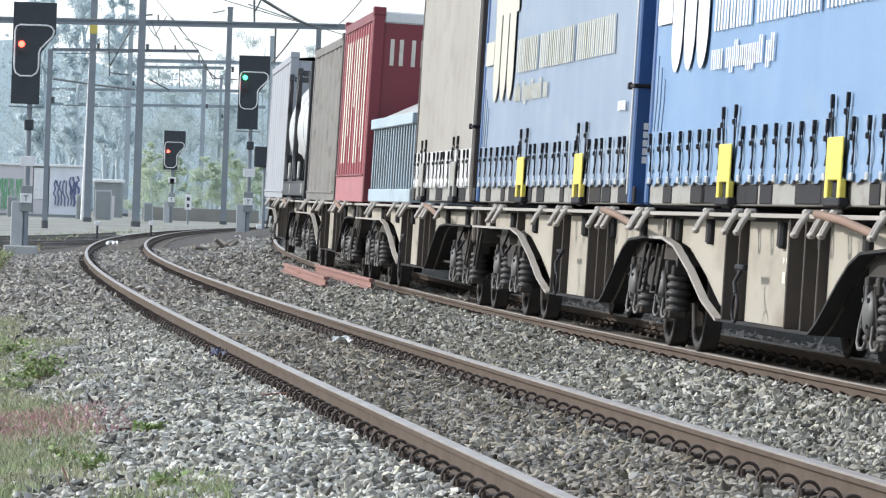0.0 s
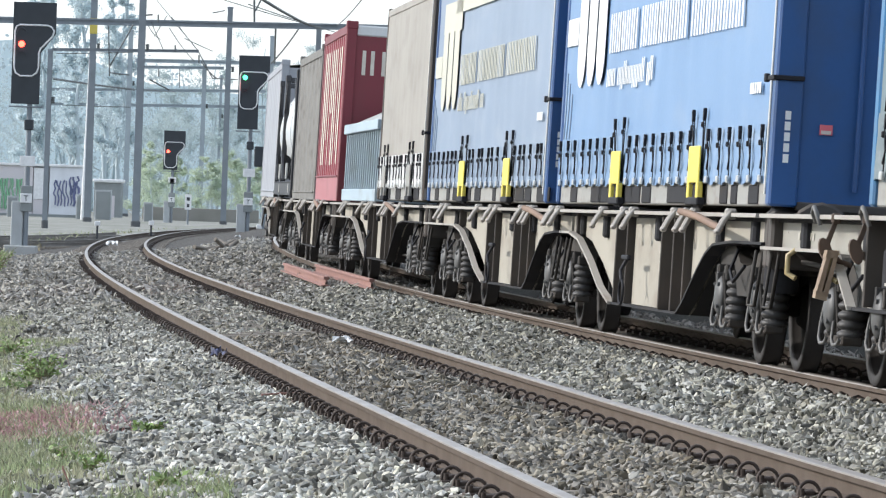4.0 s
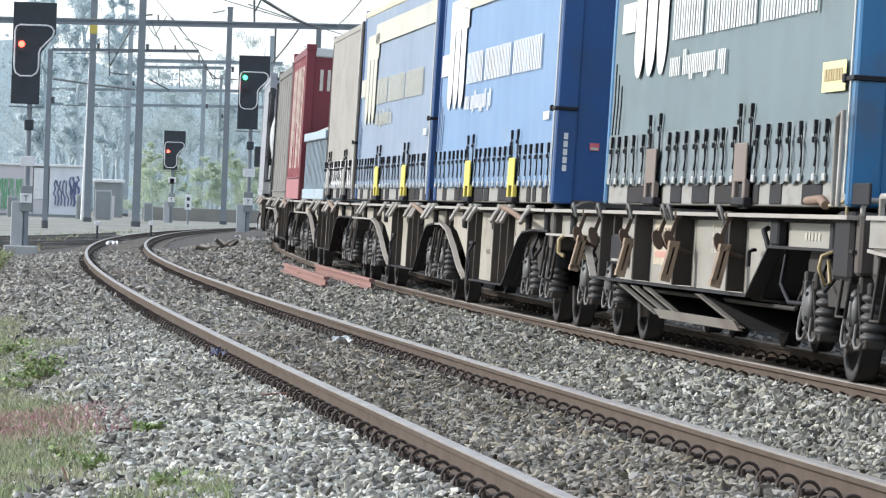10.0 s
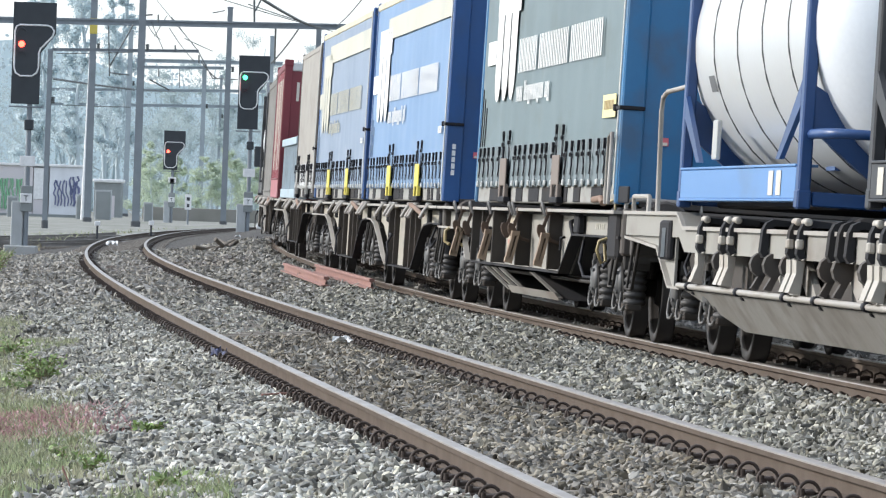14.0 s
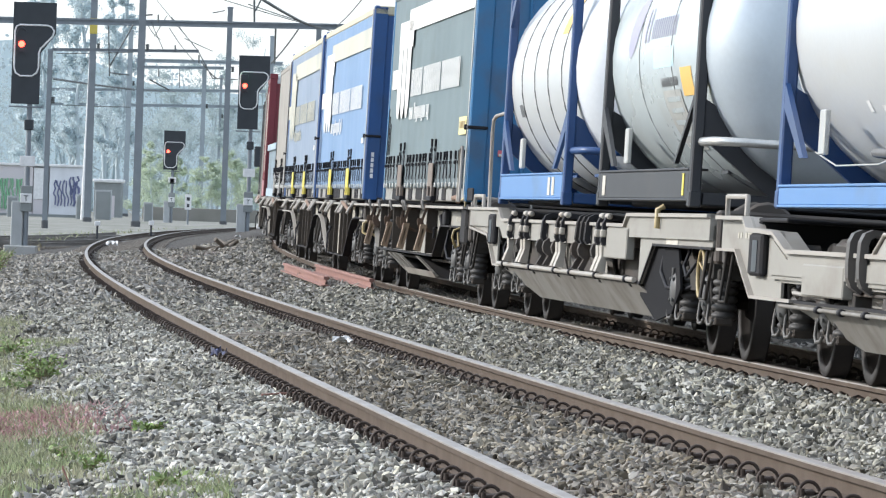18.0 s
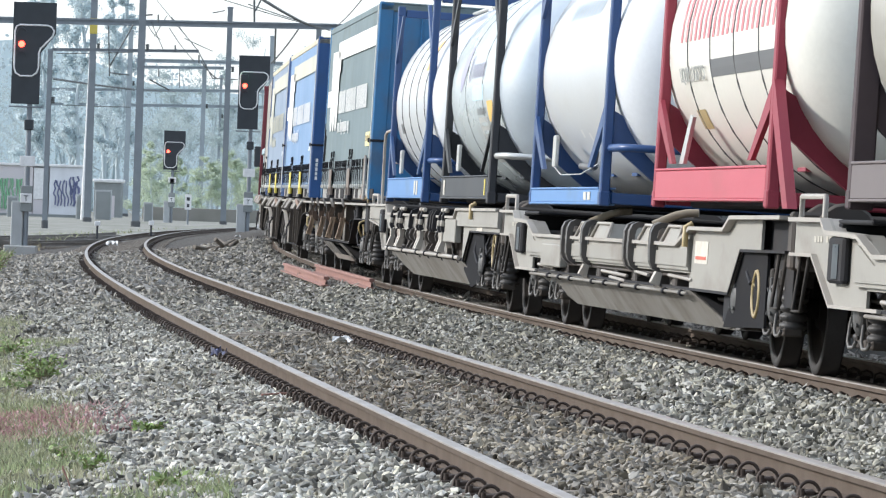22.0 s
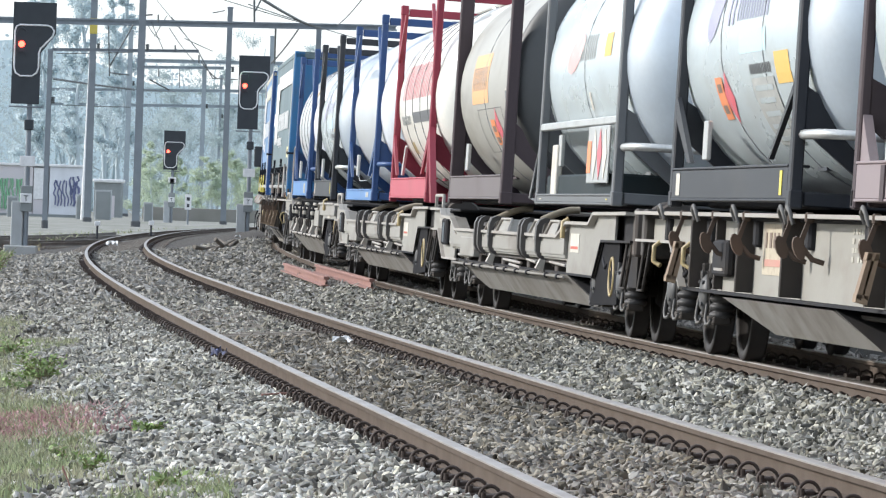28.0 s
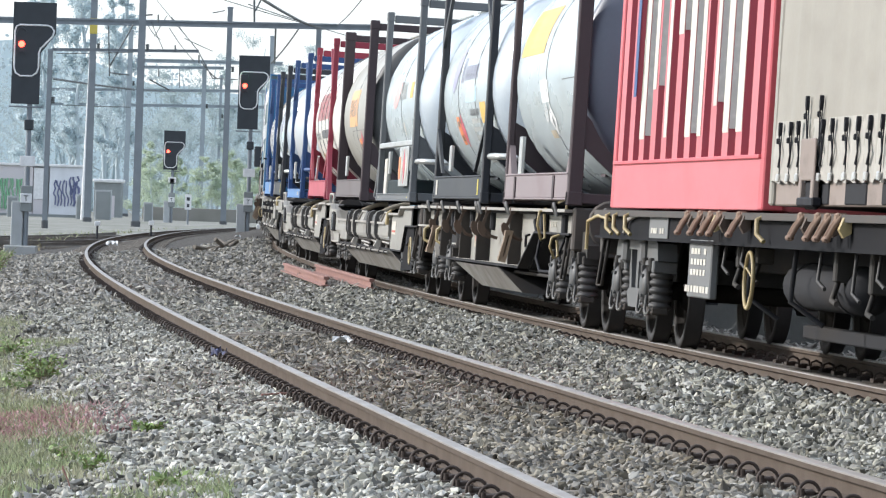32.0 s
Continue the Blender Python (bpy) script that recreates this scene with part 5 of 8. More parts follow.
        part("lower_pan", b, M["wagon_black"] if seed == 2 else M["skirt"], w, "sloping lower pan, dirty and darkened for shade")
        # pan end in black, for the shade below the sill
        b = Build()
        b.add([(X(ub_) - 0.03, 1.17, 0.5), (X(ub_) - 0.03, -1.17, 0.5), (X(ud) - 0.03, -1.0, 0.245), (X(ud) - 0.03, 1.0, 0.245), (X(ub_) - 0.005, 1.17, 0.5), (X(ub_) - 0.005, -1.17, 0.5), (X(ud) - 0.005, -1.0, 0.245), (X(ud) - 0.005, 1.0, 0.245)],
              [(0, 1, 2, 3), (4, 7, 6, 5), (0, 4, 5, 1), (1, 5, 6, 2), (2, 6, 7, 3), (3, 7, 4, 0)])
        part("pan_end", b, M["wagon_black"], w, "end of the pan, black as painted shade")
        part("pan_floor_end", Build().box(X(u1 - 4.4), X(ud) - 0.02, -0.95, 0.95, 0.47, 0.49), M["wagon_black"], w)
        if seed == 2:
            part("pan_rail", Build().prism([(1.05, 0.31), (1.075, 0.31), (1.02, 0.235), (0.99, 0.235)], X(ud), X(uc), "x"), M["wagon_edge"], w)
            for u in (ua + 0.15, ua + 0.95, ua + 1.75, ub_ - 0.1):
                b = Build().add([(X(u), 1.19, 0.48), (X(u) - 0.2, 1.19, 0.48), (X(u) - 1.4, 1.03, 0.26), (X(u) - 1.2, 1.03, 0.26), (X(u), 1.15, 0.48), (X(u) - 0.2, 1.15, 0.48), (X(u) - 1.4, 0.99, 0.26), (X(u) - 1.2, 0.99, 0.26)],
                                [(0, 1, 2, 3), (4, 7, 6, 5), (0, 3, 7, 4), (1, 5, 6, 2), (2, 6, 7, 3), (0, 4, 5, 1)])
                part("pan_strut", b, M["skirt"], w)
        b = Build()
        b.tube([(X(u1 - 1.0), 1.2, 1.16), (X(u1 - 0.3), 1.2, 1.2), (X(u1 - 0.3), 1.2, 1.1)], 0.012, 6)
        part("coupling_lever", b, M["brass"], w)
        for u in (u0 + 1.5, u0 + 3.2):
            b = Build().tube([(X(u), 1.22, 0.86), (X(u), 1.27, 0.82), (X(u), 1.27, 0.7), (X(u) - 0.05, 1.22, 0.67)], 0.02, 6)
            part("tie_down_hook", b, M["brass"], w)
    if kind == "pocket":
        uc0, uc1 = u0 + 3.55, u1 - 4.15
        b = Build()
        pts = [(1.22, 0.53), (1.22, 0.47), (1.02, 0.235), (1.0, 0.24)]
        ua, ub_, lo0, lo1 = (u0 + 3.6, u1 - 4.3, u0 + 5.55, u1 - 2.95) if seed == 3 else (u0 + 3.3, u1 - 4.6, u0 + 5.3, u1 - 3.45)
        # the rear-facing pocket end gets its shade as black colour
        part("bulkhead", Build().add([(X(ub_), -1.19, 0.5), (X(ub_), 1.19, 0.5), (X(lo1), 0.98, 0.235), (X(lo1), -0.98, 0.235), (X(ub_) + 0.03, -1.19, 0.5), (X(ub_) + 0.03, 1.19, 0.5), (X(lo1) + 0.03, 0.98, 0.235), (X(lo1) + 0.03, -0.98, 0.235)], [(0, 1, 2, 3), (4, 7, 6, 5), (0, 4, 5, 1), (1, 5, 6, 2), (2, 6, 7, 3), (3, 7, 4, 0)]), M["wagon_black"], w, "end of the pocket, black as painted shade")
        for sy in (1, -1):
            b = Build()
            b.add([(X(ua), 1.2 * sy, 0.5), (X(ub_), 1.2 * sy, 0.5), (X(lo1), 1.0 * sy, 0.235), (X(lo0), 1.0 * sy, 0.235),
                   (X(ua), 1.17 * sy, 0.5), (X(ub_), 1.17 * sy, 0.5), (X(lo1), 0.97 * sy, 0.235), (X(lo0), 0.97 * sy, 0.235)],
                  [(0, 1, 2, 3), (4, 7, 6, 5), (0, 3, 7, 4), (1, 5, 6, 2), (2, 6, 7, 3), (0, 4, 5, 1)])
            part("pocket_skirt", b, M["skirt"], w, "sloping grey skirt, dirty and darkened for shade")
        part("pocket_floor", Build().box(X(lo1), X(lo0), -0.99, 0.99, 0.237, 0.26), M["skirt"], w)
        b = Build()
        zr = 0.53 if seed == 3 else 0.475
        b.tube([(X(ua - 0.2), 1.225, zr), (X(ub_), 1.225, zr)], 0.023 if seed == 3 else 0.014, 8)
        part("guard_rail", b, M["wagon_edge"] if seed == 3 else M["skirt"], w)
        if seed != 3:
            b = Build()
            b.tube([(X(ua + 0.4), 1.16, 0.6), (X(ub_ - 0.3), 1.16, 0.6)], 0.012, 8)
            part("pipe", b, M["wagon_dark"], w)
        band = [(1.06, 1.0), (1.2, 1.01), (1.25, 0.985), (1.275, 0.93), (1.28, 0.8), (1.275, 0.7), (1.25, 0.64), (1.19, 0.6)]
        inner = [(1.06, 0.96), (1.19, 0.965), (1.215, 0.945), (1.225, 0.9), (1.23, 0.8), (1.225, 0.72), (1.205, 0.68), (1.17, 0.645)]
        if seed == 3:
            # added black sheet in place of the deep shade over the wheels
            part("wheel_shade", Build().prism([(X(-24.2), 0.54), (X(-23.75), 0.81), (X(-21.8), 0.81), (X(-21.55), 0.5), (X(-22.0), 0.3), (X(-22.95), 0.22), (X(-24.0), 0.4)], 1.13, 1.15), M["pit"], w, "black sheet standing in for the shade over the wheels")
            band = [(y, z + 0.05) for y, z in band[:4]] + [(1.285, 0.83), (1.26, 0.79)]
            inner = [(y, z + 0.05) for y, z in inner[:4]] + [(1.235, 0.84), (1.22, 0.81)]
            for u, pale in ((-33.83, 1), (-32.66, 1), (-32.25, 1), (-30.7, 0), (-29.51, 1), (-29.1, 1), (-27.85, 0), (-27.5, 0), (-27.15, 0), (-26.34, 1), (-25.92, 1)):
                st = part("lock_strap", Build().prism(band + inner[::-1], X(u) - 0.06, X(u) + 0.05, "x"), M["wagon_black"], w, "black hinged locking strap")
                if pale:
                    part("strap_cap", Build().lathe([(-0.12, 0.0), (-0.12, 0.022), (-0.1, 0.027), (0.06, 0.027), (0.08, 0.0)], (X(u), 1.225, 1.045), "x", 12), M["cap_pale"], st, "pale worn hinge cap")
                    part("strap_pin", Build().bbox(X(u) - 0.07, X(u) + 0.02, 1.24, 1.29, 0.86, 0.93, 0.012), M["cap_pale"], st)
            for u in (-33.97, -32.55, -29.42, -26.22):
                for o in ((0.0,) if u < -33 else (-0.13, 0.12)):
                    part("support_pad", Build().prism([(1.2, 0.78), (1.26, 0.79), (1.255, 0.7), (1.3, 0.57), (1.22, 0.56)], X(u + o) - 0.1, X(u + o) + 0.08, "x"), M["cap_pale"], w, "pale worn support pad")
            for u in (-32.95, -31.1, -29.75, -28.15, -26.6, -30.5, -27.6):
                pts = [(1.21 + 0.075 * math.cos(a), 0.74 + 0.085 * math.sin(a)) for a in [i * math.pi / 5 for i in range(10)]]
                part("support_hook", Build().prism(pts, X(u) - 0.05, X(u) + 0.05, "x").prism([(1.14, 0.74), (1.18, 0.74), (1.27, 0.57), (1.22, 0.56)], X(u) - 0.04, X(u) + 0.04, "x"), M["wagon_dark"], w)
            for u in (-31.0, -30.0, -28.0, -27.3):
                part("support_gusset", Build().prism([(X(u), 0.79), (X(u) - 0.5, 0.79), (X(u) - 1.1, 0.53), (X(u) - 0.7, 0.53)], 1.1, 1.15), M["wagon_edge"], w)
            for u in (-34.5, -31.96, -29.8, -28.5, -26.55, -24.4):
                part("tube_clamp", Build().lathe([(-0.05, 0.0), (-0.05, 0.034), (0.05, 0.034), (0.05, 0.0)], (X(u), 1.225, 0.53), "x", 10), M["strap"], w)
                part("clamp_foot", Build().bbox(X(u) - 0.05, X(u) + 0.05, 1.14, 1.2, 0.47, 0.51, 0.012), M["strap"], w)
        else:
            d7 = u0 - 0.2
            for u in (6.2, 6.6, 7.78, 10.8, 11.1, 12.5):
                part("lock_strap", Build().prism(band + inner[::-1], X(d7 + u) - 0.06, X(d7 + u) + 0.06, "x"), M["clamp_dark"], w, "dark curved locking strap")
                # a pale strip stands in for the light caught on the strap's edge
                if u in (7.78, 12.5):
                    part("strap_lit_edge", Build().prism([(y + 0.004, z + 0.004) for y, z in band[:5]] + [(y - 0.02, z - 0.01) for y, z in band[4::-1]], X(d7 + u) + 0.06, X(d7 + u) + 0.11, "x"), M["cap_pale"], w, "lit edge of the strap put in as a pale strip")
            for ua_, ub2 in ((6.75, 7.6), (7.95, 9.15), (11.25, 12.3), (12.7, 13.7)):
                xa, xb = X(d7 + ua_), X(d7 + ub2)
                sock = Build().add([(xa, 1.2, 0.84), (xb, 1.2, 0.84), (xb, 0.9, 0.84), (xa, 0.9, 0.84), (xa - 0.12, 1.15, 0.985), (xb + 0.12, 1.15, 0.985), (xb + 0.12, 0.9, 0.985), (xa - 0.12, 0.9, 0.985)],
                                   [(0, 1, 2, 3), (4, 7, 6, 5), (0, 4, 5, 1), (1, 5, 6, 2), (2, 6, 7, 3), (3, 7, 4, 0)])
                sk = part("socket", sock, M["wagon_grey"], w, "tapered grey socket housing")
                part("socket_rim", Build().tube([(xa, 1.215, 0.85), (xa - 0.1, 1.165, 0.985), (xb + 0.1, 1.165, 0.985), (xb, 1.215, 0.85)], 0.014, 6), M["wagon_edge"], sk)
            for u in (7.82, 12.76):
                part("support_pad", Build().prism([(1.2, 0.61), (1.25, 0.62), (1.29, 0.53), (1.22, 0.5)], X(d7 + u) - 0.07, X(d7 + u) + 0.06, "x"), M["cap_pale"], w, "pale worn support pad")
            for u, k in ((6.9, 1), (11.3, 1)):
                arch = [(X(d7 + u) - 0.02 * i, 1.1 - 0.09 * i, 0.99 + 0.12 * math.sin(i * 0.42)) for i in range(5)]
                part("cross_hoop", Build().tube(arch, 0.034, 8), M["hoop"], w, "tan bent hoop across the pocket")
            for u in (4.9, 5.8, 6.7, 8.4, 9.3, 10.4, 11.5, 13.2, 14.2):
                part("tube_clamp", Build().lathe([(-0.05, 0.0), (-0.05, 0.026), (0.05, 0.026), (0.05, 0.0)], (X(d7 + u), 1.225, 0.475), "x", 8), M["strap"], w)
            for xa, xb, z in ((3.5, 5.0, 0.57), (8.6, 10.5, 0.575), (10.9, 11.9, 0.6), (13.0, 14.5, 0.6), (9.2, 10.4, 0.53)):
                part("pipe_length", Build().tube([(X(d7 + xa), 1.14, z - 0.03), (X(d7 + xa + 0.15), 1.19, z), (X(d7 + xb), 1.19, z - 0.02)], 0.015, 6), M["wagon_edge"], w)
        for k in range(8 if seed != 3 else 0):
            u = uc0 + 0.8 + k * (uc1 - uc0 - 1.2) / 8
            part("bolt_block", Build().bbox(X(u) - 0.1, X(u) + 0.1, 1.0, 1.17, 0.5, 0.6, 0.015), M["wagon_dark"], w)
        part("panel", Build().bbox(X(u1 - 4.87), X(u1 - 6.7), 1.16, 1.24, 0.69, 0.95, 0.01) if seed == 3 else Build().bbox(X(u0 + 5.65), X(u0 + 4.05), 1.16, 1.24, 0.56, 0.77, 0.01), M["wagon_grey"], w, "pale flat panel with faint stencils")
        b = Build()
        if seed == 3:
            b = Build().tube([(X(u0 + 1.6), 1.18, 1.08), (X(u0 + 1.45), 1.18, 1.9), (X(u0 + 1.5), 1.18, 2.02), (X(u0 + 1.75), 1.18, 2.06), (X(u0 + 2.9), 1.18, 2.08)], 0.02, 8)
            part("tall_bow", b, M["wagon_edge"], w, "tall bent grey tube rail")
        un = u1 - 2.3 if seed == 3 else u1 - 4.15
        zn = 0.84 if seed == 3 else 0.71
        p = part("notice", Build().box(X(un + 0.35), X(un - 0.35), 1.191, 1.195, zn, zn + 0.17), M["plate_white"], w)
        if seed != 3:
            part("notice_stripe", Build().box(X(un + 0.28), X(un - 0.28), 1.196, 1.199, zn + 0.03, zn + 0.055), M["plate_red"], p)
        b = Build()
        bars(b, X(u0 + 0.8), X(u0 + 1.5), 1.191, 0.92, 0.96, 6, rng)
        part("stencil", b, M["stencil_faint"], w)
        b = Build().tube([(X(un - 0.55), 1.2, zn + 0.3), (X(un - 0.55), 1.25, zn + 0.27), (X(un - 0.55), 1.25, zn + 0.12)], 0.025, 6)
        part("tie_down_hook", b, M["brass"], w)
        xw, zw, rw_ = (X(u1 - 0.75), 0.64, 0.18) if seed == 3 else (X(u1 - 1.45), 0.53, 0.16)
        b = Build().tube([(xw + rw_ * math.cos(a), 1.16, zw + rw_ * math.sin(a)) for a in [i * math.pi / 12 for i in range(24)]], 0.016, 6, closed=True)
        for a in (0.5, 2.6, 4.7):
            b.tube([(xw, 1.13, zw), (xw + rw_ * math.cos(a), 1.16, zw + rw_ * math.sin(a))], 0.01, 5)
        b.tube([(xw, 1.05, zw), (xw, 1.15, zw)], 0.02, 6)
        part("hand_wheel", b, M["brass"], w, "yellowish brake hand wheel")
        ud_ = u0 + (2.3 if seed == 3 else 1.7)
        db = part("document_box", Build().bbox(X(ud_ + 0.55), X(ud_), 1.19, 1.25, 0.72 if seed == 3 else 0.66, 1.03 if seed == 3 else 0.96, 0.02), M["wagon_black"], w, "black document holder with a clear front")
        part("holder_front", Build().box(X(ud_ + 0.42), X(ud_ + 0.2), 1.251, 1.256, 0.74 if seed == 3 else 0.69, 0.97 if seed == 3 else 0.91), M["holder_glass"], db)
        b = Build()
        b.tube([(X(u0 + 0.25), 1.2, 1.05), (X(u0 + 0.25), 1.2, 1.22), (X(u0 + 1.2), 1.2, 1.22), (X(u0 + 1.2), 1.2, 1.08)], 0.02, 6)
        part("hand_rail", b, M["wagon_edge"], w)
    if kind in ("flat", "pocket"):
        b = Build().tube([(X(u1 - 3.2), 1.12, 0.82), (X(u1 - 3.1), 1.16, 0.62), (X(u1 - 2.7), 1.16, 0.5), (X(u1 - 2.0), 1.1, 0.5), (X(u1 - 1.5), 1.0, 0.6)], 0.016, 6)
        part("brake_hose", b, M["strap"], w)
    if kind == "plain":
        u0 = 38.1
        # brass hooks ahead of the locks, and small dark gear under the sill
        for u in (39.8, 40.3, 41.05, 48.35):
            part("tie_down_hook", Build().tube([(X(u), 1.22, 1.08), (X(u) - 0.04, 1.28, 1.05), (X(u) - 0.06, 1.28, 0.95), (X(u) - 0.14, 1.24, 0.9)], 0.018, 6), M["brass"], w)
        for u, z, h in ((46.2, 0.7, 0.3), (47.1, 0.74, 0.24), (50.6, 0.66, 0.36), (52.0, 0.6, 0.42), (52.9, 0.7, 0.3)):
            part("hanger", Build().bbox(X(u) - 0.06, X(u) + 0.06, 0.95, 1.08, z, z + h - 0.12, 0.012).tube([(X(u), 1.05, z), (X(u) - 0.1, 1.1, z - 0.12), (X(u) - 0.3, 1.1, z - 0.14)], 0.02, 6), M["bogie"], w)
            part("bracket", Build().tube([(X(u) + 0.3, 1.12, 0.85), (X(u) + 0.28, 1.14, z), (X(u) + 0.1, 1.12, z - 0.05)], 0.014, 6), M["spring"], w)
        for u in (44.7, 45.4, 45.95, 46.4, 47.4, 50.2, 50.9, 51.3, 51.7):
            share("folded_lock", LOCK_RUSTY, w, pose(X(u), 0, -0.02))
            b = Build().prism([(1.2, 1.08), (1.25, 1.08), (1.28, 1.0), (1.25, 0.95), (1.2, 0.98)], X(u) - 0.2, X(u) - 0.12, "x")
            part("lock_bracket", b, M["hook_brown"] if rng.random() < 0.6 else M["brass"], w)
        part("sill_panel", Build().bbox(X(43.2), X(42.1), 1.192, 1.205, 0.88, 1.05, 0.004), M["board_grey"], w, "small grey sill panel")
        b = Build()
        bars(b, X(42.25), X(43.05), 1.207, 0.92, 0.965, 6, rng)
        part("stencil", b, M["plate_white"], w)
        part("stay", Build().tube([(X(41.3), 1.2, 1.07), (X(40.8), 1.22, 1.02), (X(40.65), 1.22, 0.92)], 0.02, 6), M["wagon_edge"], w)
        b = Build()
        b.bbox(X(u0 + 7.6), X(u0 + 6.4), 1.14, 1.2, 0.45, 0.89, 0.01)
        p = part("number_board", b, M["board_grey"], w, "pale grey board with faint stencils")
        b = Build()
        for z in (0.78, 0.7, 0.62):
            bars(b, X(u0 + 6.55), X(u0 + 7.4), 1.201, z, z + 0.045, 5, rng)
        bars(b, X(u0 + 6.3), X(u0 + 7.6), 1.201, 0.49, 0.54, 8, rng)
        part("stencil", b, M["plate_white"], p)
        b = Build().lathe([(-1.45, 0.0), (-1.42, 0.1), (-1.34, 0.16), (1.34, 0.16), (1.42, 0.1), (1.45, 0.0)], (X(u0 + 11.25), 0.85, 0.61), "x", 18)
        for u in (10.3, 12.2):
            b.lathe([(-0.04, 0.16), (-0.04, 0.17), (0.04, 0.17), (0.04, 0.16)], (X(u0 + u), 0.85, 0.61), "x", 18)
        part("air_tank", b, M["wagon_black"], w, "dark cylindrical air reservoir")
        xw = X(u0 + 9.35)
        b = Build().tube([(xw + 0.2 * math.cos(a), 1.17, 0.62 + 0.2 * math.sin(a)) for a in [i * math.pi / 12 for i in range(24)]], 0.016, 6, closed=True)
        for a in (0.5, 2.6, 4.7):
            b.tube([(xw, 1.13, 0.62), (xw + 0.2 * math.cos(a), 1.17, 0.62 + 0.2 * math.sin(a))], 0.01, 5)
        part("hand_wheel", b, M["brass"], w, "yellowish brake hand wheel")
        b = Build()
        b.bbox(X(u1 - 2), X(u0 + 8.5), 0.5, 0.62, 0.22, 0.32, 0.01)
        for u in (u0 + 9.0, u0 + 11.0, u1 - 2.5):
            b.tube([(X(u), 1.1, 0.86), (X(u), 1.12, 0.5), (X(u) - 0.1, 0.9, 0.35)], 0.02, 6)
        part("brake_rod", b, M["wagon_black"], w)
        b = Build()
        b.tube([(X(u0 + 1.5), 1.22, 1.02), (X(u0 + 0.9), 1.25, 1.05), (X(u0 + 0.2), 1.25, 1.0), (X(u0 + 0.2), 1.25, 0.75)], 0.016, 6)
        part("coupling_lever", b, M["brass"], w)
    return w


drawn_line = {4: (-80.2, -76.5, -72.2, -69.75, 0.88, 0.3), 5: (-68.35, -65.1, -60.7, -58.2, 0.88, 0.3),
              8: (-98.6, -95.0, -90.6, -88.2, 0.88, 0.34), 9: (-117.6, -114.0, -108.6, -106.2, 0.88, 0.34), 10: (-138.6, -134.0, -128.6, -126.2, 0.88, 0.34)}
make_wagon("dark grimy container wagon at the head of the train", -143.5, -124.0, (-140.5, -126.8), (-140.5, -126.8), -140.5, -126.8, "belly", 10)
make_wagon("brown-grey container wagon with rusty locks", -123.2, -104.3, (-120.3, -107.0), (-120.3, -107.0), -120.3, -107.0, "belly", 9)
make_wagon("brown-grey container wagon carrying a covered crate", -103.6, -84.8, (-100.8, -86.5), (-100.8, -86.5), -100.8, -86.5, "belly", 8)
make_wagon("tan steel wagon section with deep side sills", -84.2, -69.3, (-81.2,), (-81.2, -69.7), -81.2, -69.7, "joint", 4)
make_wagon("tan steel wagon section joined over a shared bogie", -69.1, -56.7, (-58.1,), (-58.1,), -69.7, -58.1, "joint", 5)
make_wagon("tan-grey steel container wagon with rusty folded supports", -56.5, -39.25, (-53.05, -40.35), (-53.05, -40.35), -53.05, -40.35, "flat", 2)
make_wagon("pale grey pocket wagon with locking straps and skirt", -38.5, -19.6, (-34.95, -21.05), (-34.95, -21.05), -34.95, -21.05, "pocket", 3)
make_wagon("pale grey pocket wagon with sloping skirt and guard rail", -19.1, -0.2, (-15.5, -1.85), (-15.5, -1.85), -15.5, -1.85, "pocket", 6)
make_wagon("pale grey pocket wagon under a brown and a silver tank", 0.2, 19.3, (3.5, 17.45), (3.5, 17.45), 3.5, 17.45, "pocket", 7)
make_wagon("tan-grey container wagon with rusty supports and sloping pan", 19.9, 36.35, (22.55, 35.55), (22.55, 35.55), 22.55, 35.55, "flat", 1)
make_wagon("dark container wagon with a white number board", 38.7, 57.6, (40.6, 54.8), (40.6, 54.8), 40.6, 54.8, "plain", 11)
# ---------------------------------------------------------------- loads on the wagons
# front body's blue: fading and painted haze both grey it
M["faded_curtain"] = paint("faded_hazed_blue_tarpaulin", (0.21, 0.272, 0.365), 0.5, (0.33, 0.37, 0.42), 0.35, bump=0.002)
M["faded_hem"] = paint("faded_hazed_blue_hem", (0.21, 0.28, 0.38), 0.55, (0.42, 0.45, 0.49), 0.4, scale=5)
M["faded_steel"] = paint("faded_red_steel", (0.25, 0.045, 0.056), 0.5, (0.15, 0.045, 0.05), 0.45)
# darker than the dull shell, as shade painted on the domed ends
M["shaded_dull_end"] = paint("shaded_dull_tank_end", (0.08, 0.081, 0.08), 0.5, (0.06, 0.06, 0.06), 0.5)
M["peach"] = paint("faded_orange_print", (0.78, 0.43, 0.2), 0.5, (0.65, 0.45, 0.3), 0.5)
M["hart_red"] = paint("worn_red_print", (0.62, 0.17, 0.19), 0.5, (0.7, 0.45, 0.42), 0.6, scale=3)
M["placard_grey"] = paint("worn_placard", (0.4, 0.41, 0.39), 0.5, (0.55, 0.55, 0.52), 0.6, scale=5)
M["faded_red"] = paint("faded_red_print", (0.72, 0.42, 0.4), 0.5, (0.65, 0.6, 0.58), 0.5, scale=4)
def load(name, label, category, group, u0, u1, front, rear):
    """A thing carried on a wagon; its own x runs forward from its middle."""
    e = empty(name, label, category, group)
    MOVING.append((e, front, rear, (front + rear) / 2 - (u0 + u1) / 2, 0.0))
    return e, (u1 - u0) / 2


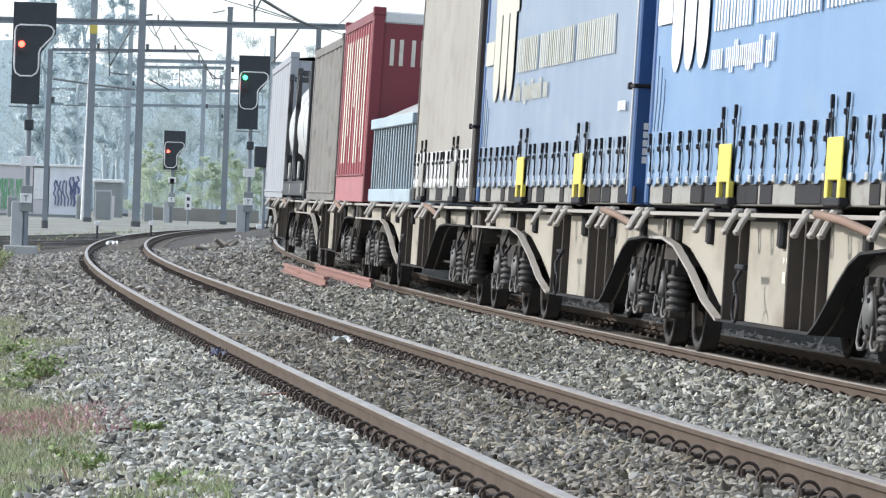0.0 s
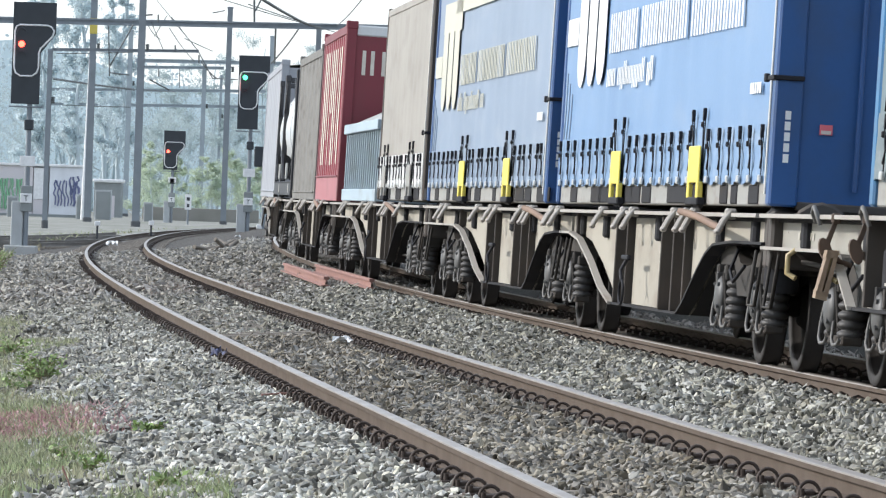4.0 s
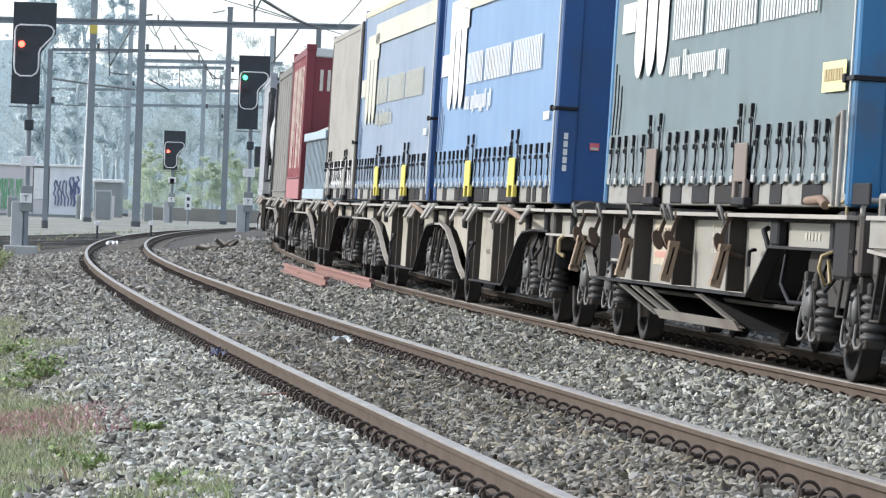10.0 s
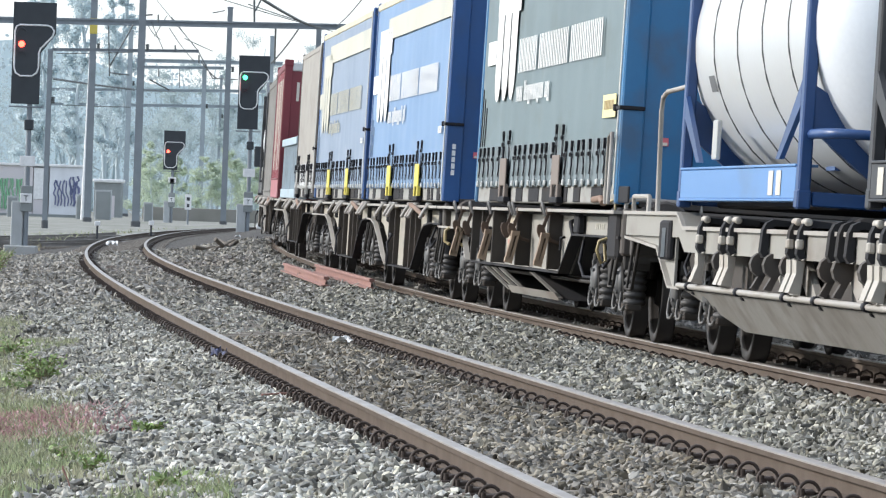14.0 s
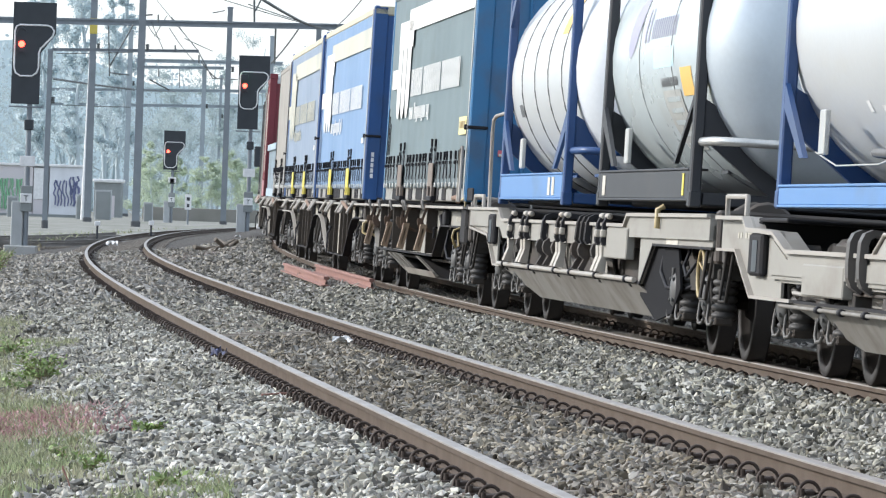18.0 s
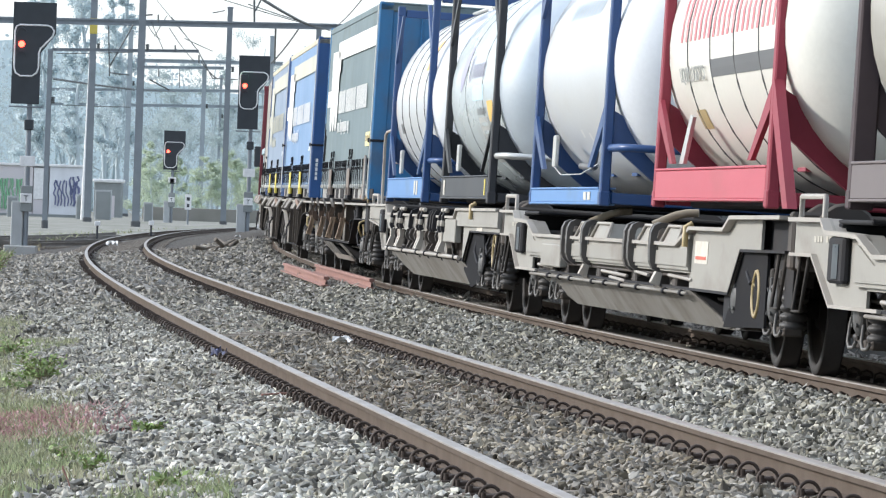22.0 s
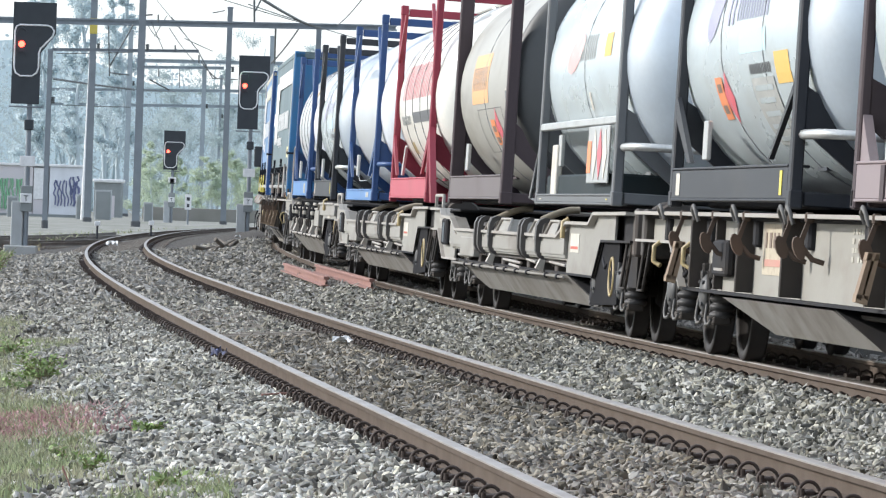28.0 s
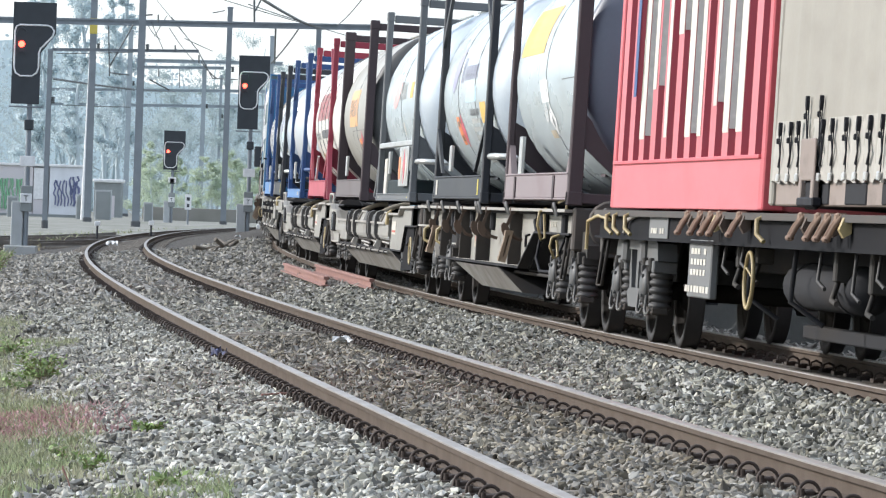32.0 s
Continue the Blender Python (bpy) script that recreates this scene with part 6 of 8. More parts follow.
def strap_mesh(h, name):
    b = Build()
    k = 0.38 / h
    b.prism([(-0.016, h), (0.018, h), (0.028, h - 0.045), (0.02, h - 0.085), (-0.012, h - 0.095), (-0.026, h - 0.035)], 0.0, 0.024)
    b.box(-0.01, 0.01, 0.0, 0.006, 0.0, h - 0.08)
    b.prism([(0.03, h - 0.08), (0.008, h - 0.09), (-0.085, h * 0.42), (-0.062, h * 0.39)], 0.012, 0.02)
    b.prism([(-0.09, h * 0.43), (-0.06, h * 0.39), (-0.005, h * 0.2), (-0.03, h * 0.18)], 0.012, 0.02)
    b.bbox(0.015, 0.05, 0.006, 0.03, h - 0.15, h - 0.11, 0.006)
    b.bbox(-0.04, 0.04, 0.002, 0.022, -0.03, 0.025 * k, 0.006)
    b.box(-0.012, 0.012, 0.022, 0.026, h * 0.94, h * 0.985)
    me = b.mesh(name, M["strap"])
    me.materials.append(M["alu"])
    for f in me.polygons:
        if abs(f.center.z) < 0.036 and abs(f.center.x) < 0.05:
            f.material_index = 1
    return me


STRAP, STRAP_LONG = strap_mesh(0.38, "strap"), strap_mesh(0.56, "long_strap")


def curtain_body(label, u0, u1, front, rear, curtain, hem, post, plates, top, seed, logo=None, cream=False, straps=24, half=1.22, grapples=(0.26, 0.645), frame_post=True):
    rng = random.Random(seed)
    e, L = load("curtain_swap_body", label, "swap body", "curtain-sided swap bodies", u0, u1, front, rear)
    z0 = 1.135
    b = Build()
    b.bbox(-L + 0.14, L, -half + 0.05, half - 0.03, z0 + 0.02, z0 + 0.2, 0.01)
    base = part("floor_frame", b, M["floor_tan"] if curtain == M["beige_curtain"] else M["floor_rail"], e, "grimy floor rail")
    x = L - 0.6
    while x > -L + 1.2:
        x -= rng.uniform(0.5, 1.9)
        part("pocket", Build().bbox(x - rng.uniform(0.15, 0.7), x + rng.uniform(0.1, 0.5), half - 0.04, half - 0.02, z0 + 0.03, z0 + 0.17, 0.008), M["wagon_black"], base)
    # curtain cloth, both sides
    for sy in (1, -1):
        rows = []
        for i in range(15):
            z = 1.42 + (top - 0.12 - 1.42) * i / 14
            rows.append([(L - 0.14 - (2 * L - 0.28) * k / 70, sy * (half - 0.012 + 0.012 * noise.noise(Vector((k * 0.5, z * 0.8, seed))) + 0.006 * math.sin(k * 1.1) * (1 - i / 14)), z) for k in range(71)])
        part("curtain", Build().sheet(rows, True), curtain, e)
        rows = []
        for i in range(7):
            z = 1.315 + 0.42 * i / 6
            rows.append([(L - 0.12 - (2 * L - 0.24) * k / 192, sy * (half - 0.006 + 0.016 * (1 - i / 6) * (0.5 + 0.5 * math.sin(k * math.pi / 4)) + 0.004 * rng.uniform(-1, 1)), z + 0.012 * math.sin(k * math.pi / 4) * (1 - i / 6)) for k in range(193)])
        part("curtain_hem", Build().sheet(rows, True), hem, e, "paler creased lower edge of the curtain")
    b = Build()
    b.bbox(-L, L, -half + 0.02, half - 0.0, top - 0.13, top - 0.02, 0.02)
    b.bbox(-L, L, -half + 0.06, half - 0.06, top - 0.03, top, 0.02)
    part("roof", b, M["cream_roof"] if cream else curtain, e)
    if frame_post:
        for sx in (1, -1):
            for sy in (1, -1):
                b = Build()
                x0, x1 = (L - 0.14, L) if sx > 0 else (-L, -L + 0.16)
                y0, y1 = (half - 0.2, half) if sy > 0 else (-half, -half + 0.2)
                b.bbox(x0, x1, y0, y1, z0 + 0.02, top, 0.015)
                p = part("corner_post", b, post, e)
                if sx < 0 and sy > 0:
                    part("edge_trim", Build().tube([(x1 + 0.0, half + 0.004, z0 + 0.1), (x1 + 0.0, half + 0.004, top - 0.05)], 0.012, 6), M["alu"], p)
                    zl = rng.uniform(1.95, 2.25)
                    b = Build().bbox(x0 - 0.02, x1 + 0.2, half, half + 0.02, zl, zl + 0.035, 0.006)
                    b.bbox(x1 + 0.12, x1 + 0.2, half, half + 0.035, zl - 0.01, zl + 0.05, 0.008)
                    b.bbox(x0 - 0.02, x0, half - 0.2, half + 0.02, zl, zl + 0.035, 0.006)
                    part("latch", b, M["strap"], p, "dark latch bar")
    # rear wall: frame, door leaves, bars
    b = Build()
    b.bbox(-L + 0.03, -L + 0.08, -half + 0.2, half - 0.2, z0 + 0.05, top - 0.1, 0.005)
    door = part("rear_wall", b, post, e)
    for y in (0.62, 0.02, -0.02, -0.62):
        part("lock_bar", Build().tube([(-L + 0.0, y, z0 + 0.15), (-L + 0.0, y, top - 0.15)], 0.02, 6), post, door)
    part("sill_plate", Build().bbox(-L + 0.02, -L + 0.1, -half + 0.2, half - 0.2, z0 + 0.0, z0 + 0.06, 0.01), M["wagon_dark"], door, "dark rear sill")
    q = part("notice", Build().box(-L + 0.014, -L + 0.028, half - 0.42, half - 0.33, 1.67, 1.74), M["red_print"], door, "small red and white notice")
    part("notice_line", Build().box(-L + 0.01, -L + 0.013, half - 0.41, half - 0.34, 1.675, 1.7), M["plate_white"], q)
    part("front_wall", Build().bbox(L - 0.08, L - 0.03, -half + 0.2, half - 0.2, z0 + 0.2, top - 0.1, 0.005), post, e)
    # straps
    xs = [L - 0.45 - k * (2 * L - 0.8) / (straps - 1) + rng.uniform(-0.05, 0.05) for k in range(straps)]
    gx = [L - 2 * L * g for g in grapples]
    for x in xs:
        if min(abs(x - g) for g in gx) < 0.3:
            continue
        share("strap", STRAP, e, pose(x, half + 0.008, 1.345, rng.uniform(-2, 2), rng.uniform(-5, 5), 0))
    for g in gx:
        for d in (0.24, -0.2):
            share("long_strap", STRAP_LONG, e, pose(g + d, half + 0.006, 1.33, 0, (9 if d > 0 else -8) + rng.uniform(-4, 4), 0))
        b = Build()
        b.bbox(g - 0.3, g + 0.3, half + 0.03, half + 0.045, 1.32, 1.6, 0.008)
        for d in (-0.3, 0.2):
            b.bbox(g + d, g + d + 0.1, half + 0.0, half + 0.046, 1.2, 1.33, 0.008)
        part("grapple_plate", b, plates, e, "lifting plate over the grapple pocket")
        part("edge_frame", Build().bbox(g - 0.2, g + 0.2, half - 0.02, half + 0.012, 1.13, 1.32, 0.01), M["wagon_black"], e)
        part("lower_clasp", Build().bbox(g - 0.32, g + 0.32, half - 0.02, half + 0.05, 1.15, 1.21, 0.01), M["strap"], e)
    if logo:
        y = half + 0.007
        lm, band = logo
        for k in range(3):
            x = L - 0.5 - k * 0.22
            part("loose_strap", Build().tube([(x, half + 0.012, 2.35 - 0.1 * k), (x - 0.05, half + 0.016, 2.0), (x + 0.03, half + 0.014, 1.74)], 0.007, 5), M["strap"] if curtain == M["green_curtain"] else M["faded_hem"], e)
        xf = L - (1.45 if curtain == M["green_curtain"] else 1.02)          # front of the emblem
        b = Build()
        for k in range(3):
            xa = xf - 0.15 - k * 0.72
            pts = [(xa, 3.1), (xa - 0.6, 3.1), (xa - 0.6, 2.45)] + [(xa - 0.3 + 0.3 * math.cos(a), 2.5 - 0.3 * math.sin(a)) for a in [math.pi - i * math.pi / 14 for i in range(15)]] + [(xa, 2.45)]
            b.prism(pts, y, y + 0.004)
        b.box(xf - 0.1, xf + 0.75, y, y + 0.004, 2.6, 2.85)
        b.box(xf - 2.4, xf - 0.1, y, y + 0.004, 3.1, 3.45)
        part("emblem", b, lm, e, "large pale emblem of rounded bars")
        b = Build()
        b.prism([(xf - 1.6, 3.3), (xf - 1.6, 3.58), (-L + 0.2, 3.58), (-L + 0.2, 3.3)], y, y + 0.004)
        part("stripe", b, band, e)
        for xa, xb, za, zb, words in ((xf - 2.5, -L + 1.5, 2.46, 2.8, (6, 9, 9)), (xf - 2.45, xf - 5.7, 2.17, 2.37, (3, 9, 2))):
            step = (xa - xb) / (sum(words) + len(words) - 1)
            x = xa
            for n in words:
                for k in range(n):
                    lo = za if zb - za > 0.25 or rng.random() < 0.8 else za - 0.04
                    hi = zb if zb - za > 0.25 else za + (zb - za) * rng.choice((0.75, 0.75, 1.0))
                    b = Build().box(x - step * 0.3, x - step * 0.06, y, y + 0.003, lo, hi)
                    b.box(x - step * 0.84, x - step * 0.58, y, y + 0.003, lo, hi)
                    part("letter_bar", b, lm, e)
                    x -= step
                x -= step * 0.7
        b = Build()
        bars(b, -L + 1.15, -L + 0.6, y, 1.95, 2.03, 5, rng)
        part("small_print", b, M["logo_white"], e)
    return e, L, half


AB = (-81.2, -69.7)
AC = (-69.7, -58.1)
e, L, half = curtain_body("faded, haze-greyed blue curtain-sided swap body with a pale emblem", -84.1, -70.6, *AB, M["faded_curtain"], M["faded_hem"], M["blue_post"], M["yellow"], 3.86, 31, (M["logo_cream"], M["logo_cream"]), True, grapples=(0.359, 0.733))
b = Build()
for k in range(5):
    b.box(-L - 0.004, -L - 0.001, half - 0.12, half - 0.08, 1.5 + k * 0.07, 1.555 + k * 0.07)
part("side_lettering", b, M["logo_white"], e)
e, L, half = curtain_body("bright blue curtain-sided swap body with yellow lifting plates", -69.65, -56.35, *AC, M["blue_curtain"], M["blue_hem"], M["blue_post"], M["yellow"], 3.88, 32, (M["logo_white"], M["logo_cream"]), True, grapples=(0.356, 0.726))
b = Build()
for k in range(5):
    b.box(-L - 0.004, -L - 0.001, half - 0.12, half - 0.08, 1.46 + k * 0.075, 1.52 + k * 0.075)
part("side_lettering", b, M["logo_white"], e)
e, L, half = curtain_body("grey-green curtain-sided swap body with blue corner posts", -52.3, -39.4, -53.05, -40.35, M["green_curtain"], M["green_hem"], M["teal_post"], M["brown_plate"], 3.9, 33, (M["logo_white"], M["logo_white"]), False)
b = Build().box(-L + 0.35, -L + 1.3, half + 0.009, half + 0.012, 1.9, 2.1)
p = part("yellow_label", b, M["lemon"], e, "pale yellow sticker")
b = Build()
bars(b, -L + 1.2, -L + 0.45, half + 0.0125, 1.97, 2.05, 7, random.Random(4))
part("print", b, M["brass"], p)
b = Build().tube([(-L + 0.25, half + 0.06, 1.15), (-L + 0.25, half + 0.06, 1.72), (-L + 0.05, half + 0.06, 1.76), (-L + 0.05, half + 0.06, 1.15)], 0.018, 8)
part("side_bow", b, M["wagon_edge"], e)
part("yellow_strap", Build().tube([(-L + 1.8, half - 0.02, 1.19), (-L + 1.1, half + 0.0, 1.2), (-L + 0.9, half, 1.16)], 0.03, 8), M["rust"], e)
curtain_body("weathered grey curtain-sided swap body with dark end", -93.2, -84.8, -100.8, -86.5, M["grey_curtain"], M["tarp_white"], M["wagon_dark"], M["floor_rail"], 3.74, 34, None, False, 15, 1.22, (0.2, 0.75))
e, L, half = curtain_body("beige curtain-sided swap body with black straps", 48.45, 57.0, 40.6, 54.8, M["beige_curtain"], M["beige_hem"], M["beige_curtain"], M["floor_tan"], 3.86, 35, None, False, 18, 1.22, (0.22, 0.7))


# ---- tank containers
def tank_container(label, u0, u1, front, rear, frame, tank, end, seed, seams=4, beam=None, prints="", top=3.69, half=1.24, side_rail=False, over=0.62):
    rng = random.Random(seed)
    e, L = load("tank_container", label, "tank container", "tank containers on the train", u0, u1, front, rear)
    z0, cz = 1.135, 2.43
    r = 1.195
    E = L + over
    beam = beam or frame
    D = over + 0.05 if over > 0.3 else 0.24
    prof = [(-E + D * (1 - math.sin(a) ** 0.9), r * math.cos(a) ** 0.62) for a in [math.pi / 2 * (1 - k / 12) for k in range(1, 13)]]
    prof = [(-E, 0.0)] + prof
    mid = [(-E + D, r), (E - D, r)]
    part("tank_shell", Build().lathe(mid, (0, 0, cz), "x", 48), tank, e)
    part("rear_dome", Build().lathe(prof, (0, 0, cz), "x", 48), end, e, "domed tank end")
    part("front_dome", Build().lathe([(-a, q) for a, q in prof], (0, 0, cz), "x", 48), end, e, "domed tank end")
    for k in range(1, seams + 1):
        x = E - 0.58 - k * (2 * E - 1.16) / (seams + 1)
        ring = [(x, (r + 0.002) * math.cos(a), cz + (r + 0.002) * math.sin(a)) for a in [i * math.pi / 20 for i in range(40)]]
        part("seam_band", Build().tube(ring, 0.008 if seams > 2 else 0.006, 6, closed=True), M["seam"] if seams > 2 else M["seam_faint"], e)
    for sx in (1, -1):
        x0, x1 = (L - 0.13, L) if sx > 0 else (-L, -L + 0.13)
        xi = x0 if sx > 0 else x1
        ef = empty_part("end_frame", e)
        for sy in (1, -1):
            pw = (0.07 if sx > 0 else 0.13) if prints == "white" else (0.15 if sx > 0 else 0.12) if prints == "brown" else 0.085
            y0, y1 = (half - pw, half) if sy > 0 else (-half, -half + pw)
            b = Build().bbox(x0, x1, y0, y1, z0, top, 0.012)
            for z in (z0, top - 0.13):
                b.bbox(x0 - 0.008, x1 + 0.008, y0 - 0.006, y1 + 0.006, z, z + 0.13, 0.012)
            part("corner_post", b, frame, ef)
            # gusset plates of the end ring
            ya, rr = half - pw + 0.005, r - 0.015
            for k, za in ((-1, z0 + 0.08),):
                arc = [radians(k * a) for a in range(26, 70, 4)]
                pts = [(sy * ya, cz + k * 0.76)] + [(sy * ya, cz + k * 0.46)] + [(sy * min(ya, rr * math.cos(a)), cz + rr * math.sin(a)) for a in arc] + [(sy * 0.36, za), (sy * 0.58, za)]
                part("ring_plate", Build().prism(pts, (x0 + x1) / 2 - 0.04, (x0 + x1) / 2 + 0.04, "x"), frame, ef)
            # slanting brace from the post's foot towards the side beam
            d = -sx
            if side_rail:
                if sx > 0:
                    part("brace", Build().tube([(L - 0.03, sy * (half - 0.03), z0 + 0.62), (L + 0.75, sy * (half - 0.03), z0 + 0.06), (L + 0.1, sy * (half - 0.03), z0 + 0.04)], 0.022, 6), frame, ef)
                continue
            if frame == M["frame_brown"]:
                continue
            wb = 0.17 if sx > 0 or frame != M["frame_black"] else 0.07
            b = Build().prism([(xi, z0 + 0.86), (xi, z0 + 0.86 - wb), (xi + d * (0.95 - wb), z0 + 0.34), (xi + d * 0.95, z0 + 0.34)], y0 + 0.05 if sy > 0 else y0, y1 if sy > 0 else y1 - 0.05)
            part("brace", b, frame, ef)
            b = Build().prism([(xi, top - 0.75), (xi, top - 0.6), (xi + d * 0.7, top - 0.15), (xi + d * 0.85, top - 0.15)], y0 + 0.05 if sy > 0 else y0, y1 if sy > 0 else y1 - 0.05)
            part("brace", b, frame, ef)
        for z in (z0 + 0.02, top - 0.14):
            part("cross_beam", Build().bbox(x0 + 0.02, x1 - 0.02, -half + 0.1, half - 0.1, z, z + 0.1, 0.01), frame, ef)
    for sy in (1, -1):
        y0, y1 = (half - 0.1, half - 0.0) if sy > 0 else (-half, -half + 0.1)
        bz0, bz1 = (0.02, 0.15) if prints == "blank" else (0.02, 0.09) if side_rail else (0.06, 0.29)
        q = part("side_beam", Build().bbox(-L + 0.13, L - 0.13, y0, y1, z0 + bz0, z0 + bz1, 0.012), beam, e)
        for za in (bz1 - 0.005, bz0 - 0.012):
            part("beam_flange", Build().bbox(-L + 0.13, L - 0.13, y0 - 0.05, y1 + 0.008, z0 + za, z0 + za + 0.018, 0.004), beam, q)
        if prints == "white":
            # recessed bays between dark stiffeners, foot gussets and slotted corner castings
            for xs in (0.62, -0.58):
                part("stiffener", Build().box(L * xs - 0.07, L * xs + 0.07, sy * (half + 0.001), sy * (half + 0.012), z0 + 0.05, z0 + 0.275), M["frame_brown"], q)
            for g in (1, -1):
                part("foot_gusset", Build().prism([(g * (L - 0.13), z0 + 0.29), (g * (L - 0.13), z0 + 0.6), (g * (L - 0.5), z0 + 0.29)], y0 + 0.02, y1 - 0.02), beam, q)
                part("casting_slot", Build().bbox(g * (L - 0.09), g * (L - 0.04), sy * (half + 0.004), sy * (half + 0.012), z0 + 0.02, z0 + 0.12, 0.004), M["pit"], q)
        for k in range(2):
            x = L - 2.0 - k * (2 * L - 4.0)
            part("saddle", Build().prism([(x - 0.2, z0 + 0.3), (x + 0.2, z0 + 0.3), (x + 0.1, z0 + 0.5), (x - 0.1, z0 + 0.5)], (0.3 if sy > 0 else -0.7), (0.7 if sy > 0 else -0.3)), frame, e)
    # added black sheet: blocks light and view in the gap under the tank
    part("belly_blind", Build().bbox(-L + 0.15, L - 0.15, -0.95, 0.95, z0 + 0.01, z0 + 0.1, 0.02), M["wagon_black"], e, "added black sheet that keeps the space under the tank dark")
    b = Build()
    b.bbox(-L + 0.2, L - 0.2, -0.3, 0.28, top - 0.05, top - 0.02, 0.005)
    part("walkway", b, M["alu"], e, "grey walkway grating on top")
    b = Build().lathe([(0, 0.3), (0.1, 0.3), (0.13, 0.24), (0.2, 0.1), (0.2, 0)], (0.3, 0, cz + r - 0.06), "z", 20)
    part("manhole", b, M["alu"], e)
    if prints == "hart":
        part("rear_brace", Build().prism([(-L, z0 + 0.9), (-L, z0 + 0.66), (-L - 0.72, z0 + 0.0), (-L - 0.95, z0 + 0.0)], half - 0.07, half), frame, e, "slanting red brace behind the frame")
    elif over > 0.3:
        for y in (half - 0.02,):
            b = Build().tube([(-L + 0.05, y - 0.05, 1.64), (-L - 0.5, y - 0.06, 1.64), (-E - 0.06, y - 0.12, 1.64), (-E - 0.1, y - 0.3, 1.64), (-E - 0.1, y - 1.3, 1.64)], 0.035, 8)
            part("step_rail", b, M["alu"] if frame != M["frame_blue"] else frame, e, "round rear step rail")
    if prints == "hart":
        part("holder_plate", Build().prism([(L - 1.1, z0 + 0.34), (L - 1.35, z0 + 0.34), (L - 1.75, z0 + 0.7), (L - 1.6, z0 + 0.72)], half - 0.08, half - 0.05), M["alu"], e, "leaning grey plate")
    else:
        part("document_tube", Build().bbox(L - 1.15, L - 0.9, half - 0.08, half - 0.04, z0 + 0.3, z0 + 0.68, 0.008) if prints == "white" else Build().bbox(L - 1.62, L - 1.42, half - 0.08, half - 0.04, z0 + 0.36, z0 + 0.66, 0.008), M["alu"], e)
        labels = {"blank": ((1.0, 0.0), (0.7, 0.0)), "striped": ((1.1, 0.0), (0.75, 0.0)), "white": (), "brown": (), "chem": ((2 * L - 0.6, 0.0), (0.35, 1.0)), "silver": ((2 * L - 0.6, 0.0), (0.35, 1.0))}.get(prints, ((0.9, 0.0),))
        for d, yel in labels:
            w = 0.1 if yel else 0.2
            part("beam_label", Build().box(-L + d, -L + d + w, half + 0.002, half + 0.006, z0 + bz0 + 0.03, z0 + bz1 - 0.03), M["yellow"] if yel else M["plate_white"], e, "small yellow sticker" if yel else "")

    def wrap(name, x0, x1, a0, a1, mat, lab="", off=0.003, parent=e):
        """A label that follows the tank's side, from angle a0 to a1 over the horizontal (degrees)."""
        n = max(2, int(abs(a1 - a0) / 4) + 1)
        rows = []
        for i in range(n + 1):
            a = radians(a0 + (a1 - a0) * i / n)
            rows.append([(x0, (r + off) * math.cos(a), cz + (r + off) * math.sin(a)), (x1, (r + off) * math.cos(a), cz + (r + off) * math.sin(a))])
        return part(name, Build().sheet(rows), mat, parent, lab)

    def lens(name, x0, x1, a0, a1, mat, lab="", diamond=False):
        """A rhombus or oval print that follows the tank's side."""
        rows = []
        for i in range(13):
            f = i / 12
            a, w = radians(a0 + (a1 - a0) * f), (1 - abs(2 * f - 1) if diamond else math.sqrt(max(0.0, 1 - (2 * f - 1) ** 2)))
            xm = (x0 + x1) / 2 + (0 if diamond else (f - 0.5) * (x0 - x1) * -0.6)
            y, z = (r + 0.004) * math.cos(a), cz + (r + 0.004) * math.sin(a)
            rows.append([(xm + (x0 - x1) / 2 * w, y, z), (xm - (x0 - x1) / 2 * w, y, z)])
        return part(name, Build().sheet(rows), mat, e, lab)

    def wrap_bars(x0, x1, a0, a1, n, mat, gap=0.35):
        b = Build()
        step = (x0 - x1) / n
        for k in range(n):
            rows = []
            for i in range(4):
                a = radians(a0 + (a1 - a0) * i / 3)
                y, z = (r + 0.005) * math.cos(a), cz + (r + 0.005) * math.sin(a)
                rows.append([(x0 - k * step, y, z), (x0 - (k + 1 - gap) * step, y, z)])
            b.sheet(rows)
        part("lettering", b, mat, e, "blocky worn lettering")

    def wrap_letters(x0, x1, a0, a1, n, mat, stroke=0.2):
        """Worn lettering as plain bars, two uprights to a letter."""
        b = Build()
        step = (x0 - x1) / n

        def face(xa, xb, aa, ab):
            rows = []
            for i in range(4):
                a = radians(aa + (ab - aa) * i / 3)
                y, z = (r + 0.004) * math.cos(a), cz + (r + 0.004) * math.sin(a)
                rows.append([(xa, y, z), (xb, y, z)])
            b.sheet(rows)

        for k in range(n):
            xa, w = x0 - k * step, step * 0.74
            t = w * stroke * 1.5
            face(xa, xa - t, a0, a1)
            face(xa - w + t, xa - w, a0, a1)
        part("lettering", b, mat, e, "blocky worn lettering")

    if prints == "chem":
        wrap_letters(0.75, 0.35, 3, 17, 1, M["navy_print"])
        wrap_letters(0.3, -1.25, 4, 12, 6, M["navy_print"])
        lens("swoosh", 1.7, 1.1, -2, 24, M["navy_print"], "slanted navy emblem")
        wrap("print_patch", 0.1, -1.15, -8, 0, M["cyan"], "pale cyan print")
        wrap("yellow_patch", -1.5, -2.15, -20, -9, M["orange"], "orange-yellow sticker")
        p = wrap("placard", -0.3, -1.35, -43, -17, M["placard_grey"], "worn framed data placard", 0.005)
        for a in (-40, -35, -30, -25, -20.5):
            wrap("placard_line", -0.42 - rng.uniform(0, 0.1), -1.2 + rng.uniform(-0.05, 0.2), a - 1.2, a + 0.8, M["tank_silver"], "", 0.008, p)
